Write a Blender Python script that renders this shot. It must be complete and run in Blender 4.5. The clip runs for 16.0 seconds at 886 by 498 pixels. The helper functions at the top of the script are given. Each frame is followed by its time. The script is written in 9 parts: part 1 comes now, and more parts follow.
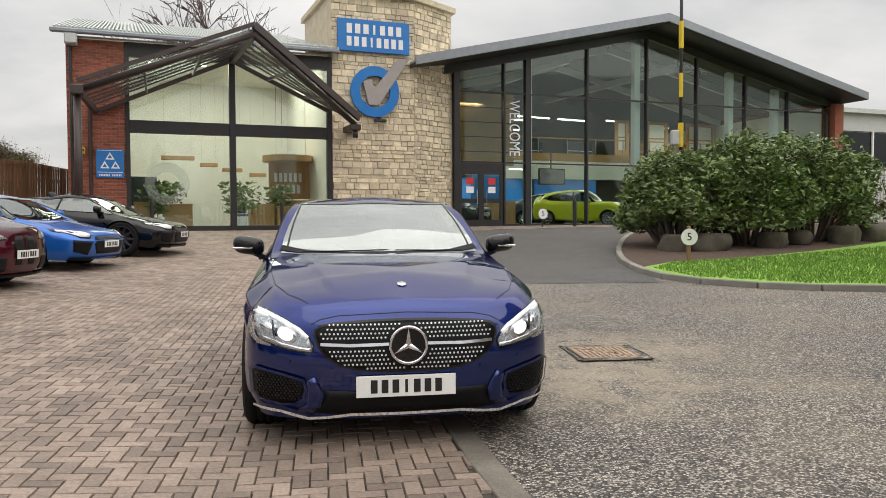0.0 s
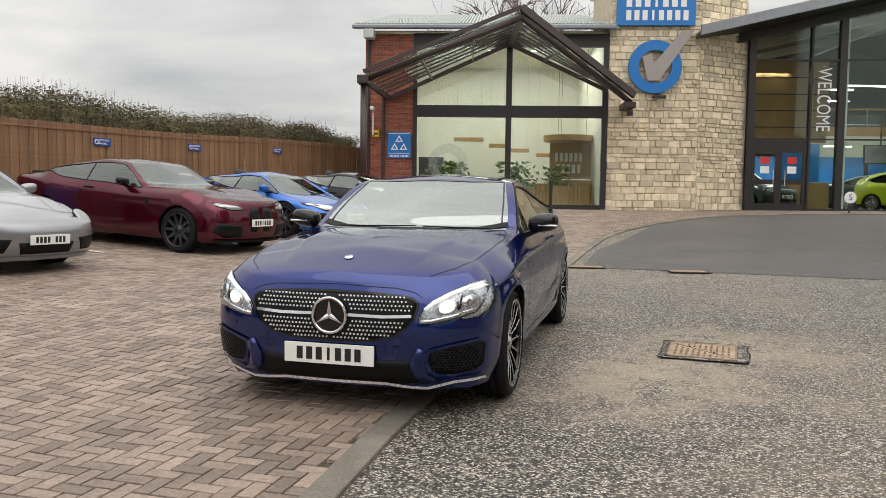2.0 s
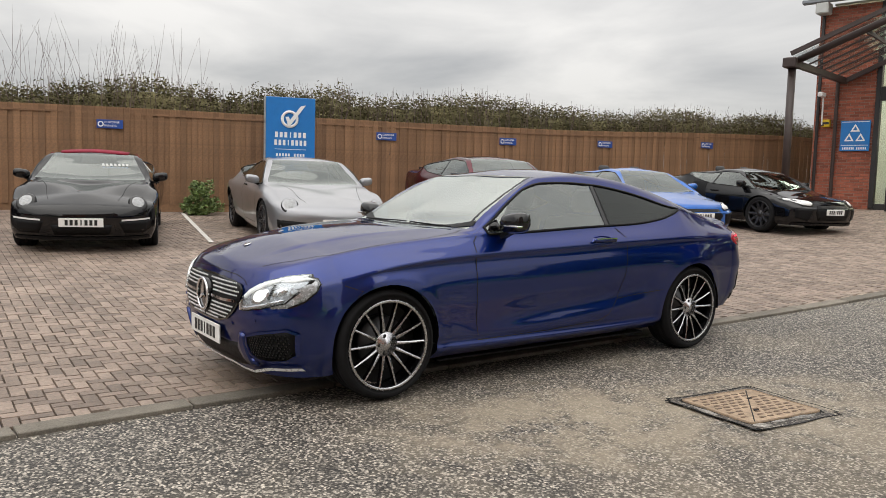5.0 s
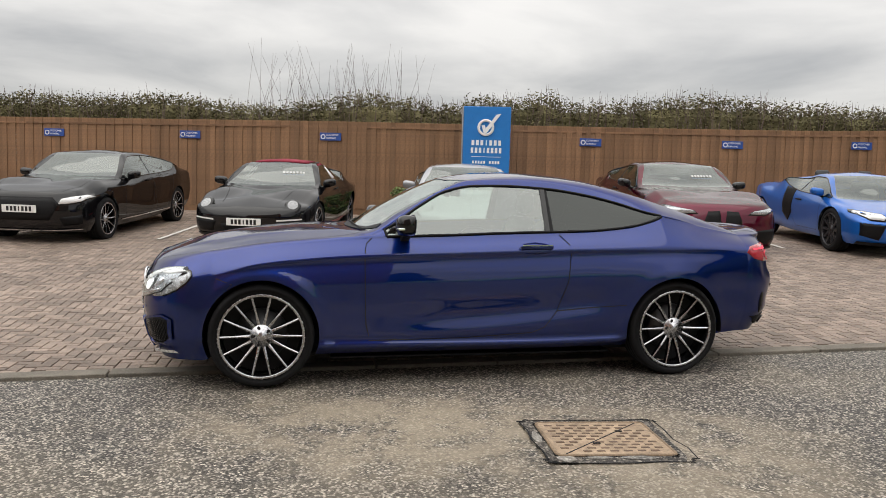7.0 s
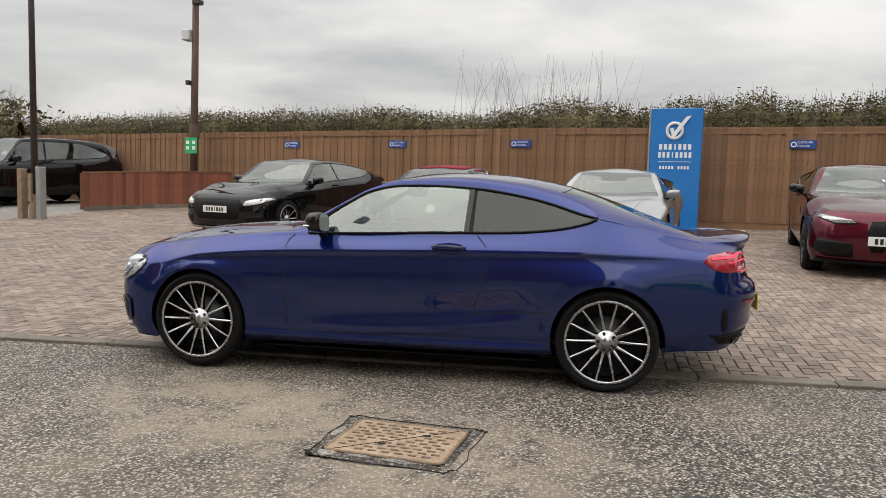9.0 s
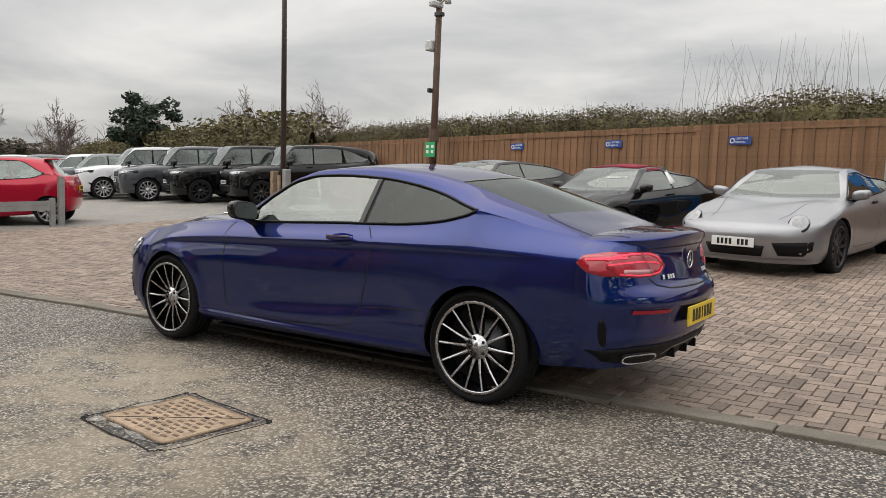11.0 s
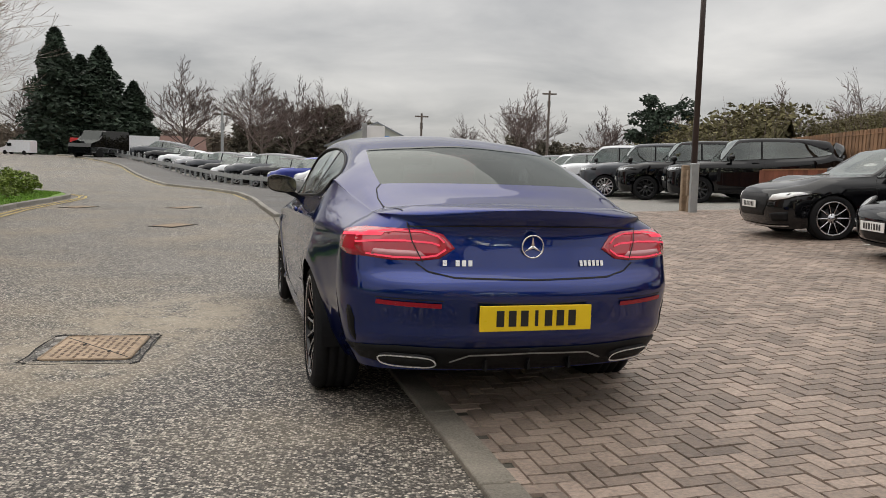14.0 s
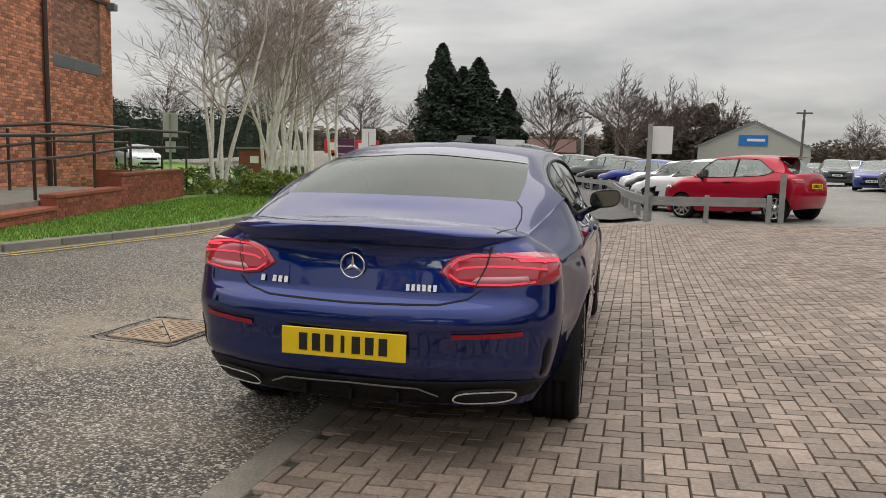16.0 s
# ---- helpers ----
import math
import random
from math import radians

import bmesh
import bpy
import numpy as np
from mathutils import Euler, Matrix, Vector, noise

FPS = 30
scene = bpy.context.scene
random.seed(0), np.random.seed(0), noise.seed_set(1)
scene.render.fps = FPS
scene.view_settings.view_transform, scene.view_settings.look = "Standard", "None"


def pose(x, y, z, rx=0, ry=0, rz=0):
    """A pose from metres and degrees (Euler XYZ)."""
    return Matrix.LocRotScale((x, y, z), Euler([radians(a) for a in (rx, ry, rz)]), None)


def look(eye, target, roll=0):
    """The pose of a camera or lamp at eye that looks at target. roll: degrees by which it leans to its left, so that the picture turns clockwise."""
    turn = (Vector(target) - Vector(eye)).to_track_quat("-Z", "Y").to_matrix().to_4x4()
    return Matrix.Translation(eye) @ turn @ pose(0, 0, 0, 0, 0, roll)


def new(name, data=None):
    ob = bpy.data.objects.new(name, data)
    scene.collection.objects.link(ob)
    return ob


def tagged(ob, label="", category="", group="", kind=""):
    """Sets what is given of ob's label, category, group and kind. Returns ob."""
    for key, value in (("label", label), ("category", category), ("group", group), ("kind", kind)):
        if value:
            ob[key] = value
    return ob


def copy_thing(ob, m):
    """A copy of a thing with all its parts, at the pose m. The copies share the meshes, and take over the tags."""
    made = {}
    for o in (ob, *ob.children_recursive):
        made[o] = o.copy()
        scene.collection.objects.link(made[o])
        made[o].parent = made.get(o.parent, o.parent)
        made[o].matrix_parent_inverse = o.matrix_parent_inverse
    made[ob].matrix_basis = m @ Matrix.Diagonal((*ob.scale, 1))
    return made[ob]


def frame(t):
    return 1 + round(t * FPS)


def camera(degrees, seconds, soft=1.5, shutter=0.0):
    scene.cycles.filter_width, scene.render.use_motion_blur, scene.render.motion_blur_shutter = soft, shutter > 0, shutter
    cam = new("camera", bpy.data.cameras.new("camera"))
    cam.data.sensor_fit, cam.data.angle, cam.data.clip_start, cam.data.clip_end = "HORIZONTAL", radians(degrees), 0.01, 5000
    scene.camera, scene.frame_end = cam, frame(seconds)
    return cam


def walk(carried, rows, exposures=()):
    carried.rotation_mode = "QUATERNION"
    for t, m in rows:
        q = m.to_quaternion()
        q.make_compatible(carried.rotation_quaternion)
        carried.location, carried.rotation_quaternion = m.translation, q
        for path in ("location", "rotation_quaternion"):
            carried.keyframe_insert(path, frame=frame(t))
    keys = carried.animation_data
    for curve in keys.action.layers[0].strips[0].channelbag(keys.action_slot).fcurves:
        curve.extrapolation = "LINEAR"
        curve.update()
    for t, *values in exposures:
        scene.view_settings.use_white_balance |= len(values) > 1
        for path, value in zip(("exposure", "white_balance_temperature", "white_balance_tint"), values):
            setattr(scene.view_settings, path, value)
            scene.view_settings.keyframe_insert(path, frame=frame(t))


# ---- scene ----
cam = camera(59.4, 16.0, 0.8)
METRES, EYE, TILT, LEAN, TURN = 20.6, 1.277, 0.0, 0.0, 0.0
ROWS = [
    (0.0, 0.0, 0.0, 0.0, -0.01, -2.18, 0.26),
    (0.5, 0.0236, -0.0024, -0.0011, 5.21, -2.52, 0.02),
    (1.0, 0.0494, 0.0012, -0.0008, 11.38, -2.97, -0.25),
    (1.5, 0.0765, 0.0108, -0.0008, 18.07, -3.39, -0.53),
    (2.0, 0.1045, 0.0243, -0.0007, 24.95, -3.72, -0.78),
    (2.5, 0.1329, 0.0414, 0.0004, 31.48, -4.04, -0.98),
    (3.0, 0.1602, 0.061, 0.0014, 37.87, -4.26, -1.18),
    (3.5, 0.1835, 0.0836, 0.0019, 44.33, -4.45, -1.36),
    (4.0, 0.2027, 0.1072, 0.0022, 51.28, -4.63, -1.52),
    (4.5, 0.2186, 0.134, 0.0026, 58.25, -4.76, -1.6),
    (7.0, 0.2625, 0.2922, 0.0051, 88.51, -4.92, -1.7),
    (7.5, 0.2638, 0.324, 0.0053, 93.98, -4.9, -1.73),
    (8.0, 0.2624, 0.3532, 0.0057, 99.25, -4.9, -1.73),
    (10.5, 0.1862, 0.5015, 0.0054, 128.89, -5.09, -1.85),
    (11.0, 0.1618, 0.5232, 0.0046, 134.72, -5.23, -1.84),
    (11.5, 0.1335, 0.5427, 0.0041, 140.62, -5.41, -1.85),
    (12.0, 0.1035, 0.5594, 0.0038, 146.6, -5.62, -1.9),
    (12.5, 0.0736, 0.5713, 0.0043, 153.18, -5.83, -1.93),
    (13.0, 0.0458, 0.5797, 0.0039, 160.4, -6.14, -1.91),
    (13.5, 0.0171, 0.5837, 0.0024, 167.76, -6.35, -1.81),
    (14.0, -0.0137, 0.5815, 0.0009, 175.12, -6.34, -1.78),
    (14.5, -0.0416, 0.5769, 0.0011, 182.51, -6.7, -1.72),
    (15.0, -0.0676, 0.5687, 0.0012, 189.58, -6.77, -1.71),
    (15.5, -0.0946, 0.5594, 0.0038, 196.35, -6.97, -1.63),
    (16.0, -0.1221, 0.5492, 0.0058, 202.91, -7.05, -1.54),
]
walk(cam, [(t, pose(0, 0, EYE, TILT, LEAN, TURN) @ pose(METRES * x, METRES * y, METRES * z, 90 + pitch, roll, yaw)) for t, x, y, z, yaw, pitch, roll in ROWS],
     [(0.0, 0.35), (8.0, 0.34), (12.0, 0.25), (14.0, 0.17), (16.0, 0.16)])

# ---- sky and sun: a bright, even overcast ----
SUN_EL, SUN_ROT = radians(60), radians(120)
world = bpy.data.worlds.new("world")
scene.world = world
world.use_nodes = True
wt = world.node_tree
for nd in list(wt.nodes):
    wt.nodes.remove(nd)
w_out = wt.nodes.new("ShaderNodeOutputWorld")
w_bg = wt.nodes.new("ShaderNodeBackground")
w_sky = wt.nodes.new("ShaderNodeTexSky")
w_sky.sky_type = "NISHITA"
w_sky.sun_disc = False
w_sky.sun_elevation, w_sky.sun_rotation = SUN_EL, SUN_ROT
w_co = wt.nodes.new("ShaderNodeTexCoord")
w_sep = wt.nodes.new("ShaderNodeSeparateXYZ")
wt.links.new(w_co.outputs["Generated"], w_sep.inputs[0])


def wmath(op, a, b):
    nd = wt.nodes.new("ShaderNodeMath")
    nd.operation = op
    for i, v in enumerate((a, b)):
        if isinstance(v, (int, float)):
            nd.inputs[i].default_value = v
        else:
            wt.links.new(v, nd.inputs[i])
    return nd.outputs[0]


w_h = wmath("ADD", wmath("MAXIMUM", w_sep.outputs[2], 0.0), 0.16)
w_comb = wt.nodes.new("ShaderNodeCombineXYZ")
wt.links.new(wmath("DIVIDE", w_sep.outputs[0], w_h), w_comb.inputs[0])
wt.links.new(wmath("DIVIDE", w_sep.outputs[1], w_h), w_comb.inputs[1])
w_n = wt.nodes.new("ShaderNodeTexNoise")
w_n.inputs["Scale"].default_value = 0.85
w_n.inputs["Detail"].default_value = 7
w_n.inputs["Roughness"].default_value = 0.52
w_n.inputs["Distortion"].default_value = 0.35
wt.links.new(w_comb.outputs[0], w_n.inputs["Vector"])
w_r = wt.nodes.new("ShaderNodeValToRGB")
w_r.color_ramp.elements[0].position, w_r.color_ramp.elements[0].color = 0.30, (0.475, 0.475, 0.478, 1)
w_r.color_ramp.elements[1].position, w_r.color_ramp.elements[1].color = 0.66, (0.91, 0.885, 0.85, 1)
wt.links.new(w_n.outputs["Fac"], w_r.inputs[0])
w_gain = wt.nodes.new("ShaderNodeMix")
w_gain.data_type, w_gain.blend_type = "RGBA", "MIX"
w_gain.inputs[0].default_value = 0.93
w_scale = wt.nodes.new("ShaderNodeMix")
w_scale.data_type, w_scale.blend_type = "RGBA", "MULTIPLY"
w_scale.inputs[0].default_value = 1.0
w_zen = wmath("ADD", wmath("MULTIPLY", wmath("MAXIMUM", w_sep.outputs[2], 0.0), 13.0), 5.9)
w_lum = wt.nodes.new("ShaderNodeCombineColor")
for w_i in range(3):
    wt.links.new(w_zen, w_lum.inputs[w_i])
wt.links.new(w_lum.outputs[0], w_scale.inputs[7])
wt.links.new(w_r.outputs[0], w_scale.inputs[6])
wt.links.new(w_sky.outputs[0], w_gain.inputs[6])
wt.links.new(w_scale.outputs[2], w_gain.inputs[7])
wt.links.new(w_gain.outputs[2], w_bg.inputs[0])
w_bg.inputs[1].default_value = 0.1
wt.links.new(w_bg.outputs[0], w_out.inputs[0])

sun_data = bpy.data.lights.new("sun", "SUN")
sun_data.energy, sun_data.angle, sun_data.color = 1.35, radians(100), (1.0, 0.96, 0.89)
sun = new("sun", sun_data)
sun.matrix_world = look((20 * math.sin(SUN_ROT), 20 * math.cos(SUN_ROT), 20 * math.tan(SUN_EL)), (0, 0, 0))

# ---- materials ----
def nodes_of(name):
    m = bpy.data.materials.new(name)
    m.use_nodes = True
    nt = m.node_tree
    return m, nt, nt.nodes["Principled BSDF"]


def tex_noise(nt, co, scale, detail=4.0, rough=0.6):
    nd = nt.nodes.new("ShaderNodeTexNoise")
    nd.inputs["Scale"].default_value, nd.inputs["Detail"].default_value, nd.inputs["Roughness"].default_value = scale, detail, rough
    nt.links.new(co, nd.inputs["Vector"])
    return nd.outputs["Fac"]


def ramp(nt, fac, stops):
    nd = nt.nodes.new("ShaderNodeValToRGB")
    els = nd.color_ramp.elements
    while len(els) < len(stops):
        els.new(0.5)
    for e, (p, c) in zip(els, stops):
        e.position, e.color = p, (*c, 1) if len(c) == 3 else c
    nt.links.new(fac, nd.inputs[0])
    return nd.outputs[0]


def mixc(nt, fac, a, b, kind="MIX"):
    nd = nt.nodes.new("ShaderNodeMix")
    nd.data_type, nd.blend_type = "RGBA", kind
    for i, v in ((0, fac), (6, a), (7, b)):
        if isinstance(v, (int, float)):
            nd.inputs[i].default_value = v
        elif isinstance(v, tuple):
            nd.inputs[i].default_value = (*v, 1)
        else:
            nt.links.new(v, nd.inputs[i])
    return nd.outputs[2]


def bump(nt, bsdf, height, strength, dist=0.01):
    nd = nt.nodes.new("ShaderNodeBump")
    nd.inputs["Strength"].default_value, nd.inputs["Distance"].default_value = strength, dist
    nt.links.new(height, nd.inputs["Height"])
    nt.links.new(nd.outputs[0], bsdf.inputs["Normal"])


def coords(nt, kind="Object"):
    return nt.nodes.new("ShaderNodeTexCoord").outputs[kind]


def mat(name, base, rough=0.6, metal=0.0, var=0.18, scale=6.0, fine=60.0, relief=0.0, coat=0.0, piece=0.0, spec=0.5, space="Object"):
    """A surface with variation at two scales; piece: how much each object or island differs."""
    m, nt, b = nodes_of(name)
    co = coords(nt, space)
    big, small = tex_noise(nt, co, scale, 5), tex_noise(nt, co, fine, 3)
    lo, hi = tuple(c * (1 - var) for c in base), tuple(min(1, c * (1 + var)) for c in base)
    c1 = ramp(nt, big, [(0.3, lo), (0.7, hi)])
    c2 = mixc(nt, 0.5 * min(1, var * 3), c1, ramp(nt, small, [(0.3, tuple(c * (1 - 1.3 * var) for c in base)), (0.7, hi)]))
    if piece:
        rnd = nt.nodes.new("ShaderNodeObjectInfo").outputs["Random"]
        isl = nt.nodes.new("ShaderNodeNewGeometry").outputs["Random Per Island"]
        ad = nt.nodes.new("ShaderNodeMath")
        ad.operation = "ADD"
        nt.links.new(rnd, ad.inputs[0]), nt.links.new(isl, ad.inputs[1])
        fr = nt.nodes.new("ShaderNodeMath")
        fr.operation = "FRACT"
        nt.links.new(ad.outputs[0], fr.inputs[0])
        c2 = mixc(nt, 1.0, c2, ramp(nt, fr.outputs[0], [(0.0, (1 - piece,) * 3), (1.0, (1 + piece * 0.6,) * 3)]), "MULTIPLY")
    nt.links.new(c2, b.inputs["Base Color"])
    rr = ramp(nt, small, [(0.3, (max(0, rough - 0.08),) * 3), (0.7, (min(1, rough + 0.08),) * 3)])
    nt.links.new(rr, b.inputs["Roughness"])
    b.inputs["Metallic"].default_value = metal
    b.inputs["Specular IOR Level"].default_value = spec
    b.inputs["Coat Weight"].default_value = coat
    b.inputs["Coat Roughness"].default_value = 0.03
    if relief:
        bump(nt, b, small, relief)
    return m


def glow(name, colour, strength):
    m, nt, b = nodes_of(name)
    b.inputs["Base Color"].default_value = (*colour, 1)
    b.inputs["Emission Color"].default_value = (*colour, 1)
    b.inputs["Emission Strength"].default_value = strength
    return m


def glass(name, tint, gloss=0.06, rough=0.01, power=4.0):
    """Sheet glass: what lies behind, tinted, under a reflection that grows towards grazing."""
    m, nt, b = nodes_of(name)
    out = nt.nodes["Material Output"]
    nt.nodes.remove(b)
    tr = nt.nodes.new("ShaderNodeBsdfTransparent")
    tr.inputs[0].default_value = (*tint, 1)
    gl = nt.nodes.new("ShaderNodeBsdfGlossy")
    gl.inputs["Roughness"].default_value = rough
    gl.inputs["Color"].default_value = (0.95, 1.0, 0.97, 1)
    lw = nt.nodes.new("ShaderNodeLayerWeight")
    lw.inputs[0].default_value = 0.5
    pw = nt.nodes.new("ShaderNodeMath")
    pw.operation = "POWER"
    pw.inputs[1].default_value = power
    nt.links.new(lw.outputs["Facing"], pw.inputs[0])
    ad = nt.nodes.new("ShaderNodeMath")
    ad.operation, ad.use_clamp = "MULTIPLY_ADD", True
    ad.inputs[1].default_value, ad.inputs[2].default_value = 1 - gloss, gloss
    nt.links.new(pw.outputs[0], ad.inputs[0])
    mx = nt.nodes.new("ShaderNodeMixShader")
    nt.links.new(ad.outputs[0], mx.inputs[0])
    nt.links.new(tr.outputs[0], mx.inputs[1]), nt.links.new(gl.outputs[0], mx.inputs[2])
    nt.links.new(mx.outputs[0], out.inputs[0])
    return m


def paint(name, base, metal=0.35, rough=0.32, ior=1.5, spec=0.15, coat=1.0, edge=(1, 1, 1)):
    m, nt, b = nodes_of(name)
    co = coords(nt)
    fl = tex_noise(nt, co, 900, 1)
    c = mixc(nt, 1.0, base, ramp(nt, fl, [(0.35, (0.9, 0.9, 0.9)), (0.65, (1.1, 1.1, 1.12))]), "MULTIPLY")
    dirt = tex_noise(nt, co, 3.0, 6)
    nt.links.new(c, b.inputs["Base Color"])
    nt.links.new(ramp(nt, dirt, [(0.35, (rough,) * 3), (0.75, (rough + 0.12,) * 3)]), b.inputs["Roughness"])
    b.inputs["Metallic"].default_value = metal
    b.inputs["Coat Weight"].default_value, b.inputs["Coat Roughness"].default_value = coat, 0.0
    b.inputs["Specular Tint"].default_value = (*edge, 1)
    b.inputs["Coat IOR"].default_value, b.inputs["Specular IOR Level"].default_value = ior, spec
    wob = tex_noise(nt, co, 2.2, 2)
    bp = nt.nodes.new("ShaderNodeBump")
    bp.inputs["Strength"].default_value, bp.inputs["Distance"].default_value = 0.02, 0.01
    nt.links.new(wob, bp.inputs["Height"])
    nt.links.new(bp.outputs[0], b.inputs["Coat Normal"])
    return m


def asphalt_mat(name, lo, mid, chip, worn, cell=95.0, patch=0.5, spots=()):
    """Bitumen with stone chips, worn patches and fine relief."""
    m, nt, b = nodes_of(name)
    co = coords(nt)
    vo = nt.nodes.new("ShaderNodeTexVoronoi")
    vo.inputs["Scale"].default_value = cell
    nt.links.new(co, vo.inputs["Vector"])
    sep = nt.nodes.new("ShaderNodeSeparateColor")
    nt.links.new(vo.outputs["Color"], sep.inputs[0])
    chips = ramp(nt, sep.outputs[0], [(0.0, lo), (0.5, mid), (0.82, chip), (1.0, tuple(min(1, c * 1.5) for c in chip))])
    joint = ramp(nt, vo.outputs["Distance"], [(0.25, (1, 1, 1)), (0.6, (0.45, 0.45, 0.45))])
    c = mixc(nt, 1.0, chips, joint, "MULTIPLY")
    p = tex_noise(nt, co, 0.55, 7, 0.62)
    c = mixc(nt, ramp(nt, p, [(0.48, (0, 0, 0)), (0.66, (patch,) * 3)]), c, worn)
    for x, y, rx, ry in spots:
        mp = nt.nodes.new("ShaderNodeMapping")
        mp.inputs["Location"].default_value = (-x / rx, -y / ry, 0)
        mp.inputs["Scale"].default_value = (1 / rx, 1 / ry, 0)
        gr = nt.nodes.new("ShaderNodeTexGradient")
        gr.gradient_type = "SPHERICAL"
        nt.links.new(co, mp.inputs["Vector"]), nt.links.new(mp.outputs[0], gr.inputs["Vector"])
        n1 = nt.nodes.new("ShaderNodeMath")
        n1.operation = "MULTIPLY"
        nt.links.new(gr.outputs["Fac"], n1.inputs[0]), nt.links.new(ramp(nt, tex_noise(nt, co, 2.6, 10, 0.8), [(.38, (0, 0, 0)), (.62, (1, 1, 1))]), n1.inputs[1])
        c = mixc(nt, ramp(nt, n1.outputs[0], [(0.05, (0, 0, 0)), (0.45, (0.5, 0.5, 0.5))]), c, worn)
    q = tex_noise(nt, co, 0.23, 5, 0.7)
    c = mixc(nt, 1.0, c, ramp(nt, q, [(0.3, (0.8, 0.8, 0.8)), (0.7, (1.15, 1.15, 1.15))]), "MULTIPLY")
    nt.links.new(c, b.inputs["Base Color"])
    nt.links.new(ramp(nt, p, [(0.3, (0.55,) * 3), (0.7, (0.8,) * 3)]), b.inputs["Roughness"])
    bump(nt, b, vo.outputs["Distance"], 0.6, -0.006)
    return m


M_BLUE = paint("car_paint_blue", (0.003, 0.0185, 0.146), 0.9, 0.3, 1.6, 0.05, 1.0, (.12, .14, .29))
M_SILVER = paint("car_paint_silver", (0.3, 0.305, 0.32), 0.7, 0.34)
M_MAROON = paint("car_paint_maroon", (0.10, 0.005, 0.021), 0.85, 0.3, 1.5, .05, 1.0, (.2, .04, .06))
M_BRIGHTBLUE = paint("car_paint_bright_blue", (0.012, 0.115, 0.45), 0.4, 0.3)
M_BLACK = paint("car_paint_black", (0.004, 0.004, 0.005), 0.0, 0.3, 1.5, 0.0, 1.0)
M_RED = paint("car_paint_red", (0.40, 0.004, 0.028), 0.3, 0.3, 1.5, .1, 1.0, (.5, .05, .1))
M_DEEPBLUE = paint("car_paint_deep_blue", (0.025, 0.04, 0.24), 0.4, 0.3)
M_CLEARLAMP = mat("clear_lamp_glass", (0.27, 0.28, 0.29), 0.2, 0.0, var=0.5, scale=34, coat=1.0)
M_YELLOW = paint("car_paint_yellow", (0.55, 0.62, 0.02), 0.1, 0.3)
M_GREYCAR = paint("car_paint_grey", (0.06, 0.065, 0.075), 0.4, 0.3)
M_WHITECAR = paint("car_paint_white", (0.72, 0.73, 0.75), 0.05, 0.3)
M_GREEN = paint("car_paint_green", (0.1, 0.13, 0.1), 0.4, 0.3)
M_TYRE = mat("tyre_rubber", (0.011, 0.011, 0.012), 0.85, spec=0.2, var=0.25, scale=14, fine=120, relief=0.15)
M_PLASTIC = mat("black_plastic", (0.006, 0.006, 0.007), 0.5, var=0.2, spec=0.2)
M_GLOSSBLACK = mat("gloss_black", (0.005, 0.005, 0.006), 0.15, var=0.1, coat=0.6, spec=0.2)
M_CHROME = mat("chrome", (0.8, 0.8, 0.82), 0.1, 1.0, var=0.04)
M_ALLOY = mat("machined_alloy", (0.5, 0.5, 0.52), 0.24, 1.0, var=0.06)
M_DARKALLOY = mat("dark_alloy", (0.05, 0.05, 0.055), 0.3, 0.6, var=0.1)
M_STEEL = mat("steel_disc", (0.35, 0.35, 0.36), 0.35, 1.0, var=0.12)
M_BRAKE = mat("brake_disc", (0.09, 0.09, 0.095), 0.4, 0.8, var=0.15)
M_SEAM = mat("seam_shadow_gap", (0.006, 0.006, 0.007), 0.8, var=0.1)
M_INTERIOR = mat("cabin_leather", (0.02, 0.02, 0.022), 0.55, var=0.2, fine=90, relief=0.1)
M_WINDSCREEN = glass("windscreen_glass", (0.66, 0.74, 0.70), 0.36)
M_SIDEGLASS = glass("side_glass", (0.66, 0.76, 0.70), 0.2)
M_TINT = glass("privacy_glass", (0.06, 0.06, 0.065), 0.06, power=6.0)
M_CARGLASS = glass("parked_car_glass", (0.32, 0.38, 0.36), 0.16)
M_PANE = glass("window_glass", (0.86, 0.92, 0.9), 0.06)
M_LENS = glass("lamp_lens", (0.93, 0.95, 0.97), 0.06)
M_LAMPBOWL = mat("lamp_reflector", (0.46, 0.48, 0.5), 0.25, 0.6, var=0.2, scale=40, coat=0.5)
M_LAMPON = glow("lamp_on", (1.0, 0.98, 0.93), 0.9)
M_REFLECT = mat("red_reflector", (0.30, 0.004, 0.016), 0.2, var=0.1)
M_MIRROR = mat("mirror_glass", (0.2, 0.215, 0.21), 0.03, 1.0, var=0.02)
M_TAIL = mat("tail_lamp_red", (0.40, 0.005, 0.022), 0.15, var=0.12, coat=1.0)
M_TAILON = glow("tail_lamp_strip", (0.95, 0.06, 0.12), 0.25)
M_AMBER = mat("amber_lens", (0.7, 0.25, 0.03), 0.2, var=0.1, coat=0.5)
M_PLATEW = mat("white_plate", (0.8, 0.8, 0.78), 0.35, var=0.04)
M_PLATEY = mat("yellow_plate", (0.8, 0.55, 0.01), 0.35, var=0.04)
M_INK = mat("black_ink", (0.01, 0.01, 0.01), 0.5, var=0.05)
M_ASPHALT = asphalt_mat("asphalt_chips", (0.022, 0.02, 0.017), (0.11, 0.099, 0.086), (0.5, 0.45, 0.385), (0.34, 0.285, 0.21), 82, 0.35, ((1.3, 6.3, 1.0, 2.3), (1.9, 7.3, 1.2, 1.3), (1.25, 5.9, .95, 1.3)))
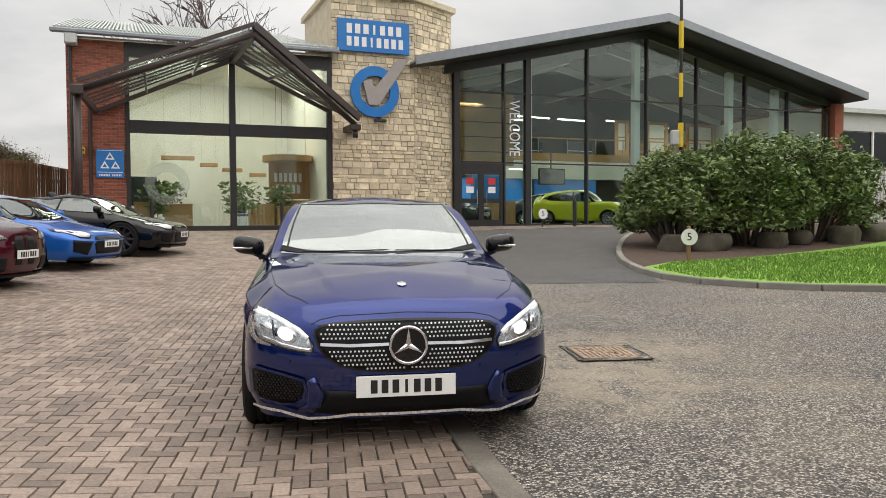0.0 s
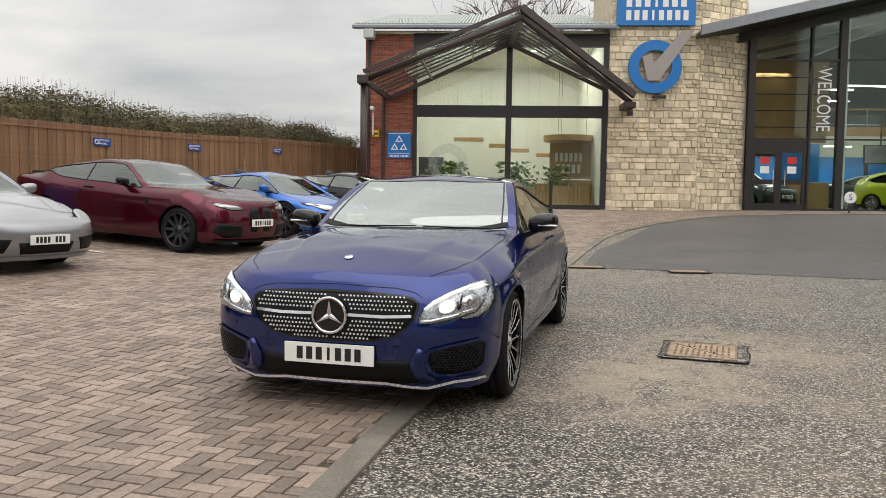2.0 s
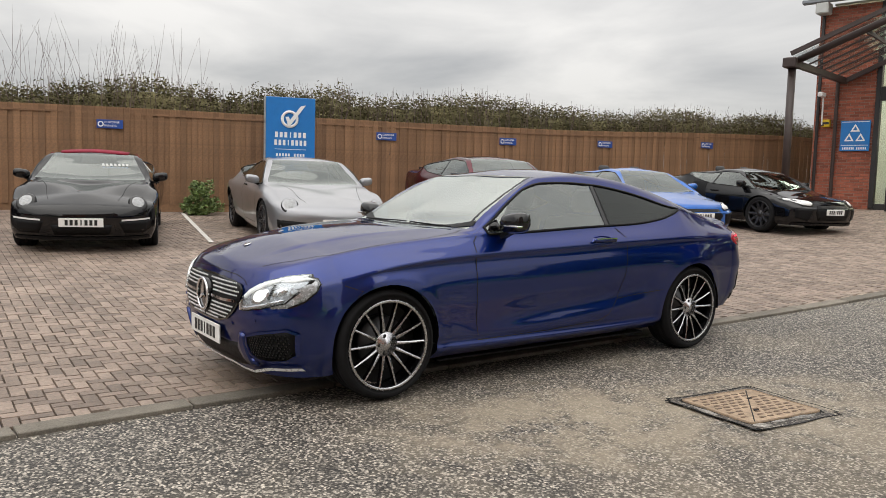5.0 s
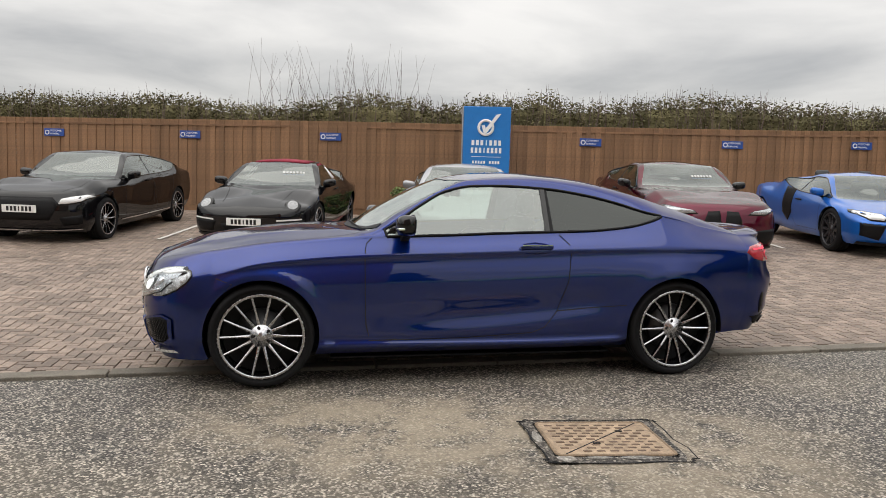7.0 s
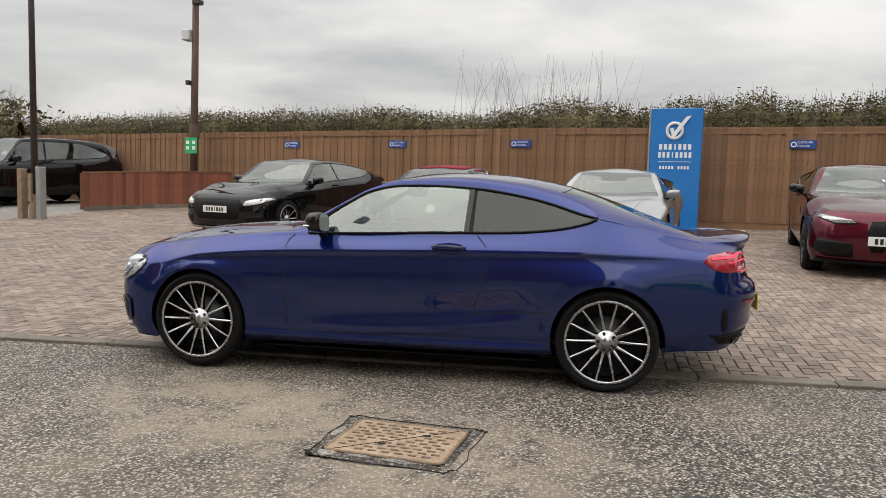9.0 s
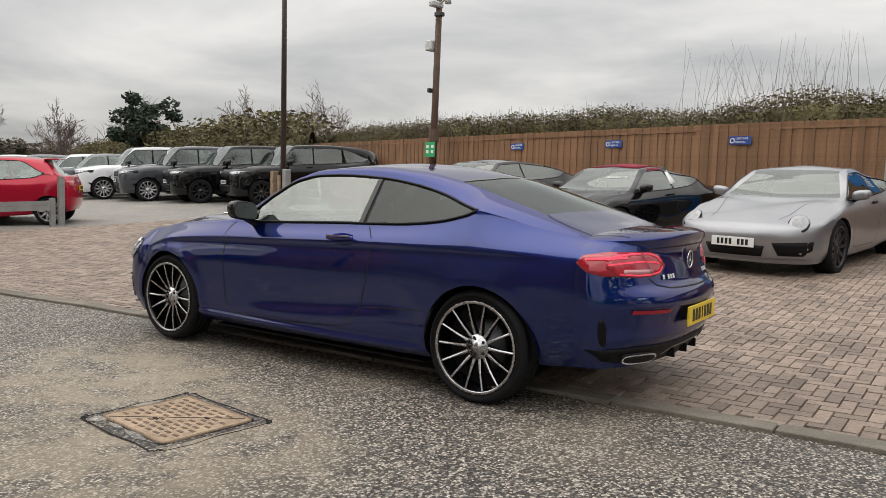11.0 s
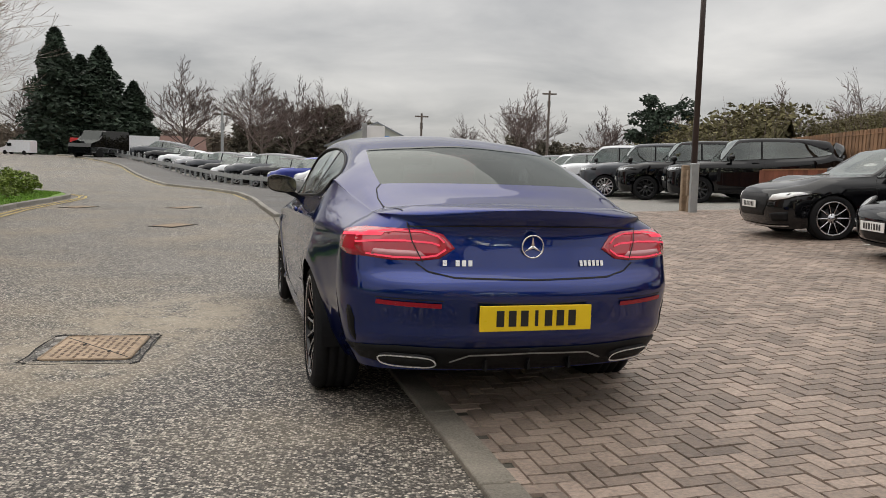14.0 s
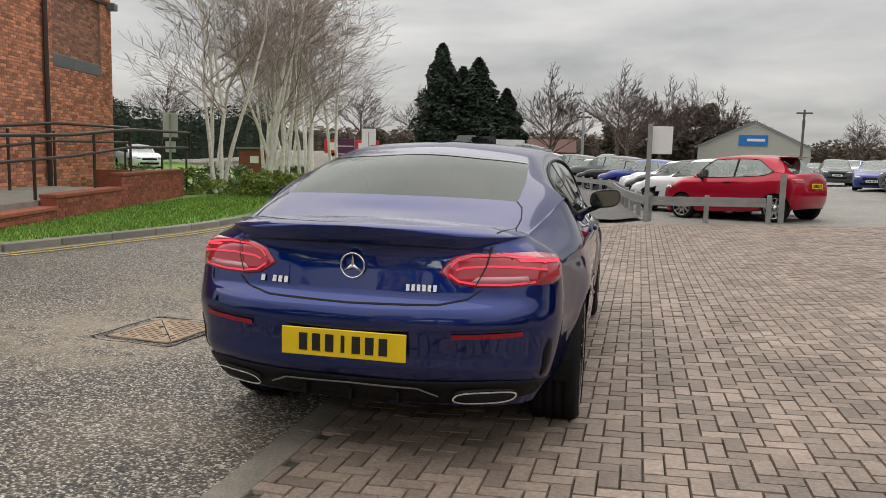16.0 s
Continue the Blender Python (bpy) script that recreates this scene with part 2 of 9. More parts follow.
M_ROAD = asphalt_mat("asphalt_smooth", (0.085, 0.081, 0.078), (0.12, 0.113, 0.108), (0.16, 0.152, 0.145), (0.16, 0.14, 0.12), 150, 0.4)
M_GRAVEL = asphalt_mat("pale_hardstanding", (0.22, 0.21, 0.19), (0.3, 0.285, 0.26), (0.42, 0.4, 0.37), (0.34, 0.31, 0.27), 60, 0.6)
M_SAND = mat("joint_sand", (0.07, 0.064, 0.05), 0.9, var=0.4, scale=3, fine=150, relief=0.4)
M_BLOCK = mat("clay_paving_block", (0.268, 0.206, 0.166), 0.62, var=0.46, scale=1.6, fine=48, relief=0.5, piece=0.36)
M_EDGE = mat("mossy_concrete_edging", (0.19, 0.17, 0.14), 0.88, var=0.45, scale=5, fine=90, relief=0.4, piece=0.25)
M_KERB = mat("concrete_kerb", (0.26, 0.245, 0.215), 0.8, var=0.28, scale=4, fine=90, relief=0.3, piece=0.2)
M_BRICK = mat("red_brick", (0.33, 0.10, 0.06), 0.8, var=0.25, scale=8, fine=80, relief=0.3, piece=0.4)
M_BRICKORANGE = mat("orange_brick", (0.66, 0.28, 0.165), 0.8, var=0.25, scale=8, fine=80, relief=0.3, piece=0.5)
M_BRICKDARK = mat("dark_panel_brick", (0.44, 0.22, 0.15), 0.85, var=0.3, scale=6, fine=80, relief=0.3, piece=0.45)
M_MORTAR = mat("mortar", (0.3, 0.23, 0.19), 0.9, var=0.2)
M_STONE = mat("pale_sandstone", (0.70, 0.60, 0.44), 0.85, var=0.34, scale=5, fine=45, relief=0.7, piece=0.3)
M_STONEJOINT = mat("stone_joint", (0.60, 0.52, 0.39), 0.9, var=0.25, scale=5)
M_FENCE = mat("stained_fence_board", (0.228, 0.124, 0.064), 0.75, var=0.34, scale=2.5, fine=30, relief=0.3, piece=0.24)
M_REDFENCE = mat("red_stained_board", (0.24, 0.085, 0.05), 0.75, var=0.3, scale=2.5, fine=30, relief=0.3, piece=0.3)
M_DARKFRAME = mat("dark_grey_frame", (0.022, 0.02, 0.021), 0.42, var=0.12)
M_BROWNSTEEL = mat("brown_painted_steel", (0.045, 0.03, 0.027), 0.4, var=0.15)
M_GREYSTEEL = mat("galvanised_steel", (0.33, 0.34, 0.34), 0.45, 0.5, var=0.15)
M_ROOF = mat("pale_metal_sheet", (0.5, 0.53, 0.5), 0.45, 0.2, var=0.12)
M_ROOFGREY = mat("grey_metal_trim", (0.24, 0.255, 0.28), 0.35, 0.5, var=0.12)
M_LINER = mat("dark_roof_lining", (0.07, 0.07, 0.068), 0.8, var=0.1)
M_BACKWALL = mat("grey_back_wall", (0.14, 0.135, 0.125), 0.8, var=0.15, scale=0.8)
M_WHITEWALL = mat("white_painted_wall", (0.74, 0.73, 0.66), 0.75, var=0.06, scale=1.5)
M_WOOD = mat("oak_veneer", (0.42, 0.24, 0.1), 0.5, var=0.2, scale=2.5, fine=22)
M_FLOOR = mat("pale_floor_tile", (0.45, 0.45, 0.43), 0.25, var=0.1)
M_BLUESIGN = mat("blue_sign", (0.015, 0.17, 0.5), 0.35, var=0.06)
M_NAVYSIGN = mat("navy_sign", (0.015, 0.06, 0.28), 0.4, var=0.06)
M_WHITE = mat("white_sign", (0.78, 0.78, 0.78), 0.45, var=0.04)
M_GREY = mat("warm_grey_sign", (0.33, 0.3, 0.29), 0.45, var=0.06)
M_GREENSIGN = mat("green_sign", (0.02, 0.36, 0.13), 0.45, var=0.08)
M_YELLOWTAPE = mat("yellow_band", (0.7, 0.5, 0.02), 0.5, var=0.12)
M_REDPAINT = mat("red_paint", (0.55, 0.03, 0.03), 0.5, var=0.1)
M_BARK = mat("grey_bark", (0.13, 0.105, 0.09), 0.9, var=0.35, scale=6, fine=40, relief=0.5)
M_BIRCH = mat("birch_bark", (0.8, 0.76, 0.7), 0.8, var=0.3, scale=9, fine=30, relief=0.3)
M_TWIG = mat("winter_twigs", (0.15, 0.11, 0.1), 0.9, var=0.3, scale=3, piece=0.3)
M_BIRCHTWIG = mat("birch_twigs", (0.42, 0.355, 0.32), 0.9, var=0.3, scale=3, piece=0.3)
M_LEAF = mat("shrub_leaf", (0.15, 0.215, 0.065), 0.5, var=0.4, scale=2.5, fine=12, piece=0.5)
M_HEDGE = mat("hedge_leaf", (0.15, 0.135, 0.07), 0.9, spec=0.15, var=0.5, scale=0.7, fine=8, piece=0.6)
M_CONIFER = mat("conifer_needles", (0.03, 0.05, 0.03), 0.75, var=0.4, scale=1, fine=6, piece=0.5)
M_LIME = mat("lime_shrub_leaf", (0.2, 0.27, 0.045), 0.6, var=0.4, scale=1.5, fine=8, piece=0.5)
M_GRASS = mat("lawn_grass", (0.17, 0.31, 0.04), 0.75, var=0.35, scale=1.2, fine=40, relief=0.3, piece=0.45)
M_SOIL = mat("bark_mulch", (0.085, 0.055, 0.04), 0.95, var=0.45, scale=9, fine=70, relief=0.8)
M_RUST = mat("rusty_iron", (0.27, 0.195, 0.13), 0.75, 0.1, var=0.55, scale=7, fine=60, relief=0.3)
M_POLE = mat("rust_brown_pole", (0.1, 0.062, 0.045), 0.7, 0.1, var=0.35, scale=4, fine=50, relief=0.2)
M_COVER = mat("worn_iron_cover", (0.37, 0.275, 0.19), 0.8, 0.05, var=0.5, scale=6, fine=45, relief=0.4)
M_TREAD = mat("worn_tread", (0.15, 0.10, 0.07), 0.8, 0.05, var=0.5, scale=8, fine=50)
M_PATCHTAR = asphalt_mat("broken_asphalt", (0.02, 0.018, 0.016), (0.07, 0.06, 0.052), (0.3, 0.27, 0.23), (0.12, 0.1, 0.08), 75, 0.2)
M_ROCK = mat("grey_boulder", (0.085, 0.075, 0.055), 0.9, var=0.35, scale=3, fine=25, relief=0.6)
M_CLAD = mat("pale_cladding", (0.5, 0.51, 0.5), 0.5, 0.1, var=0.08)
M_SHED = mat("beige_cladding", (0.42, 0.43, 0.38), 0.6, var=0.08)
M_YELLOWLINE = mat("faded_yellow_line", (0.5, 0.38, 0.12), 0.8, var=0.3, scale=8, fine=60)
M_WHITELINE = mat("worn_white_line", (0.6, 0.58, 0.54), 0.8, var=0.25, scale=8, fine=60)
M_STRIPLIGHT = glow("strip_light", (1.0, 0.96, 0.88), 9.0)
M_SCREEN = glow("screen", (0.25, 0.3, 0.4), 1.0)
M_FABRIC = mat("red_fabric", (0.22, 0.01, 0.03), 0.85, var=0.2, fine=200, relief=0.2)

# ---- building helpers ----
def mesh_of(name, verts, faces, material, smooth=False):
    me = bpy.data.meshes.new(name)
    me.from_pydata([tuple(v) for v in verts], [], [tuple(f) for f in faces])
    me.materials.append(material)
    if smooth:
        me.shade_smooth()
    me.update()
    return me


def from_bm(name, bm, material, smooth=False):
    bmesh.ops.recalc_face_normals(bm, faces=bm.faces[:])
    me = bpy.data.meshes.new(name)
    bm.to_mesh(me)
    bm.free()
    me.materials.append(material)
    if smooth:
        me.shade_smooth()
    return me


def child(name, me, parent, label="", m=None):
    """One mesh object; m is its pose in the parent's own space."""
    ob = new(name, me)
    if parent is not None:
        ob.parent = parent
    if m is not None:
        ob.matrix_basis = m
    if label:
        ob["label"] = label
    return ob


def part(name, bm, material, parent, label="", smooth=False, m=None):
    return child(name, from_bm(name, bm, material, smooth), parent, label, m)


def thing(name, m, label, category, group="", kind=""):
    ob = new(name)
    ob.empty_display_size = 0.2
    ob.matrix_basis = m
    return tagged(ob, label, category, group, kind)


def box(bm, x0, x1, y0, y1, z0, z1, bev=0.0, m=None):
    """A box, its edges eased by bev."""
    mm = Matrix.Translation(((x0 + x1) / 2, (y0 + y1) / 2, (z0 + z1) / 2)) @ Matrix.Diagonal((abs(x1 - x0), abs(y1 - y0), abs(z1 - z0), 1))
    if m is not None:
        mm = m @ mm
    vs = bmesh.ops.create_cube(bm, size=1, matrix=mm)["verts"]
    if bev:
        es = list({e for v in vs for e in v.link_edges})
        bmesh.ops.bevel(bm, geom=es, offset=bev, segments=1, affect="EDGES")
    return bm


def boxes(*rows, bev=0.0, m=None):
    bm = bmesh.new()
    for r in rows:
        box(bm, *r, bev=bev, m=m)
    return bm


def rod(bm, p, q, r0, r1=None, n=8):
    """A round bar from p to q."""
    p, q = Vector(p), Vector(q)
    d = q - p
    mm = Matrix.Translation((p + q) / 2) @ d.to_track_quat("Z", "Y").to_matrix().to_4x4()
    bmesh.ops.create_cone(bm, cap_ends=True, segments=n, radius1=r0, radius2=r0 if r1 is None else r1, depth=d.length, matrix=mm)
    return bm


def beam(bm, p, q, w, h):
    """A square bar from p to q, w wide and h high."""
    p, q = Vector(p), Vector(q)
    d = q - p
    z = Vector((0, 0, 1)) if abs(d.normalized().z) < 0.95 else Vector((0, 1, 0))
    x = d.normalized()
    y = z.cross(x).normalized()
    z = x.cross(y)
    rot = Matrix((x, y, z)).transposed().to_4x4()
    mm = Matrix.Translation((p + q) / 2) @ rot @ Matrix.Diagonal((d.length, w, h, 1))
    bmesh.ops.create_cube(bm, size=1, matrix=mm)
    return bm


def lathe(bm, rows, n=48, axis="y"):
    """A turned form: rows of (radius, place along the axis)."""
    rings = []
    for r, a in rows:
        ring = []
        for i in range(n):
            t = 2 * math.pi * i / n
            ring.append(bm.verts.new((r * math.cos(t), a, r * math.sin(t)) if axis == "y" else (r * math.cos(t), r * math.sin(t), a)))
        rings.append(ring)
    for a, b in zip(rings, rings[1:]):
        for i in range(n):
            bm.faces.new((a[i], a[(i + 1) % n], b[(i + 1) % n], b[i]))
    return bm


def slab(bm, outline, z0, z1):
    """An upright prism over a plan outline."""
    lo = [bm.verts.new((x, y, z0)) for x, y in outline]
    hi = [bm.verts.new((x, y, z1)) for x, y in outline]
    bm.faces.new(hi), bm.faces.new(lo[::-1])
    n = len(lo)
    for i in range(n):
        bm.faces.new((lo[i], lo[(i + 1) % n], hi[(i + 1) % n], hi[i]))
    return bm


def pchip(xs, ys, x):
    """A smooth curve through the points that never overshoots."""
    xs, ys, x = np.asarray(xs, float), np.asarray(ys, float), np.asarray(x, float)
    h = np.diff(xs)
    d = np.diff(ys) / h
    m = np.zeros_like(ys)
    m[0], m[-1] = d[0], d[-1]
    for i in range(1, len(xs) - 1):
        if d[i - 1] * d[i] > 0:
            w1, w2 = 2 * h[i] + h[i - 1], h[i] + 2 * h[i - 1]
            m[i] = (w1 + w2) / (w1 / d[i - 1] + w2 / d[i])
    i = np.clip(np.searchsorted(xs, x) - 1, 0, len(xs) - 2)
    t = np.clip((x - xs[i]) / h[i], 0, 1)
    return (1 + 2 * t) * (1 - t) ** 2 * ys[i] + t * (1 - t) ** 2 * h[i] * m[i] + t * t * (3 - 2 * t) * ys[i + 1] + t * t * (t - 1) * h[i] * m[i + 1]


# ---- the lie of the land ----
ROAD_Y = [-300, -60, -20, -6, 0, 4, 8, 13, 18, 24, 30, 300]
ROAD_Z = [-0.3, -0.22, -0.08, 0.0, -0.01, 0.02, 0.075, 0.22, 0.44, 0.92, 1.05, 1.1]
LEFT_Y = [-300, -30, 0, 14, 20, 24, 300]
LEFT_Z = [-0.1, 0.35, 0.56, 0.7, 0.92, 1.03, 1.1]


def rise(x, y):
    """The road climbs gently away beyond the lawn."""
    a, b = np.clip((-y - 17) / 36, 0, 1), np.clip((x - 6) / 12, 0, 1)
    return 1.15 * a * a * (3 - 2 * a) * b * b * (3 - 2 * b)


def G(x, y):
    k = min(1.0, max(0.0, (-x - 1) / 11))
    return float(pchip(ROAD_Y, ROAD_Z, y) * (1 - k) + pchip(LEFT_Y, LEFT_Z, y) * k + rise(x, y))

# ---- cars ----
from mathutils.bvhtree import BVHTree

SUBS = (1, 2, 4, 4, 3, 4, 2, 6)  # steps between the body's long lines, from the floor's middle to the roof's middle


def line(keys, s):
    ks = sorted(keys)
    ks = np.array([k for i, k in enumerate(ks) if i == 0 or k[0] - ks[i - 1][0] > .02], float)
    return pchip(ks[:, 0], ks[:, 1], s), pchip(ks[:, 0], ks[:, 2], s)


def car_lines(c):
    """The long lines of a car body from a few sizes: each a list of (X from the nose, half width, height)."""
    L, W, H, A, wb = c["L"], c["W"], c["H"], c["fo"], c["wb"]
    B, gc = A + wb, c.get("gc", 0.18)
    bf, br = c["belt"]
    cowl, head, peak, rr, deck, zd = c["cowl"], c["head"], c["peak"], c["rr"], c["deck"], c["zdeck"]
    zn, zc = c["znose"], c["zcowl"]
    wr = c.get("wroof", 0.6) * W / 0.9
    f, r = c.get("xf", 0.5), L - c.get("xr", 0.47)
    tip = c.get("tip", deck - 0.45)
    a0 = cowl + 0.12
    mid = (A + B) / 2
    sh = c.get("shoulder", 0.12)
    hip = c.get("hip", 0.0)
    U1 = [(f, W * .89, gc + .01), (mid, W * .91, gc + .02), (r, W * .85, gc + .09)]
    U2 = [(f, W * .945, gc + .14), (A, W * .96, gc + .13), (mid, W * .965, gc + .11), (B, W * .97, gc + .12), (r, W * .91, gc + .21)]
    U3 = [(f, W * .945, gc + .34), (A, W * .99, gc + .38), (mid, W * .975, gc + .37), (B, W + hip, gc + .42), (r, W * .945, gc + .44)]
    U4 = [(f, W * .92, bf - .22), (A, W * .975, bf - .10), (mid, W * .965, bf - sh), (B, W * .98 + hip, br - sh), (r, W * .92, zd - .1)]
    U5 = [(f, W * .80, zn + .03), (A, W * .85, zn + (zc - zn) * .72), (a0, W * .87, bf), (mid, W * .885, (bf + br) / 2), (tip - .25, W * .87, br + .02), (tip, W * .85, br + .09), (tip + .3, W * .83, max(br - .01, zd - .02)), (r, W * .79, zd - .03)]
    zr = H - c.get("drop", 0.10)
    U6 = [(f, W * .72, zn + .045), (A, W * .78, zn + (zc - zn) * .72 + .025), (a0, W * .85, bf + .02), (a0 + (head - a0) * .5, (W * .85 + wr) / 2 + .02, bf + (zr - bf) * .62), (head, wr + .03, zr - .01), (peak, wr, zr), ((peak + tip) / 2, wr + .02, zr - c.get("fall", .04)), (tip - .1, W * .8, br + .15), (tip, W * .845, br + .105), (tip + .3, W * .79, max(br + .0, zd)), (r, W * .73, zd - .015)]
    U7 = [(f, W * .5, zn + .07), (A, W * .56, zn + (zc - zn) * .78 + .03), (cowl - .1, W * .6, zc - .01), (a0, W * .78, zc + .015), ((a0 + head) / 2, (W * .78 + wr - .06) / 2, (zc + H) / 2 - .03), (head, wr - .06, H - .06), (peak, wr - .07, H - .04), (rr, wr - .06, c["zrr"] - .05), ((rr + deck) / 2, wr - .04, (c["zrr"] + zd) / 2 - .01), (deck, wr - .03, zd + .0), (r, wr - .06, zd - .005)]
    C = [(0.0, zn), (f, zn + (zc - zn) * c.get("hood1", .45)), (A + .1, zn + (zc - zn) * c.get("hood2", .8)), (cowl - .1, zc), (cowl, zc + .005), ((cowl + head) / 2, (zc + H) / 2 + .015), (head, H - .03), (peak, H), (rr, c["zrr"]), ((rr + deck) / 2, (c["zrr"] + zd) / 2 + .02), (deck, zd + .02), (r, zd + .0), (L, zd - .0)]
    nose = c.get("nose", [(gc + .02, .10), (gc + .15, .03), (gc + .34, .0), (zn - .15, .03), (zn - .06, .06), (zn - .03, .08), (zn - .01, .1), (zn, .12)])
    tail = c.get("tail", [(gc + .12, .12), (gc + .24, .05), (gc + .44, .0), (zd - .12, .04), (zd - .07, .05), (zd - .04, .04), (zd - .02, .03), (zd, .03)])
    return dict(U=[U1, U2, U3, U4, U5, U6, U7], C=C, nose=nose, tail=tail, f=f, r=r, ws=(a0, head), rg=(rr + .03, deck), dlo=(a0 + .03, tip - .01), L=L)


def car_shell(c):
    """The body surface as a net of points P[station][step] on the car's left half, in car space (front axle's ground point is the origin)."""
    d = c["lines"] if "lines" in c else car_lines(c)
    f, r, L, A = d["f"], d["r"], d["L"], c["fo"]
    p = c.get("square", 3.0)
    step = c.get("step", 0.055)
    marks = sorted({f, r, *d["ws"], *d["rg"], *d["dlo"], *c.get("split", ())})
    st = [f]
    for a, b in zip(marks, marks[1:]):
        k = max(1, round((b - a) / step))
        st += [a + (b - a) * (i + 1) / k for i in range(k)]
    st = np.array(st)
    cs = sorted(d["C"])
    cs = [k for i, k in enumerate(cs) if i == 0 or k[0] - cs[i - 1][0] > .01]
    cx, cz = np.array([k[0] for k in cs]), np.array([k[1] for k in cs])
    bk = sorted([(0, 0), (A, 0), (d["ws"][0] - .05, -.11), (d["ws"][1], -.09), (d["ws"][1] + .5, 0), (max(d["ws"][1] + .55, d["rg"][0] - .3), 0), (d["rg"][0] + .1, .05), (d["rg"][1], .06), (max(r, d["rg"][1] + .02), 0)])
    bow = pchip([k[0] for k in bk], [k[1] for k in bk], st)
    ys, zs, xs = [np.zeros_like(st)], [line(d["U"][0], st)[1] - .0], [st]
    for i, u in enumerate(d["U"]):
        y, z = line(u, st)
        ys.append(y), zs.append(z), xs.append(st + (0 if i < 5 else bow * (0.12 if i == 5 else 0.3)))
    ys.append(np.zeros_like(st)), zs.append(pchip(cx, cz, st + bow)), xs.append(st + bow)
    X, Y, Z = np.stack(xs, 1), np.stack(ys, 1), np.stack(zs, 1)
    # nose and tail: the end section drawn in along a squared ellipse
    def cap(row, ends, p, n=c.get("capn", 12)):
        out = []
        ez = np.array([ends[0][0]] + [e[0] for e in ends])
        ex = np.array([ends[0][1]] + [e[1] for e in ends])
        for j in range(1, n + 1):
            t = (j / n) ** c.get("capk", 1.3) * math.pi / 2
            g, k = math.sin(t) ** (2 / p), max(0.0, math.cos(t)) ** (2 / p)
            if j == n:
                g, k = 1.0, 0.0
            out.append((X[row] + (ex - X[row]) * g, Y[row] * k, Z[row] + (ez - Z[row]) * g ** 1.3))
        return out
    front = cap(0, d["nose"], p)[::-1]
    rear = cap(-1, [(z, L - x) for z, x in d["tail"]], c.get("square_rear", p))
    X = np.vstack([np.array([q[0] for q in front]), X, np.array([q[0] for q in rear])])
    Y = np.vstack([np.array([q[1] for q in front]), Y, np.array([q[1] for q in rear])])
    Z = np.vstack([np.array([q[2] for q in front]), Z, np.array([q[2] for q in rear])])
    nf = len(front)
    stations = np.concatenate([np.full(nf, -1.0), st, np.full(len(rear), 99.0)])
    # finer steps between the long lines
    cols, mark, tens = [], [], 0.75
    K = X.shape[1]
    P = np.stack([X, Y, Z], 2)
    for i in range(K - 1):
        p0 = P[:, max(i - 1, 0)] if i > 0 else P[:, 0]
        p1, p2 = P[:, i], P[:, i + 1]
        if i + 2 < K:
            p3 = P[:, i + 2]
        else:
            p3 = P[:, i] * np.array([1, -1, 1])
        m1, m2 = (p2 - p0) / 2 * tens, (p3 - p1) / 2 * tens
        if i <= 1:
            m1 = (p2 - p1)
        if i == 0:
            m2 = (p2 - p1)
        n = c.get("subs", SUBS)[i]
        for k in range(n):
            t = k / n
            cols.append((2 * t ** 3 - 3 * t * t + 1) * p1 + (t ** 3 - 2 * t * t + t) * m1 + (3 * t * t - 2 * t ** 3) * p2 + (t ** 3 - t * t) * m2)
            mark.append(i + t)
    cols.append(P[:, -1]), mark.append(K - 1)
    N = np.stack(cols, 1)
    mk = np.array(mark)
    if "sculpt" in c:
        c["sculpt"](N, mk)
    return d, stations, np.array(mark), N


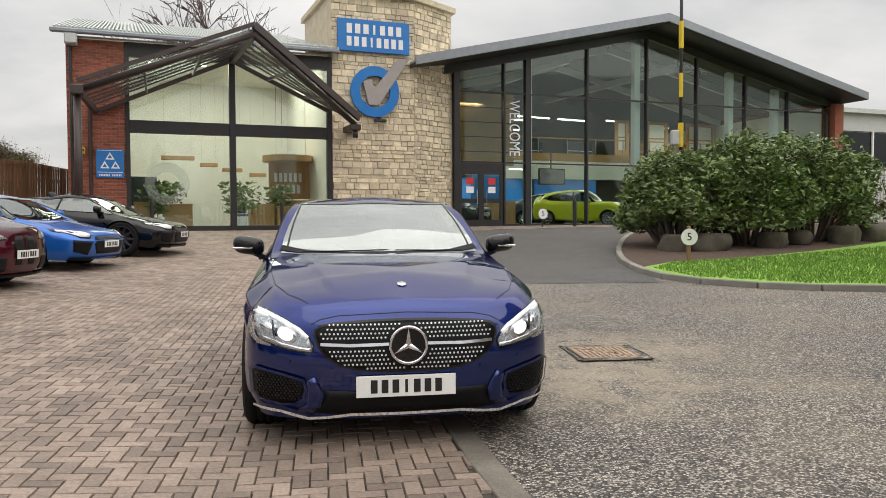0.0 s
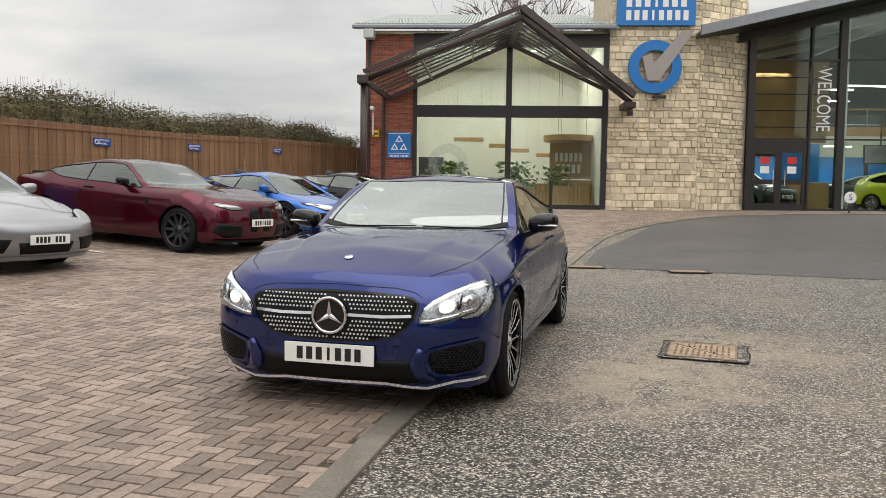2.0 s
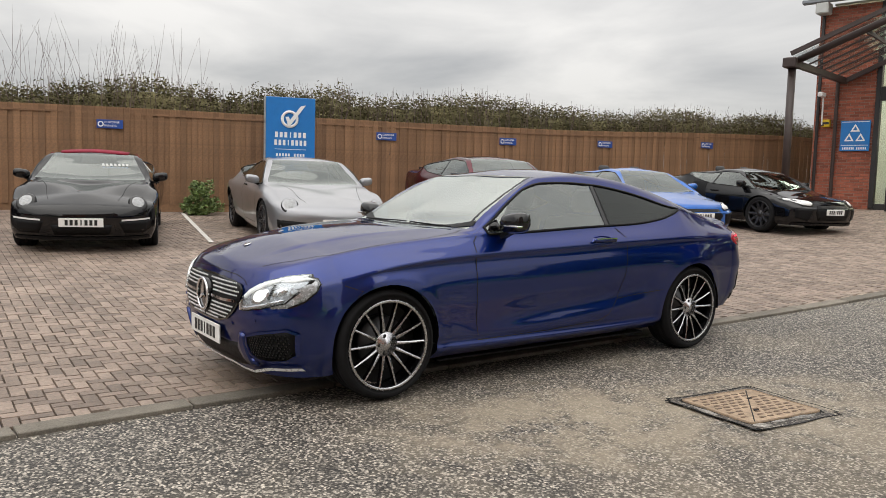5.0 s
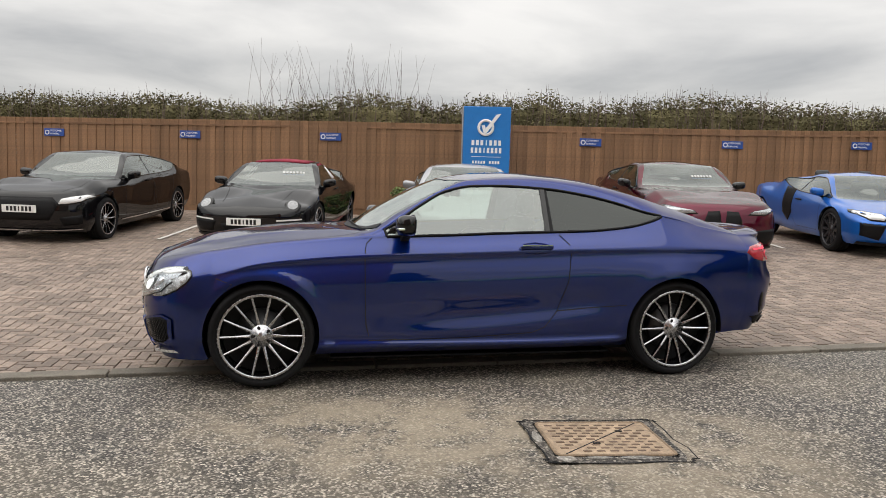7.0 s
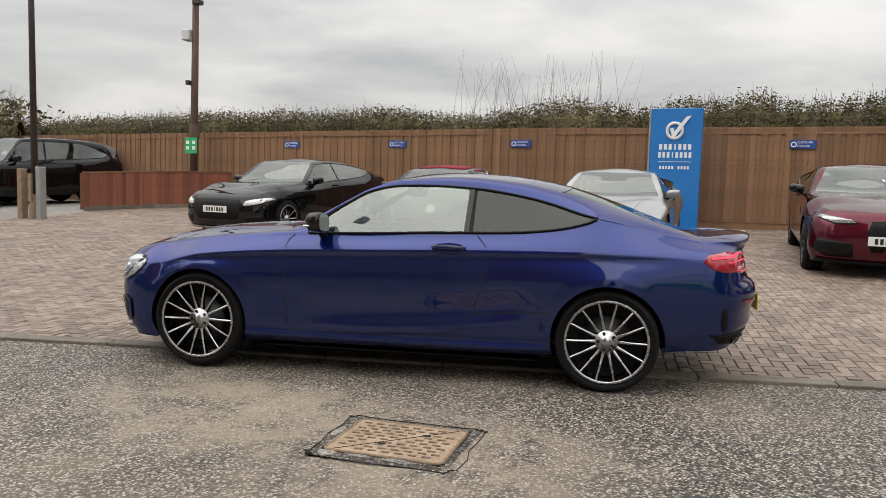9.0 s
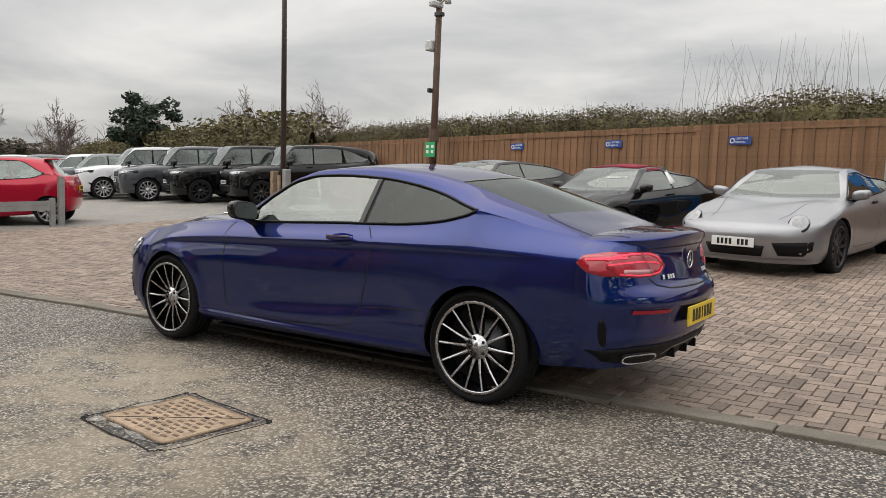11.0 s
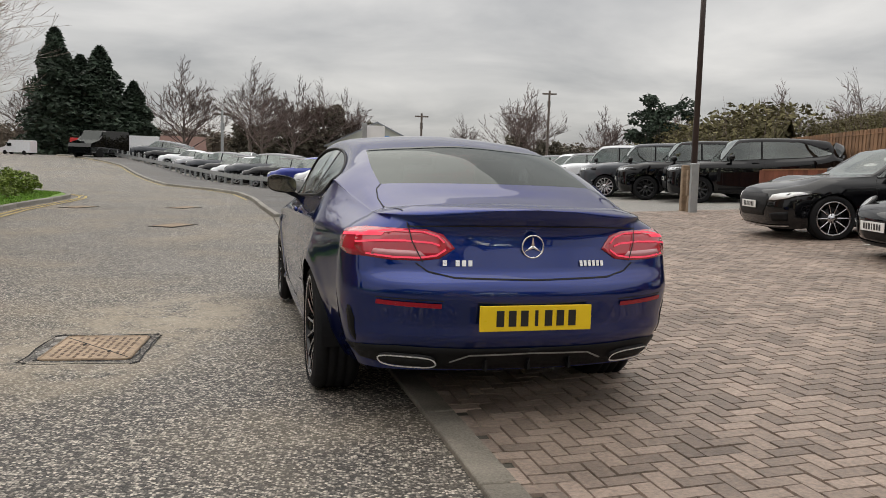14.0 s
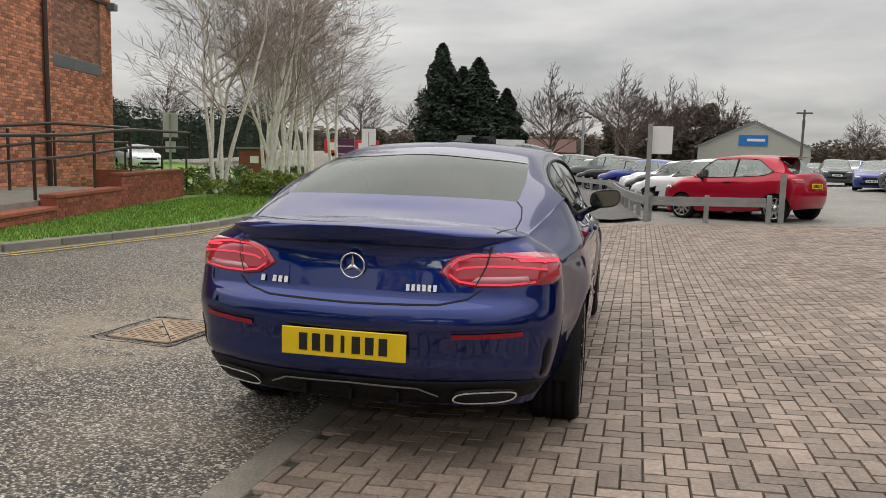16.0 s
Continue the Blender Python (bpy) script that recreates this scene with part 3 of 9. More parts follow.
def car_body(c):
    """Meshes of the painted body and the glass, and a tree to lay details on."""
    d, stt, mk, N = car_shell(c)
    A, wb, R = c["fo"], c["wb"], c["arch"]
    zc = c["wheel"]
    n, m = N.shape[:2]
    N = N.copy()
    inside = np.zeros((n, m), bool)
    side = (mk > 0.2) & (mk < 4.6)
    for ax in (A, A + wb):
        dx, dz = N[:, :, 0] - ax, N[:, :, 2] - zc
        dist = np.hypot(dx, dz)
        hole = side[None, :] & (dist < R) & (N[:, :, 1] > 0.45)
        grown = hole.copy()
        for di in (-1, 0, 1):
            for dj in (-1, 0, 1):
                grown |= np.roll(np.roll(hole, di, 0), dj, 1)
        rim = grown & ~hole & (N[:, :, 1] > 0.45) & side[None, :] & (dist < R + .12)
        k = np.where(rim, R / np.maximum(dist, 1e-6), 1.0)
        N[:, :, 0] = ax + dx * k
        N[:, :, 2] = zc + dz * k
        inside |= hole
    V, idx = [], {}
    def vid(i, j, s):
        on = abs(N[i, j, 1]) < 1e-6
        key = (i, j, 0 if on else s)
        if key not in idx:
            idx[key] = len(V)
            V.append((A - N[i, j, 0], N[i, j, 1] * s, N[i, j, 2]))
        return idx[key]
    paint_f, ws_f, rg_f, sg_f, qg_f, floor_f = [], [], [], [], [], []
    split = c.get("split", (d["dlo"][0] + 1.1, d["dlo"][0] + 1.14))
    lo5, hi6 = 5.0 + c.get("sill_gap", 0.0), 6.0
    for i in range(n - 1):
        s0, s1 = stt[i], stt[i + 1]
        for j in range(m - 1):
            if inside[i, j] or inside[i + 1, j] or inside[i + 1, j + 1] or inside[i, j + 1]:
                continue
            u0, u1 = mk[j], mk[j + 1]
            to = paint_f
            if u1 <= 1.001:
                to = floor_f
            body = s0 >= 0 and s1 < 90
            if body and u0 >= 6.99 and s0 >= d["ws"][0] - 1e-6 and s1 <= d["ws"][1] + 1e-6:
                to = ws_f
            elif body and u0 >= 6.99 and s0 >= d["rg"][0] - 1e-6 and s1 <= d["rg"][1] + 1e-6:
                to = rg_f
            elif body and u0 >= lo5 - 1e-6 and u1 <= hi6 + 1e-6 and s0 >= d["dlo"][0] - 1e-6 and s1 <= d["dlo"][1] + 1e-6:
                if s1 <= split[0] + 1e-6:
                    to = sg_f
                elif s0 >= split[-1] - 1e-6:
                    to = qg_f
                else:
                    to = floor_f
            for s in (1, -1):
                q = [vid(i, j, s), vid(i + 1, j, s), vid(i + 1, j + 1, s), vid(i, j + 1, s)]
                q = [a for k, a in enumerate(q) if a not in q[:k]]
                if len(q) > 2:
                    to.append(q[::-1] if s > 0 else q)
    allf = paint_f + ws_f + rg_f + sg_f + qg_f + floor_f
    tree = BVHTree.FromPolygons([Vector(v) for v in V], allf)

    VA = np.array(V)
    normals = np.zeros_like(VA)
    for q in paint_f:
        nq = np.cross(VA[q[2]] - VA[q[0]], VA[q[-1]] - VA[q[1]])
        for a in q:
            normals[a] += nq

    def sub(name, fs, material, keep=None, shared=False):
        used = sorted({a for q in fs for a in q if keep is None or keep(V[a])})
        fs = [q for q in fs if all(keep is None or keep(V[a]) for a in q)]
        new_i = {a: k for k, a in enumerate(used)}
        me = mesh_of(name, [V[a] for a in used], [[new_i[a] for a in q] for q in fs], material, True)
        if shared:  # neighbouring panels keep one flowing surface
            nn = normals[used]
            me.normals_split_custom_set_from_vertices((nn / np.maximum(np.linalg.norm(nn, axis=1), 1e-12)[:, None]).tolist())
        return me
    if "panel_of" in c:
        groups = {}
        for q in paint_f:
            x, y, z = VA[q].mean(0)
            groups.setdefault(c["panel_of"](A - x, y, z), []).append(q)
        c["panels"] = groups
    return d, tree, sub, dict(paint=paint_f, ws=ws_f, rg=rg_f, sg=sg_f, qg=qg_f, floor=floor_f), N, mk, stt


def lay(tree, kind, A, uv, off):
    """A point laid on the body: kind front, rear (y, z), left, right (X, z) or top (X, y)."""
    u, v = uv
    if kind in ("front", "rear"):
        o, w = (Vector((6, u, v)), Vector((-1, 0, 0))) if kind == "front" else (Vector((-12, u, v)), Vector((1, 0, 0)))
    elif kind in ("left", "right"):
        o, w = (Vector((A - u, 3, v)), Vector((0, -1, 0))) if kind == "left" else (Vector((A - u, -3, v)), Vector((0, 1, 0)))
    else:
        o, w = Vector((A - u, v, 4)), Vector((0, 0, -1))
    hit, nor, _, _ = tree.ray_cast(o, w)
    if hit is None:
        hit, nor, _, _ = tree.find_nearest(o + w * 3)
    if nor.dot(w) > 0:
        nor = -nor
    return hit + nor * off, nor


def patch(tree, kind, A, outline, off=0.004, depth=0.014, cell=0.05):
    """A panel with its own edge that follows the body under a flat outline."""
    bm = bmesh.new()
    vs = [bm.verts.new((u, v, 0)) for u, v in outline]
    bm.faces.new(vs)
    us, ws = [p[0] for p in outline], [p[1] for p in outline]
    for lo, hi, axis in ((min(us), max(us), 0), (min(ws), max(ws), 1)):
        k = int((hi - lo) / cell)
        for i in range(1, k + 1):
            co, no = [0, 0, 0], [0, 0, 0]
            co[axis], no[axis] = lo + (hi - lo) * i / (k + 1), 1
            bmesh.ops.bisect_plane(bm, geom=bm.verts[:] + bm.edges[:] + bm.faces[:], plane_co=co, plane_no=no)
    edge = [e for e in bm.edges if e.is_boundary]
    low = {}
    for v in list(bm.verts):
        flat = (v.co.x, v.co.y)
        p, nor = lay(tree, kind, A, flat, off)
        v.co = p
        if v.is_boundary:
            low[v] = p - nor * depth
    lows = {v: bm.verts.new(p) for v, p in low.items()}
    for e in edge:
        a, b = e.verts
        bm.faces.new((a, b, lows[b], lows[a]))
    return bm


def strip(tree, kind, A, path, width=0.005, off=0.0015, gap=0.04):
    """A narrow band that follows a path over the body."""
    pts = []
    for (a, b), (c2, d2) in zip(path, path[1:]):
        k = max(1, int(math.hypot(c2 - a, d2 - b) / gap))
        pts += [(a + (c2 - a) * i / k, b + (d2 - b) * i / k) for i in range(k)]
    pts.append(path[-1])
    bm = bmesh.new()
    prev = None
    for i, q in enumerate(pts):
        a, b = pts[max(i - 1, 0)], pts[min(i + 1, len(pts) - 1)]
        t = Vector((b[0] - a[0], b[1] - a[1]))
        t = t.normalized() if t.length else Vector((1, 0))
        nx, ny = -t.y * width / 2, t.x * width / 2
        p0, _ = lay(tree, kind, A, (q[0] + nx, q[1] + ny), off)
        p1, _ = lay(tree, kind, A, (q[0] - nx, q[1] - ny), off)
        cur = (bm.verts.new(p0), bm.verts.new(p1))
        if prev:
            bm.faces.new((prev[0], prev[1], cur[1], cur[0]))
        prev = cur
    return bm


def tube(bm, pts, r, n=6):
    """A round trim along points."""
    rings = []
    for i, p in enumerate(pts):
        a, b = Vector(pts[max(i - 1, 0)]), Vector(pts[min(i + 1, len(pts) - 1)])
        q = (b - a).normalized().to_track_quat("Z", "Y")
        rings.append([bm.verts.new(Vector(p) + q @ Vector((r * math.cos(2 * math.pi * k / n), r * math.sin(2 * math.pi * k / n), 0))) for k in range(n)])
    for a, b in zip(rings, rings[1:]):
        for k in range(n):
            bm.faces.new((a[k], a[(k + 1) % n], b[(k + 1) % n], b[k]))
    return bm


def word_bars(parent, letters, width, height, material, m, deep=0.003):
    """A word that is not spelled out: one plain bar a letter."""
    n = len(letters)
    w = width / n
    bm = bmesh.new()
    for i, ch in enumerate(letters):
        if ch != " ":
            k = 0.26 if ch in "I1" else 0.62
            box(bm, -width / 2 + w * (i + .5) - w * k / 2, -width / 2 + w * (i + .5) + w * k / 2, 0, deep, -height / 2, height / 2)
    return part("lettering", bm, material, parent, m=m)


def studs(name, spots, r0, r1, h, material, parent, label=""):
    """Many small tapered studs on a surface, joined as one."""
    V, F = [], []
    for p, nor in spots:
        u = nor.orthogonal().normalized()
        v = nor.cross(u)
        k = len(V)
        for r, up in ((r0, 0), (r1, h)):
            V += [p + nor * up + (u * math.cos(a) + v * math.sin(a)) * r for a in (0, 1.0472, 2.0944, 3.1416, 4.1888, 5.236)]
        F += [(k + i, k + (i + 1) % 6, k + 6 + (i + 1) % 6, k + 6 + i) for i in range(6)] + [tuple(range(k + 6, k + 12))]
    return tagged(child(name, mesh_of(name, V, F, material), parent, label), kind="stuff")


# ---- wheels, built once for each kind and then shared ----
def wheel_meshes(R, rim, width, spokes, twin, m_face, m_inner, name, n=56):
    out = {}
    bm = bmesh.new()
    w = width / 2
    lathe(bm, [(rim - .005, -w + .02), (rim + .012, -w + .005), (rim + .03, -w), (R - .04, -w - .004), (R - .012, -w + .014), (R, -w + .04), (R, -.055), (R - .009, -.05), (R - .009, -.042), (R, -.037), (R, -.008), (R - .009, -.004), (R - .009, .004), (R, .008), (R, .037), (R - .009, .042), (R - .009, .05), (R, .055), (R, w - .04), (R - .012, w - .014), (R - .04, w + .004), (rim + .03, w), (rim + .012, w - .005), (rim - .005, w - .02)], n)
    out["tyre"] = from_bm("tyre", bm, M_TYRE, True)
    bm = bmesh.new()
    lathe(bm, [(rim - .004, w - .016), (rim + .006, w - .006), (rim + .002, w - .001), (rim - .012, w - .004), (rim - .016, w - .02), (rim - .02, -w + .02), (rim + .004, -w + .01)], n)
    out["rim"] = from_bm("rim", bm, m_face, True)
    out["rim"].materials.append(m_inner)
    for q in out["rim"].polygons:
        q.material_index = 1 if q.center.y < w - .009 else 0
    bm = bmesh.new()
    lathe(bm, [(0.0, w - .05), (.05, w - .05), (.06, w - .075), (.16, w - .09), (.165, w - .11), (rim * .62, w - .115), (rim * .62, w - .14), (.05, w - .15), (0, w - .15)], min(n, 40))
    out["disc"] = from_bm("wheel", bm, M_BRAKE, True)
    bm = bmesh.new()
    lathe(bm, [(rim - .02, w - .13), (0.02, w - .16)], 40)
    out["barrel"] = from_bm("barrel", bm, M_PLASTIC, True)
    # one spoke, along +x, its face outwards
    bm = bmesh.new()
    hw0, hw1 = (.0085, .006) if twin else (.028, .018)
    r0, r1 = .045, rim - .008
    y0, y1 = w - .045, w - .012
    t = .028
    pts = [(r0, y0, hw0 * 1.3), ((r0 + r1) / 2, (y0 + y1) / 2 + .006, hw0 * .8), (r1, y1, hw1)]
    prev = None
    for r, y, hw in pts:
        ring = [bm.verts.new((r, y, -hw)), bm.verts.new((r, y + .004, 0)), bm.verts.new((r, y, hw)), bm.verts.new((r, y - t, hw * 1.25)), bm.verts.new((r, y - t, -hw * 1.25))]
        if prev:
            for k in range(5):
                bm.faces.new((prev[k], prev[(k + 1) % 5], ring[(k + 1) % 5], ring[k])).material_index = 0 if k < 2 else 1
        prev = ring
    bm.faces.new(prev).material_index = 1
    out["spoke"] = from_bm("spoke", bm, m_face)
    out["spoke"].materials.append(m_inner)
    bm = bmesh.new()
    lathe(bm, [(0, w - .022), (.034, w - .024), (.037, w - .032), (.072, w - .034), (.078, w - .05), (.06, w - .07)], 32)
    for i in range(5):
        a = 2 * math.pi * i / 5
        lathe_c = (.056 * math.cos(a), w - .03, .056 * math.sin(a))
        rod(bm, lathe_c, (lathe_c[0], lathe_c[1] + .002, lathe_c[2]), .011, .009, 8)
    out["hub"] = from_bm("hub", bm, m_face, True)
    out["hub"].materials.append(m_inner)
    for q in out["hub"].polygons:
        q.material_index = 1 if .0435 < math.hypot(q.center.x, q.center.z) < .0685 and q.center.y > w - .0325 else 0
    out["spokes"], out["all"] = spokes, None
    # joined spokes for parked cars
    bm = bmesh.new()
    for i in range(spokes):
        tmp = out["spoke"].copy()
        tmp.transform(Matrix.Rotation(2 * math.pi * i / spokes, 4, "Y"))
        bm.from_mesh(tmp)
        bpy.data.meshes.remove(tmp)
    me = bpy.data.meshes.new("spokes")
    bm.to_mesh(me)
    bm.free()
    me.materials.append(m_face)
    me.materials.append(m_inner)
    out["all"] = me
    return out


def add_wheels(car, c, W, detail, lite=False):
    A, wb, y = c["fo"], c["wb"], c["track"]
    for x in (0.0, -wb):
        for s in (1, -1):
            m = Matrix.Translation((x, s * y, c["wheel"])) @ (Matrix.Rotation(math.pi, 4, "Z") if s < 0 else Matrix.Identity(4))
            wh = child("wheel", W["disc"], car, "", m)
            child("tyre", W["tyre"], wh, "black road tyre")
            child("rim", W["rim"], wh)
            if not lite:
                child("wheel_barrel", W["barrel"], wh)
            if detail:
                for i in range(W["spokes"]):
                    child("spoke", W["spoke"], wh, "", Matrix.Rotation(2 * math.pi * i / W["spokes"], 4, "Y"))
            else:
                child("spokes", W["all"], wh)
            if not lite:
                child("hub", W["hub"], wh)


def number_plate(car, tree, kind, A, y, z, w, h, material, text, width=0.4):
    p, nor = lay(tree, kind, A, (y, z), 0.012)
    bm = boxes((-w / 2, w / 2, -.006, .003, -h / 2, h / 2), bev=.002)
    turn = Matrix.Rotation(math.pi / 2 if kind == "front" else -math.pi / 2, 4, "Z")
    ob = part("number_plate", bm, material, car, "plate with dark bars" if material is M_PLATEW else "yellow plate with dark bars", m=Matrix.Translation(p + Vector((.01 if kind == "front" else -.01, 0, 0))) @ turn)
    word_bars(ob, text, width, h * .62, M_INK, pose(0, -.0085, 0))
    return ob


def cabin(car, c, tree, seats=True):
    """Floor, dashboard, wheel and seats seen through the glass."""
    A, W, d = c["fo"], c["W"], c["lines"] if "lines" in c else car_lines(c)
    ws0, ws1 = d["ws"]
    bf = c["belt"][0]
    bm = boxes((A - d["rg"][1] + .1, A - ws0 - .1, -W * .8, W * .8, .26, .32), (A - ws0 - .42, A - ws0 + .0, -W * .76, W * .76, .62, bf - .05), bev=.02)
    part("dashboard", bm, M_INTERIOR, car, "dark dashboard and floor")
    xs = A - ws1 - .05
    for sy in (1, -1) if seats else ():
        bm = boxes((xs - .45, xs + .08, sy * .37 - .25, sy * .37 + .25, .35, .52), bev=.05)
        box(bm, -.07, .07, -.24, .24, 0, .60, .05, Matrix.Translation((xs - .48, sy * .37, .48)) @ Matrix.Rotation(radians(-16), 4, "Y"))
        box(bm, -.05, .05, -.13, .13, .62, .80, .04, Matrix.Translation((xs - .48, sy * .37, .48)) @ Matrix.Rotation(radians(-14), 4, "Y"))
        part("seat", bm, M_INTERIOR, car, "black leather seat", True)
    bm = boxes((xs - 1.25, xs - 1.05, -W * .62, W * .62, .5, min(c["H"] - .32, 1.0)), bev=.05)
    part("rear_seat", bm, M_INTERIOR, car, "", True)
    if not seats:
        return
    bm = bmesh.new()
    ring = [(.18 * math.cos(t), .18 * math.sin(t)) for t in [2 * math.pi * i / 20 for i in range(21)]]
    tube(bm, [Matrix.Translation((xs + .40, -.37, bf - .06)) @ Matrix.Rotation(radians(-66), 4, "Y") @ Vector((a, b, 0)) for a, b in ring], .014)
    part("steering_wheel", bm, M_INTERIOR, car, "", True)


def wing_mirror(car, x, y, z, s, m_shell, k=1.0):
    bm = bmesh.new()
    bmesh.ops.create_uvsphere(bm, u_segments=16, v_segments=10, radius=1, matrix=Matrix.Translation((x, s * (y + .10 * k), z)) @ Matrix.Diagonal((.085 * k, .115 * k, .07 * k, 1)))
    ctr, rad = Vector((x, s * (y + .10 * k), z)), (.085 * k, .115 * k, .07 * k)
    for v in bm.verts:
        u = [(v.co[i] - ctr[i]) / rad[i] for i in range(3)]
        v.co = [ctr[i] + rad[i] * .94 * math.copysign(abs(u[i]) ** .66, u[i]) for i in range(3)]
        v.co.z += .12 * (v.co.y - ctr.y) * s
        if v.co.x < x - .03 * k:
            v.co.x = x - .03 * k
    cap = part("wing_mirror", bm, m_shell, car, "", True)
    bm = bmesh.new()
    beam(bm, (x + .01, s * (y - .04), z - .10 * k), (x, s * (y + .07 * k), z - .05 * k), .05, .035)
    part("mirror_arm", bm, M_PLASTIC, cap)
    bm = bmesh.new()
    loop = []
    for i in range(28):
        t = 2 * math.pi * i / 28
        cu, cv = math.copysign(abs(math.cos(t)) ** .6, math.cos(t)), math.copysign(abs(math.sin(t)) ** .6, math.sin(t))
        loop.append(bm.verts.new((x - .034 * k, s * (y + .10 * k + .1 * k * cu), z + .054 * k * cv + .012 * k * cu)))
    bm.faces.new(loop)
    part("mirror_glass", bm, M_MIRROR, cap)
    return cap


def car_base(name, c, m, label, paint_m, W, group="", detail=False, glass_ws=None, glass_side=None, glass_rear=None, lite=False):
    """A car with body, glass, wheels, arches and cabin; details are laid on afterwards."""
    car = thing(name, m, label, "car", group)
    d, tree, sub, F, N, mk, stt = car_body(c)
    A, wb = c["fo"], c["wb"]
    for (nm, _), fs in sorted(c.get("panels", {("body", 0): F["paint"]}).items()):
        child(nm, sub(nm, fs, paint_m, shared="panels" in c), car)
    if F["floor"]:
        child("underbody", sub("underbody", F["floor"], M_PLASTIC), car)
    child("windscreen", sub("windscreen", F["ws"], glass_ws or M_CARGLASS), car)
    child("rear_window", sub("rear_window", F["rg"], glass_rear or M_CARGLASS), car)
    for key, nm, g in (("sg", "side_window", glass_side or M_CARGLASS), ("qg", "quarter_window", glass_rear or M_CARGLASS)):
        for s in (1, -1):
            child(nm, sub(nm, F[key], g, lambda v, s=s: v[1] * s > 0), car)
    R = c["arch"]
    for x in (0.0, -wb) if not lite else ():
        for s in (1, -1):
            bm = bmesh.new()
            y0, y1 = c["W"] * .52, c["W"] * .955
            k = 24
            ring = []
            for i in range(k + 1):
                t = math.pi * (-.03 + 1.06 * i / k)
                cx, cz = x + (R + .004) * math.cos(t), c["wheel"] + (R + .004) * math.sin(t)
                ring.append((bm.verts.new((cx, s * y0, cz)), bm.verts.new((cx, s * y1, cz))))
            for a, b in zip(ring, ring[1:]):
                bm.faces.new((a[0], a[1], b[1], b[0]))
            bm.faces.new([q[0] for q in ring])
            part("wheel_arch_liner", bm, M_PLASTIC, car)
    # trim round the side glass
    for s in (1, -1) if not lite else ():
        rows = [i for i in range(len(stt)) if d["dlo"][0] - 1e-6 <= stt[i] <= d["dlo"][1] + 1e-6]
        jl, jh = int(np.argmin(abs(mk - 5))), int(np.argmin(abs(mk - 6)))
        pts = [(A - N[i, jl, 0], s * (N[i, jl, 1] + .004), N[i, jl, 2]) for i in rows] + [(A - N[i, jh, 0], s * (N[i, jh, 1] + .004), N[i, jh, 2]) for i in rows[::-1]]
        bm = tube(bmesh.new(), pts + pts[:1], .009)
        part("window_trim", bm, c.get("trim", M_GLOSSBLACK), car, "", True)
    add_wheels(car, c, W, detail, lite)
    cabin(car, c, tree, not lite)
    return car, tree


def star_emblem(parent, m, r, material):
    """A plain ring with three bars."""
    bm = bmesh.new()
    tube(bm, [(r * math.cos(t), 0, r * math.sin(t)) for t in [2 * math.pi * i / 36 for i in range(37)]], r * .09, 8)
    for k in range(3):
        t = math.pi / 2 + 2 * math.pi * k / 3
        tip = Vector((r * .95 * math.cos(t), 0, r * .95 * math.sin(t)))
        sd = Vector((-math.sin(t), 0, math.cos(t))) * r * .13
        vs = [bm.verts.new(p) for p in (sd * 1.2, tip, -sd * 1.2, Vector((0, -r * .12, 0)))]
        bm.faces.new((vs[0], vs[1], vs[3])), bm.faces.new((vs[1], vs[2], vs[3])), bm.faces.new((vs[0], vs[3], vs[2]))
    return part("emblem", bm, material, parent, "chrome ring emblem", True, m)


W_HERO = wheel_meshes(.332, .268, .235, 14, True, M_ALLOY, M_GLOSSBLACK, "hero")
W_TEN = wheel_meshes(.345, .255, .24, 10, False, M_DARKALLOY, M_DARKALLOY, "ten")
W_SILVER = wheel_meshes(.345, .25, .24, 10, True, M_ALLOY, M_GLOSSBLACK, "silver")
W_SUV = wheel_meshes(.385, .27, .27, 10, False, M_GLOSSBLACK, M_DARKALLOY, "suv")
W_SUVSILVER = wheel_meshes(.385, .285, .27, 12, False, M_ALLOY, M_DARKALLOY, "suv_silver")
W_SMALL = wheel_meshes(.305, .225, .2, 10, False, M_ALLOY, M_DARKALLOY, "small")
W_FAR = wheel_meshes(.305, .225, .2, 5, False, M_ALLOY, M_DARKALLOY, "far", 14)

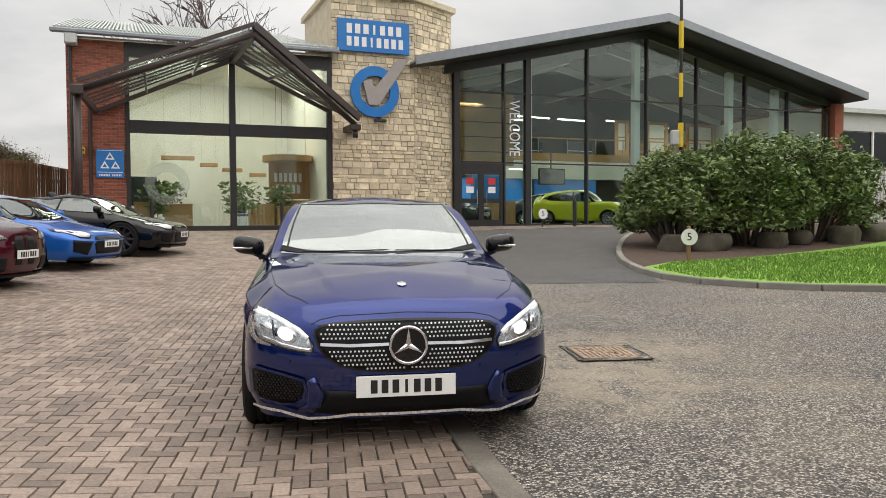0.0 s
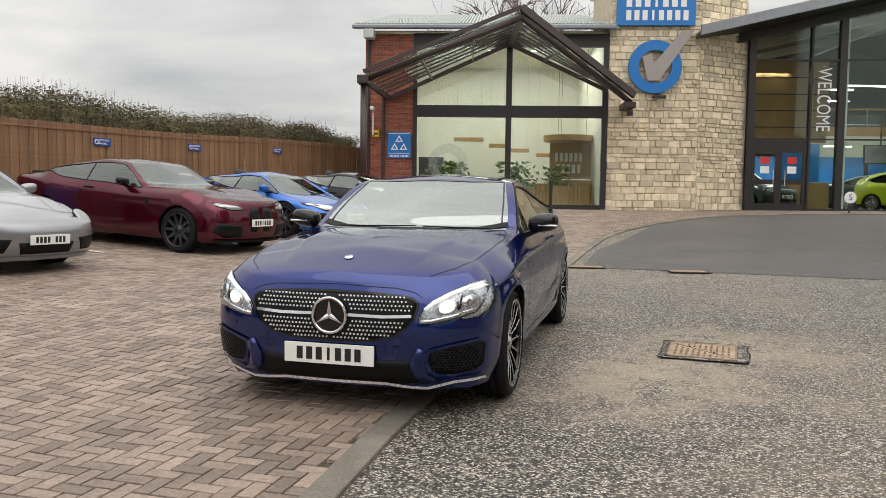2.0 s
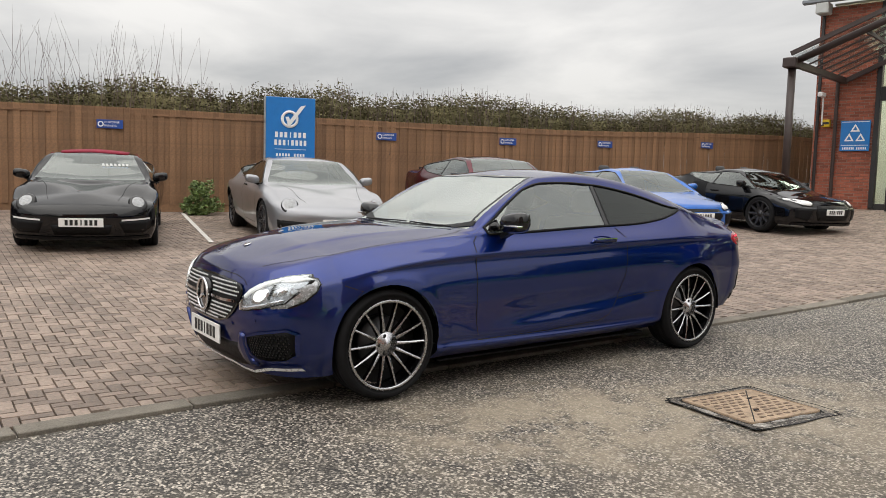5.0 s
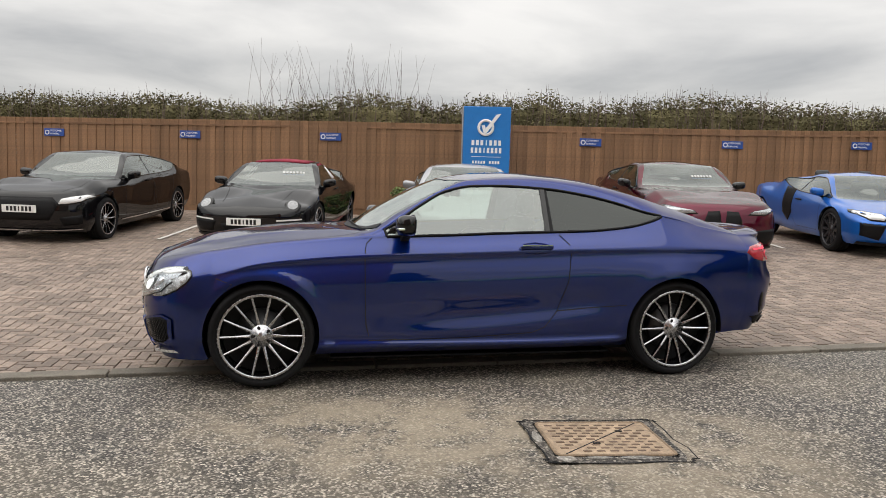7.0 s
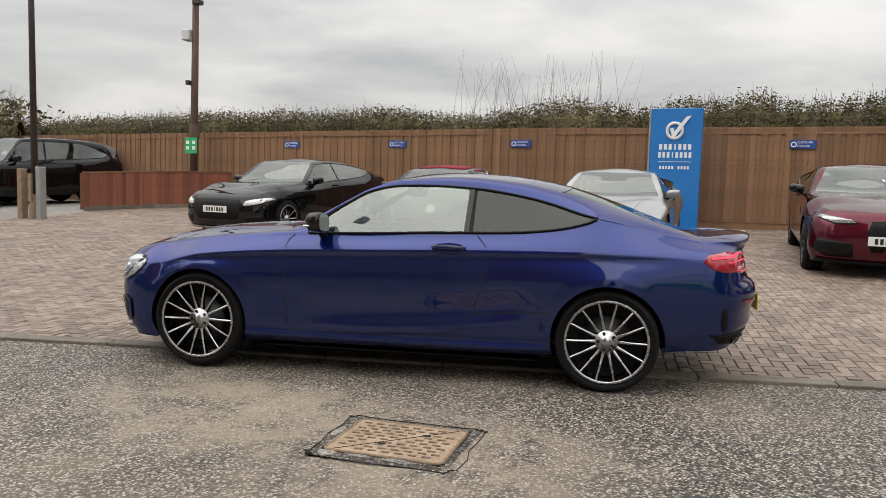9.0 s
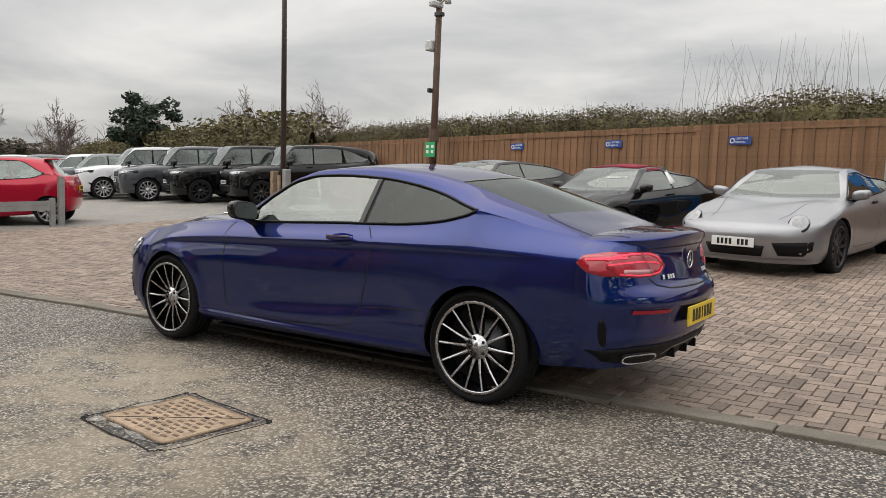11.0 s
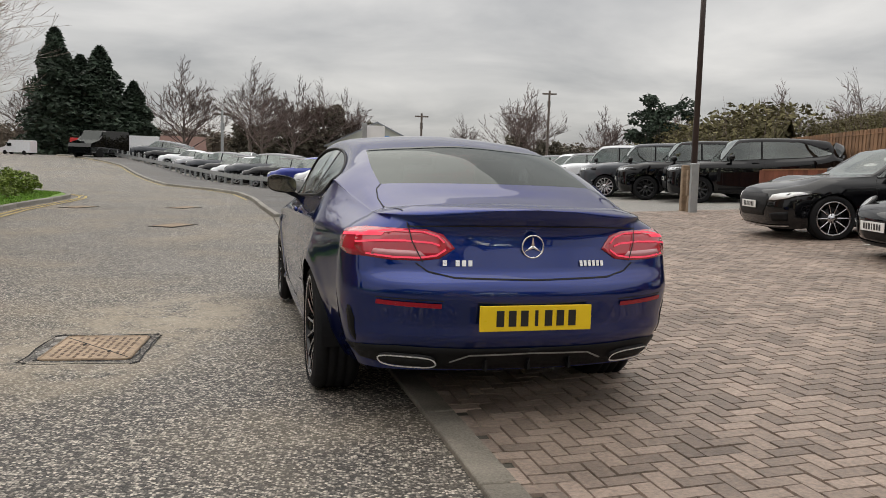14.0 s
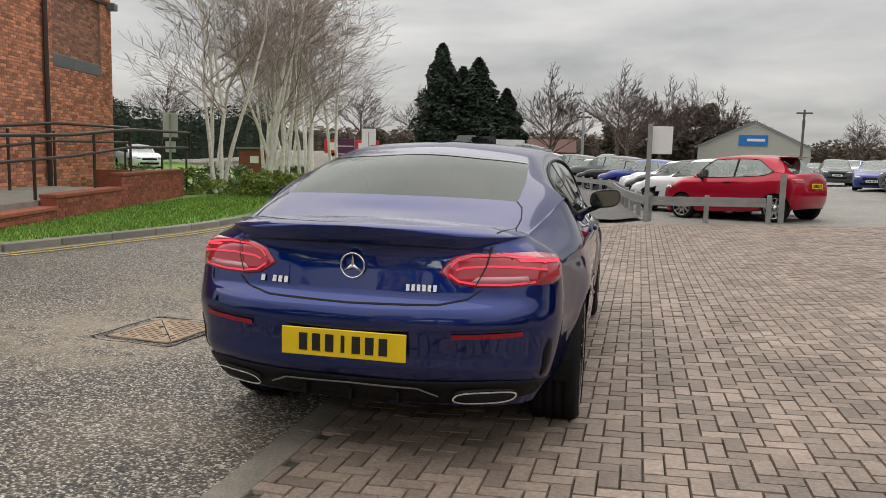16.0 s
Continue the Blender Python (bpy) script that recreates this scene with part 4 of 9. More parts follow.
# ---- the dark blue coupe in the middle ----
M_BADGE = mat("bright_satin_metal", (0.85, 0.85, 0.86), 0.3, 0.35, var=0.04)
M_DRL = glow("daytime_lamp", (0.9, 0.9, 0.88), 0.22)
M_REVERSE = mat("reversing_lens", (.5, .2, .22), .2, var=.1, coat=.8)
HERO_LINES = dict(
    U=[[(.5, .80, .175), (1.2, .81, .20), (2.5, .82, .205), (3.2, .81, .21), (4.22, .725, .28)],
       [(.5, .855, .31), (1.2, .865, .30), (2.5, .875, .29), (3.2, .87, .30), (4.22, .79, .41)],
       [(.5, .865, .52), (.8, .90, .56), (1.4, .88, .55), (2.2, .885, .55), (3.0, .895, .58), (3.64, .895, .60), (4.22, .825, .63)],
       [(.5, .84, .72), (.8, .885, .79), (1.4, .878, .835), (2.2, .882, .862), (3.0, .887, .885), (3.64, .88, .893), (4.22, .80, .885)],
       [(.5, .73, .85), (.8, .765, .90), (1.2, .785, .937), (1.5, .795, .962), (2.0, .805, .978), (2.5, .805, .998), (3.0, .80, 1.013), (3.3, .79, 1.042), (3.5, .775, 1.09), (3.56, .765, 1.112), (3.9, .725, 1.03), (4.22, .675, .975)],
       [(.5, .65, .868), (.8, .70, .918), (1.2, .73, .955), (1.5, .775, .972), (1.62, .758, 1.02), (1.84, .71, 1.166), (2.03, .665, 1.268), (2.22, .632, 1.305), (2.42, .618, 1.31), (2.74, .612, 1.295), (3.03, .625, 1.255), (3.24, .655, 1.207), (3.46, .72, 1.14), (3.56, .757, 1.118), (3.9, .70, 1.047), (4.22, .655, .987)],
       [(.5, .45, .893), (.8, .52, .945), (1.2, .56, .972), (1.42, .64, .985), (1.52, .70, .998), (1.7, .678, 1.105), (2.0, .61, 1.265), (2.2, .565, 1.345), (2.6, .54, 1.372), (3.0, .535, 1.343), (3.3, .55, 1.285), (3.7, .575, 1.168), (4.02, .57, 1.07), (4.22, .55, 1.01)]],
    C=[(0.0, .80), (.11, .825), (.26, .873), (.53, .93), (.8, .962), (1.16, .985), (1.38, .985), (1.41, .99), (1.55, 1.085), (1.73, 1.19), (1.98, 1.31), (2.15, 1.37), (2.37, 1.402), (2.59, 1.412), (2.81, 1.404), (3.04, 1.383), (3.28, 1.343), (3.51, 1.28), (3.76, 1.195), (4.01, 1.10), (4.14, 1.05), (4.3, 1.022), (4.7, 1.02)],
    nose=[(.175, .10), (.31, .035), (.50, .0), (.66, .025), (.73, .05), (.765, .065), (.795, .085), (.815, .10)],
    tail=[(.29, .13), (.42, .05), (.63, .0), (.86, .055), (.945, .06), (.992, .044), (1.009, .034), (1.015, .03)],
    f=.5, r=4.22, ws=(1.52, 2.2), rg=(3.30, 3.90), dlo=(1.60, 3.55), L=4.655)


def ease(a, b, v):
    t = np.clip((v - a) / (b - a), 0, 1)
    return t * t * (3 - 2 * t)


def hero_sculpt(N, mk):
    """Shoulder crease, door hollow, sill blade, arch flares, bonnet ridges, boot lip and bumper shelf."""
    X, Y, Z = N[:, :, 0].copy(), N[:, :, 1].copy(), N[:, :, 2].copy()
    M = np.broadcast_to(mk[None, :], X.shape)
    # shoulder line: sharp at mark 4, hollow under it, full again below
    amp = ease(.45, .95, X) * (1 - ease(3.75, 4.2, X))
    under = pchip([2.7, 3.0, 3.35, 3.62, 3.82, 3.93, 4.0], [0, .004, .004, -.006, -.017, -.011, .004], M)
    over = pchip([4.0, 4.2, 4.55, 4.8, 5.0], [.004, -.003, -.009, -.006, 0], M)
    dy = np.where(M <= 4, under, np.where(M < 5, over, 0)) * amp * np.interp(X, [.8, 2.6, 3.8], [1.15, .85, .6])
    # rising hollow low on the door
    Ml = M - (X - 2.2) * .22
    low = pchip([2.1, 2.3, 2.62, 2.85, 3.15, 3.4], [0, .004, -.017, -.012, -.002, 0], Ml)
    dy += low * ease(1.3, 2.2, X) * (1 - ease(2.95, 3.25, X))
    # sill blade
    sill = pchip([1.0, 1.35, 1.62, 1.78, 1.95, 2.15], [0, .020, .024, .015, -.008, 0], M)
    dy += sill * ease(1.1, 1.2, X) * (1 - ease(3.2, 3.3, X))
    # flares round the wheels and a fuller haunch
    body = (M > .8) & (M < 4.4) & (Y > .5)
    for ax, k in ((.80, .010), (3.64, .008)):
        dist = np.hypot(X - ax, Z - .332)
        dy += np.where(body, k * np.exp(-((dist - .385) / .045) ** 2), 0)
    dy += .010 * np.exp(-((X - 3.6) / .42) ** 2) * np.where((M > 2.9) & (M < 4), np.sin(math.pi * np.clip(M - 2.95, 0, 1)) ** 2, 0)
    N[:, :, 1] = np.where(Y > 1e-6, Y + dy, Y)
    # bonnet ridges and a drawn-down edge above the grille
    yc = np.interp(X, [.15, .5, 1.45], [.36, .45, .61])
    top = (M > 5.4)
    dz = .015 * (1 - ease(yc - .022, yc + .022, Y)) * ease(.14, .5, X) * (1 - ease(1.25, 1.48, X)) * top
    # upturned edge of the boot lid
    rim = 4.60 - .32 * (Y / .62) ** 2.4
    dz += .015 * np.exp(-((X - rim + .02) / .05) ** 2) * ease(6.0, 6.9, M) * (1 - ease(.45, .68, Y))
    N[:, :, 2] = Z + dz
    # boot panel set in over the bumper's shelf, bumper foot flared
    rear = ease(4.2, 4.36, X) * ease(.8, 1.3, M) * (1 - ease(5.4, 6.6, M))
    lid = ease(.700, .745, Z) * (1 - ease(.90, .985, Z))
    foot = np.exp(-((Z - .455) / .035) ** 2)
    brow = np.exp(-((Z - .655) / .05) ** 2)
    N[:, :, 0] = X + rear * (-.030 * lid * (1 - ease(.52, .80, Y)) + .016 * foot + .010 * brow)


def hero_panel(X, y, z):
    a = abs(y)
    side = 0 if a < 1e-3 else (1 if y > 0 else 2)
    if X < 1.47 and a < np.interp(X, [.10, .16, .30, .5, .8, 1.15, 1.40, 1.46], [.45, .52, .63, .70, .735, .745, .715, .69]) and z > np.interp(a, [0, .36, .46, .505], [.748, .735, .715, .69]):
        return "bonnet", 0
    if X < .53 and z < .70:
        return "front_bumper", 0
    if 1.455 < X < np.interp(z, [.325, .36, .47, .67, .86, .92, .985], [2.58, 2.67, 2.76, 2.83, 2.85, 2.84, 2.78]) and .30 < z < 1.0 and a > .7:
        return "door", side
    if X > 3.99 and a < np.interp(z, [.72, .8, .95, 1.0], [.44, .50, .545, .60]) and z > np.interp(a, [0, .36, .5], [.715, .722, .78]):
        return "boot_lid", 0
    if X > 4.05 and z < .79:
        return "rear_bumper", 0
    if 2.2 < X < 3.3 and z > 1.3:
        return "roof", 0
    return "wing", side


HERO = dict(sculpt=hero_sculpt, panel_of=hero_panel, lines=HERO_LINES, L=4.655, W=.905, H=1.412, fo=.80, wb=2.84, arch=.362, wheel=.332, track=.775, belt=(.96, 1.02), square=3.0, square_rear=2.3, step=.022, capn=30, capk=1.6, subs=(1, 6, 10, 16, 9, 6, 3, 14), split=(2.70, 2.745), trim=M_PLASTIC)
HERO_AT = pose(-.327, 4.878, .043, 0, .55, -79.98)
hero, HT = car_base("blue_coupe", HERO, HERO_AT, "dark metallic blue two-door coupe parked half on block paving, headlights lit", M_BLUE, W_HERO, detail=True, glass_ws=M_WINDSCREEN, glass_side=M_SIDEGLASS, glass_rear=M_TINT)


def hero_details():
    A = HERO["fo"]
    P = lambda kind, outline, name, m, label="", off=.004, depth=.014, cell=.05, parent=hero, smooth=True: part(name, patch(HT, kind, A, outline, off, depth, cell), m, parent, label, smooth)
    S = lambda kind, path, name="panel_gap", m=M_SEAM, w=.006, parent=hero, off=.0015: part(name, strip(HT, kind, A, path, w, off), m, parent)
    # grille: dark field, bright studs, bar and emblem
    half = [(0, .710), (.2, .706), (.38, .694), (.455, .682), (.482, .662), (.486, .635), (.468, .58), (.425, .525), (.355, .482), (.26, .458), (.13, .447), (0, .444)]
    g = [(-y, z) for y, z in half[:0:-1]] + half[:-1]
    grille = P("front", g, "grille", M_PLASTIC, "black grille with bright studs", .006, .03)
    spots = []
    for r in range(11):
        z = .462 + r * .0225
        for k in range(-24, 25):
            y = k * .0215 + (.01075 if r % 2 else 0)
            half_w = np.interp(z, [.45, .482, .525, .58, .635, .69], [.17, .35, .42, .462, .478, .42])
            if abs(y) < half_w - .012 and math.hypot(y, z - .577) > .115 and abs(z - .585) > .018:
                spots.append(lay(HT, "front", A, (y, z), .006))
    studs("grille_studs", spots, .0062, .0048, .006, M_BADGE, grille, "small chrome studs")
    for s in (1, -1):
        bm = strip(HT, "front", A, [(s * .10, .585), (s * .3, .582), (s * .455, .59)], .016, .018)
        part("grille_bar", bm, M_CHROME, grille)
    S("front", g + g[:1], "grille_surround", M_GLOSSBLACK, .012, grille, .010)
    p, nor = lay(HT, "front", A, (0, .577), .03)
    bm = bmesh.new()
    rod(bm, p - Vector((.03, 0, 0)), p - Vector((.006, 0, 0)), .1, .1, 28)
    part("emblem_disc", bm, M_GLOSSBLACK, grille)
    star_emblem(grille, Matrix.Translation(p) @ Matrix.Rotation(math.pi / 2, 4, "Z"), .096, M_CHROME)
    number_plate(hero, HT, "front", A, -.01, .367, .53, .113, M_PLATEW, "OPTIMUM", .40)
    # headlamps
    for s in (1, -1):
        o = [(s * .492, .585), (s * .515, .625), (s * .56, .668), (s * .64, .716), (s * .73, .752), (s * .785, .762), (s * .812, .73), (s * .803, .66), (s * .775, .61), (s * .66, .572), (s * .56, .552), (s * .50, .548)]
        lamp = P("front", o, "headlamp", M_LAMPBOWL, "lit clear headlamp", .003, .02, .04)
        disc = lambda y, z, r, k=16: [(s * (y + r * math.cos(2 * math.pi * i / k)), z + r * .8 * math.sin(2 * math.pi * i / k) + .2 * r * math.cos(2 * math.pi * i / k)) for i in range(k)]
        P("front", disc(.635, .640, .058), "lamp_shroud", M_CHROME, "", .006, .01, .04, lamp)
        P("front", disc(.635, .640, .040), "projector", M_LAMPON, "", .010, .012, .04, lamp)
        P("front", disc(.735, .672, .036), "lamp_shroud", M_CHROME, "", .007, .01, .04, lamp)
        P("front", [(s * .515, .630), (s * .56, .672), (s * .64, .714), (s * .73, .749), (s * .783, .759), (s * .787, .747), (s * .73, .731), (s * .65, .693), (s * .57, .650), (s * .53, .615)], "daytime_strip", M_DRL, "", .011, .012, .04, lamp)
        P("front", [(s * .502, .553), (s * .56, .560), (s * .66, .582), (s * .765, .620), (s * .77, .634), (s * .66, .597), (s * .56, .575), (s * .505, .570)], "lamp_rail", M_CHROME, "", .009, .012, .04, lamp)
        S("front", o + o[:1], "lamp_gasket", M_GLOSSBLACK, .007, lamp, .0075)
        P("front", [(s * .69, .625), (s * .70, .705), (s * .708, .708), (s * .70, .627)], "lamp_fin", M_GLOSSBLACK, "", .008, .012, .04, lamp)
        P("front", o, "lens", M_LENS, "", .016, .01, .04, lamp).visible_shadow = False
        # side wrap of the lamp
        kind = "left" if s > 0 else "right"
        o2 = [(.13, .575), (.12, .66), (.16, .72), (.23, .752), (.31, .757), (.37, .742), (.378, .715), (.35, .675), (.28, .62), (.2, .585)]
        wrap = P(kind, o2, "lamp_side", M_LAMPBOWL, "", .003, .02, .04, lamp)
        P(kind, [(.19, .722), (.24, .745), (.31, .750), (.355, .738), (.31, .735), (.24, .722)], "daytime_strip", M_DRL, "", .009, .01, .04, lamp)
        S(kind, o2[2:], "lamp_gasket", M_GLOSSBLACK, .008, lamp, .006)
        # outer air intake with blue blade and dark mesh
        q = [(s * .545, .405), (s * .64, .432), (s * .79, .462), (s * .822, .44), (s * .812, .32), (s * .77, .285), (s * .66, .268), (s * .585, .272), (s * .548, .30), (s * .532, .355)]
        intake = P("front", q, "air_intake", M_PLASTIC, "black mesh air intake", .003, .02, .04)
        S("front", q + q[:1], "intake_edge", M_BLUE, .014, intake, .014)
        spots = []
        for r in range(11):
            for k in range(15):
                y, z = .56 + k * .0185 + (.009 if r % 2 else 0), .285 + r * .0145
                if y < .80 and .29 < z < np.interp(y, [.54, .64, .79], [.39, .415, .445]):
                    spots.append(lay(HT, "front", A, (s * y, z), .005))
        studs("intake_mesh", spots, .0062, .0055, .004, M_GLOSSBLACK, intake)
        P("front", [(s * .49, .42), (s * .53, .40), (s * .518, .335), (s * .53, .27), (s * .575, .235), (s * .50, .222), (s * .455, .26), (s * .44, .325)], "bumper_strut", M_BLUE, "", .016, .02, .04)
        for y, z in ((.40, .515 - .06), (.62, .50)):
            p, nor = lay(HT, "front", A, (s * y, z), .002)
            bm = rod(bmesh.new(), p, p + nor * .004, .011, .010, 14)
            part("parking_sensor", bm, M_BLUE, hero)
    P("front", [(-.44, .345), (-.30, .335), (.30, .335), (.44, .345), (.455, .27), (.50, .215), (.3, .196), (-.3, .196), (-.50, .215), (-.455, .27)], "lower_intake", M_PLASTIC, "black lower air intake", .003, .02)
    S("front", [(-.80, .245), (-.66, .235), (-.52, .195), (-.42, .20), (-.30, .215), (0, .212), (.30, .215), (.42, .20), (.52, .195), (.66, .235), (.80, .245)], "splitter", M_BADGE, .017, hero, .024)
    # bonnet seams, badge
    S("front", [(-.505, .69), (-.46, .715), (-.36, .735), (0, .748), (.36, .735), (.46, .715), (.505, .69)], w=.0035)
    for s in (1, -1):
        S("top", [(.16, s * .52), (.30, s * .63), (.5, s * .70), (.8, s * .735), (1.15, s * .745), (1.40, s * .715), (1.46, s * .69)], w=.004)
        kind = "left" if s > 0 else "right"
        S(kind, [(1.50, .955), (1.462, .92), (1.45, .86), (1.452, .6), (1.46, .40), (1.48, .32)])
        S(kind, [(2.78, .985), (2.84, .92), (2.85, .86), (2.83, .67), (2.76, .47), (2.67, .36), (2.58, .325), (2.1, .298), (1.48, .29)])
        S(kind, [(2.76, .47), (3.0, .49), (3.26, .505)])
        S(kind, [(.52, .70), (.62, .665), (.56, .60)])
        # handle with its cup
        cup = P(kind, [(2.48, .895), (2.52, .925), (2.6, .935), (2.68, .925), (2.71, .895), (2.68, .865), (2.6, .855), (2.52, .865)], "handle_cup", M_BLUE, "", .001, .01, .04)
        p, _ = lay(HT, kind, A, (2.6, .895), .022)
        bm = boxes((-.115, .115, -.012, .012, -.015, .015), bev=.009)
        part("door_handle", bm, M_BLUE, hero, "body-coloured handle with chrome edge", True, Matrix.Translation(p))
        bm = boxes((-.105, .105, -.003, .003, -.003, .003))
        part("handle_trim", bm, M_CHROME, hero, m=Matrix.Translation(p + Vector((0, s * .013, .012))))
        mir = wing_mirror(hero, A - 1.72, .83, 1.045, s, M_GLOSSBLACK, 1.02)
        bm = boxes((A - 1.72 + .035, A - 1.72 + .08, s * .9, s * 1.04, 1.02, 1.034), bev=.004)
        part("indicator", bm, M_CHROME, mir)
        P(kind, [(1.60, .985), (1.64, 1.03), (1.70, 1.06), (1.72, .985)], "sail_panel", M_GLOSSBLACK, "", .003, .01)
        S(kind, [(2.70, 1.0), (2.705, 1.15), (2.71, 1.30)], "window_post", M_GLOSSBLACK, .035, hero, .004)
        # rear bumper air outlet and reflector
        S("rear", [(s * .42, .603), (s * .55, .607), (s * .685, .612)], "reflector", M_REFLECT, .02, hero, .006)
        S("rear", [(s * .41, .625), (s * .69, .632)], "panel_gap", M_SEAM, .004)
        # tail lamps
        o = [(s * .35, .845), (s * .40, .905), (s * .47, .925), (s * .60, .925), (s * .70, .912), (s * .755, .885), (s * .765, .84), (s * .72, .80), (s * .62, .79), (s * .50, .79), (s * .42, .80)]
        tl = P("rear", o, "tail_lamp", M_TAIL, "red tail lamp", .006, .02, .04)
        for row in ([(.752, .884), (.70, .901), (.60, .915), (.48, .913), (.42, .893), (.395, .868)], [(.758, .858), (.68, .868), (.56, .872), (.45, .866), (.415, .855)], [(.72, .812), (.61, .801), (.50, .801), (.43, .812), (.39, .838)]):
            S("rear", [(s * a, b) for a, b in row], "lamp_strip", M_TAILON, .008, tl, .011)
        P("rear", [(s * .47, .805), (s * .60, .803), (s * .70, .81), (s * .69, .835), (s * .50, .83)], "reversing_lens", M_REVERSE, "", .010, .012, .04, tl)
        o2 = [(4.22, .865), (4.25, .905), (4.36, .925), (4.45, .925), (4.45, .80), (4.36, .80), (4.28, .82)]
        tw = P(kind, o2, "tail_lamp_side", M_TAIL, "", .005, .015, .04, tl)
        S(kind, [(4.27, .885), (4.44, .895)], "lamp_strip", M_TAILON, .012, tl, .009)
        P(kind, [(4.352, .545), (4.366, .575), (4.382, .572), (4.392, .52), (4.388, .44), (4.372, .415), (4.356, .435), (4.349, .49)], "corner_vent", M_PLASTIC, "black bumper air outlet", .004, .012, .03)
        S("rear", [(s * .545, .95), (s * .53, .87), (s * .49, .785)], "panel_gap", M_SEAM, .005, hero, .013)
        # exhaust trims
        q = []
        for k in range(20):
            t = 2 * math.pi * k / 20
            cu, cv = math.copysign(abs(math.cos(t)) ** .6, math.cos(t)), math.copysign(abs(math.sin(t)) ** .7, math.sin(t))
            q.append((s * (.535 + .116 * cu + .014 * cv), .352 + .027 * cv + .002 * cu))
        ex = P("rear", q, "exhaust_tip", M_SEAM, "dark exhaust opening", .02, .03, .05)
        S("rear", q + q[:1], "exhaust_trim", M_BADGE, .007, ex, .028)
    P("rear", [(-.78, .395), (-.6, .412), (-.3, .405), (0, .405), (.3, .405), (.6, .412), (.78, .395), (.72, .335), (.5, .305), (0, .30), (-.5, .305), (-.72, .335)], "diffuser", M_PLASTIC, "black lower rear bumper", .008, .03)
    S("rear", [(-.36, .35), (-.28, .385), (0, .392), (.28, .385), (.36, .35)], "diffuser_trim", M_GREYSTEEL, .008, hero, .02)
    for y in (-.2, 0, .2):
        p, nor = lay(HT, "rear", A, (y, .33), .01)
        part("diffuser_fin", boxes((p.x - .03, p.x + .06, y - .006, y + .006, .30, .35)), M_PLASTIC, hero)
    S("rear", [(-.52, .78), (-.47, .745), (-.36, .722), (0, .715), (.36, .722), (.47, .745), (.52, .78)])
    S("rear", [(-.55, .935), (-.3, .945), (0, .948), (.3, .945), (.55, .935)])
    number_plate(hero, HT, "rear", A, .005, .556, .52, .112, M_PLATEY, "OPTIMUM", .39)
    p, nor = lay(HT, "rear", A, (0, .855), .012)
    star_emblem(hero, Matrix.Translation(p) @ Matrix.Rotation(-math.pi / 2, 4, "Z"), .05, M_CHROME)
    for y, w, tx in ((.342, .14, "C 200"), (-.287, .13, "XXXXXX")):
        p, nor = lay(HT, "rear", A, (y, .782), .008)
        word_bars(hero, tx, w, .026, M_BADGE, Matrix.Translation(p) @ (-nor).to_track_quat("Y", "Z").to_matrix().to_4x4())
    # boot lid edges and lip
    for s in (1, -1):
        S("top", [(3.92, s * .57), (3.97, s * .60), (4.1, s * .615), (4.25, s * .605), (4.42, s * .56)])
        S("top", [(1.52, s * .66), (1.8, s * .62), (2.2, s * .55)], "windscreen_trim", M_GLOSSBLACK, .012, hero, .003)
    S("top", [(2.16, -.56), (2.10, -.3), (2.09, 0), (2.10, .3), (2.16, .56)], "windscreen_trim", M_GLOSSBLACK, .03, hero, .004)
    S("top", [(3.32, -.54), (3.36, -.3), (3.37, 0), (3.36, .3), (3.32, .54)], "rear_window_trim", M_GLOSSBLACK, .02, hero, .004)
    S("top", [(1.56, -.7), (1.47, -.5), (1.42, -.2), (1.41, 0), (1.42, .2), (1.47, .5), (1.56, .7)], "cowl", M_PLASTIC, .05, hero, .004)
    for y0, y1 in ((-.55, .05), (.1, .58)):
        bm = bmesh.new()
        pts = [lay(HT, "top", A, (1.44 + .02 * abs(y0 + (y1 - y0) * k / 6), y0 + (y1 - y0) * k / 6), .012)[0] for k in range(7)]
        part("wiper", tube(bm, pts, .005), M_PLASTIC, hero)
    p, nor = lay(HT, "top", A, (.27, 0), .004)
    bm = rod(bmesh.new(), p, p + nor * .003, .027, .025, 24)
    part("bonnet_badge", bm, M_CHROME, hero, "round chrome badge", True)
    bm = rod(bmesh.new(), (A - 2.18, 0, 1.27), (A - 2.12, 0, 1.28), .06, .05, 12)
    box(bm, A - 2.24, A - 2.21, -.12, .12, 1.22, 1.28, .01)
    part("interior_mirror", bm, M_INTERIOR, hero)
    for o in hero.children_recursive:
        if o.name.startswith(("windscreen", "side_window", "rear_window", "quarter_window")):
            o.visible_shadow = False


hero_details()
# unseen tray under the floor, added to block light and deepen the shadow
part("undertray", boxes((HERO["fo"] - 3.9, HERO["fo"] - .45, -.62, .62, .15, .17), (HERO["fo"] - 3.2, HERO["fo"] - 1.24, -.76, .76, .152, .168), bev=.005), M_PLASTIC, hero, "black plastic undertray")

# ---- ground ----
def Gv(x, y):
    x, y = np.asarray(x, float), np.asarray(y, float)
    k = np.clip((-x - 1) / 11, 0, 1)
    return pchip(ROAD_Y, ROAD_Z, y) * (1 - k) + pchip(LEFT_Y, LEFT_Z, y) * k + rise(x, y)


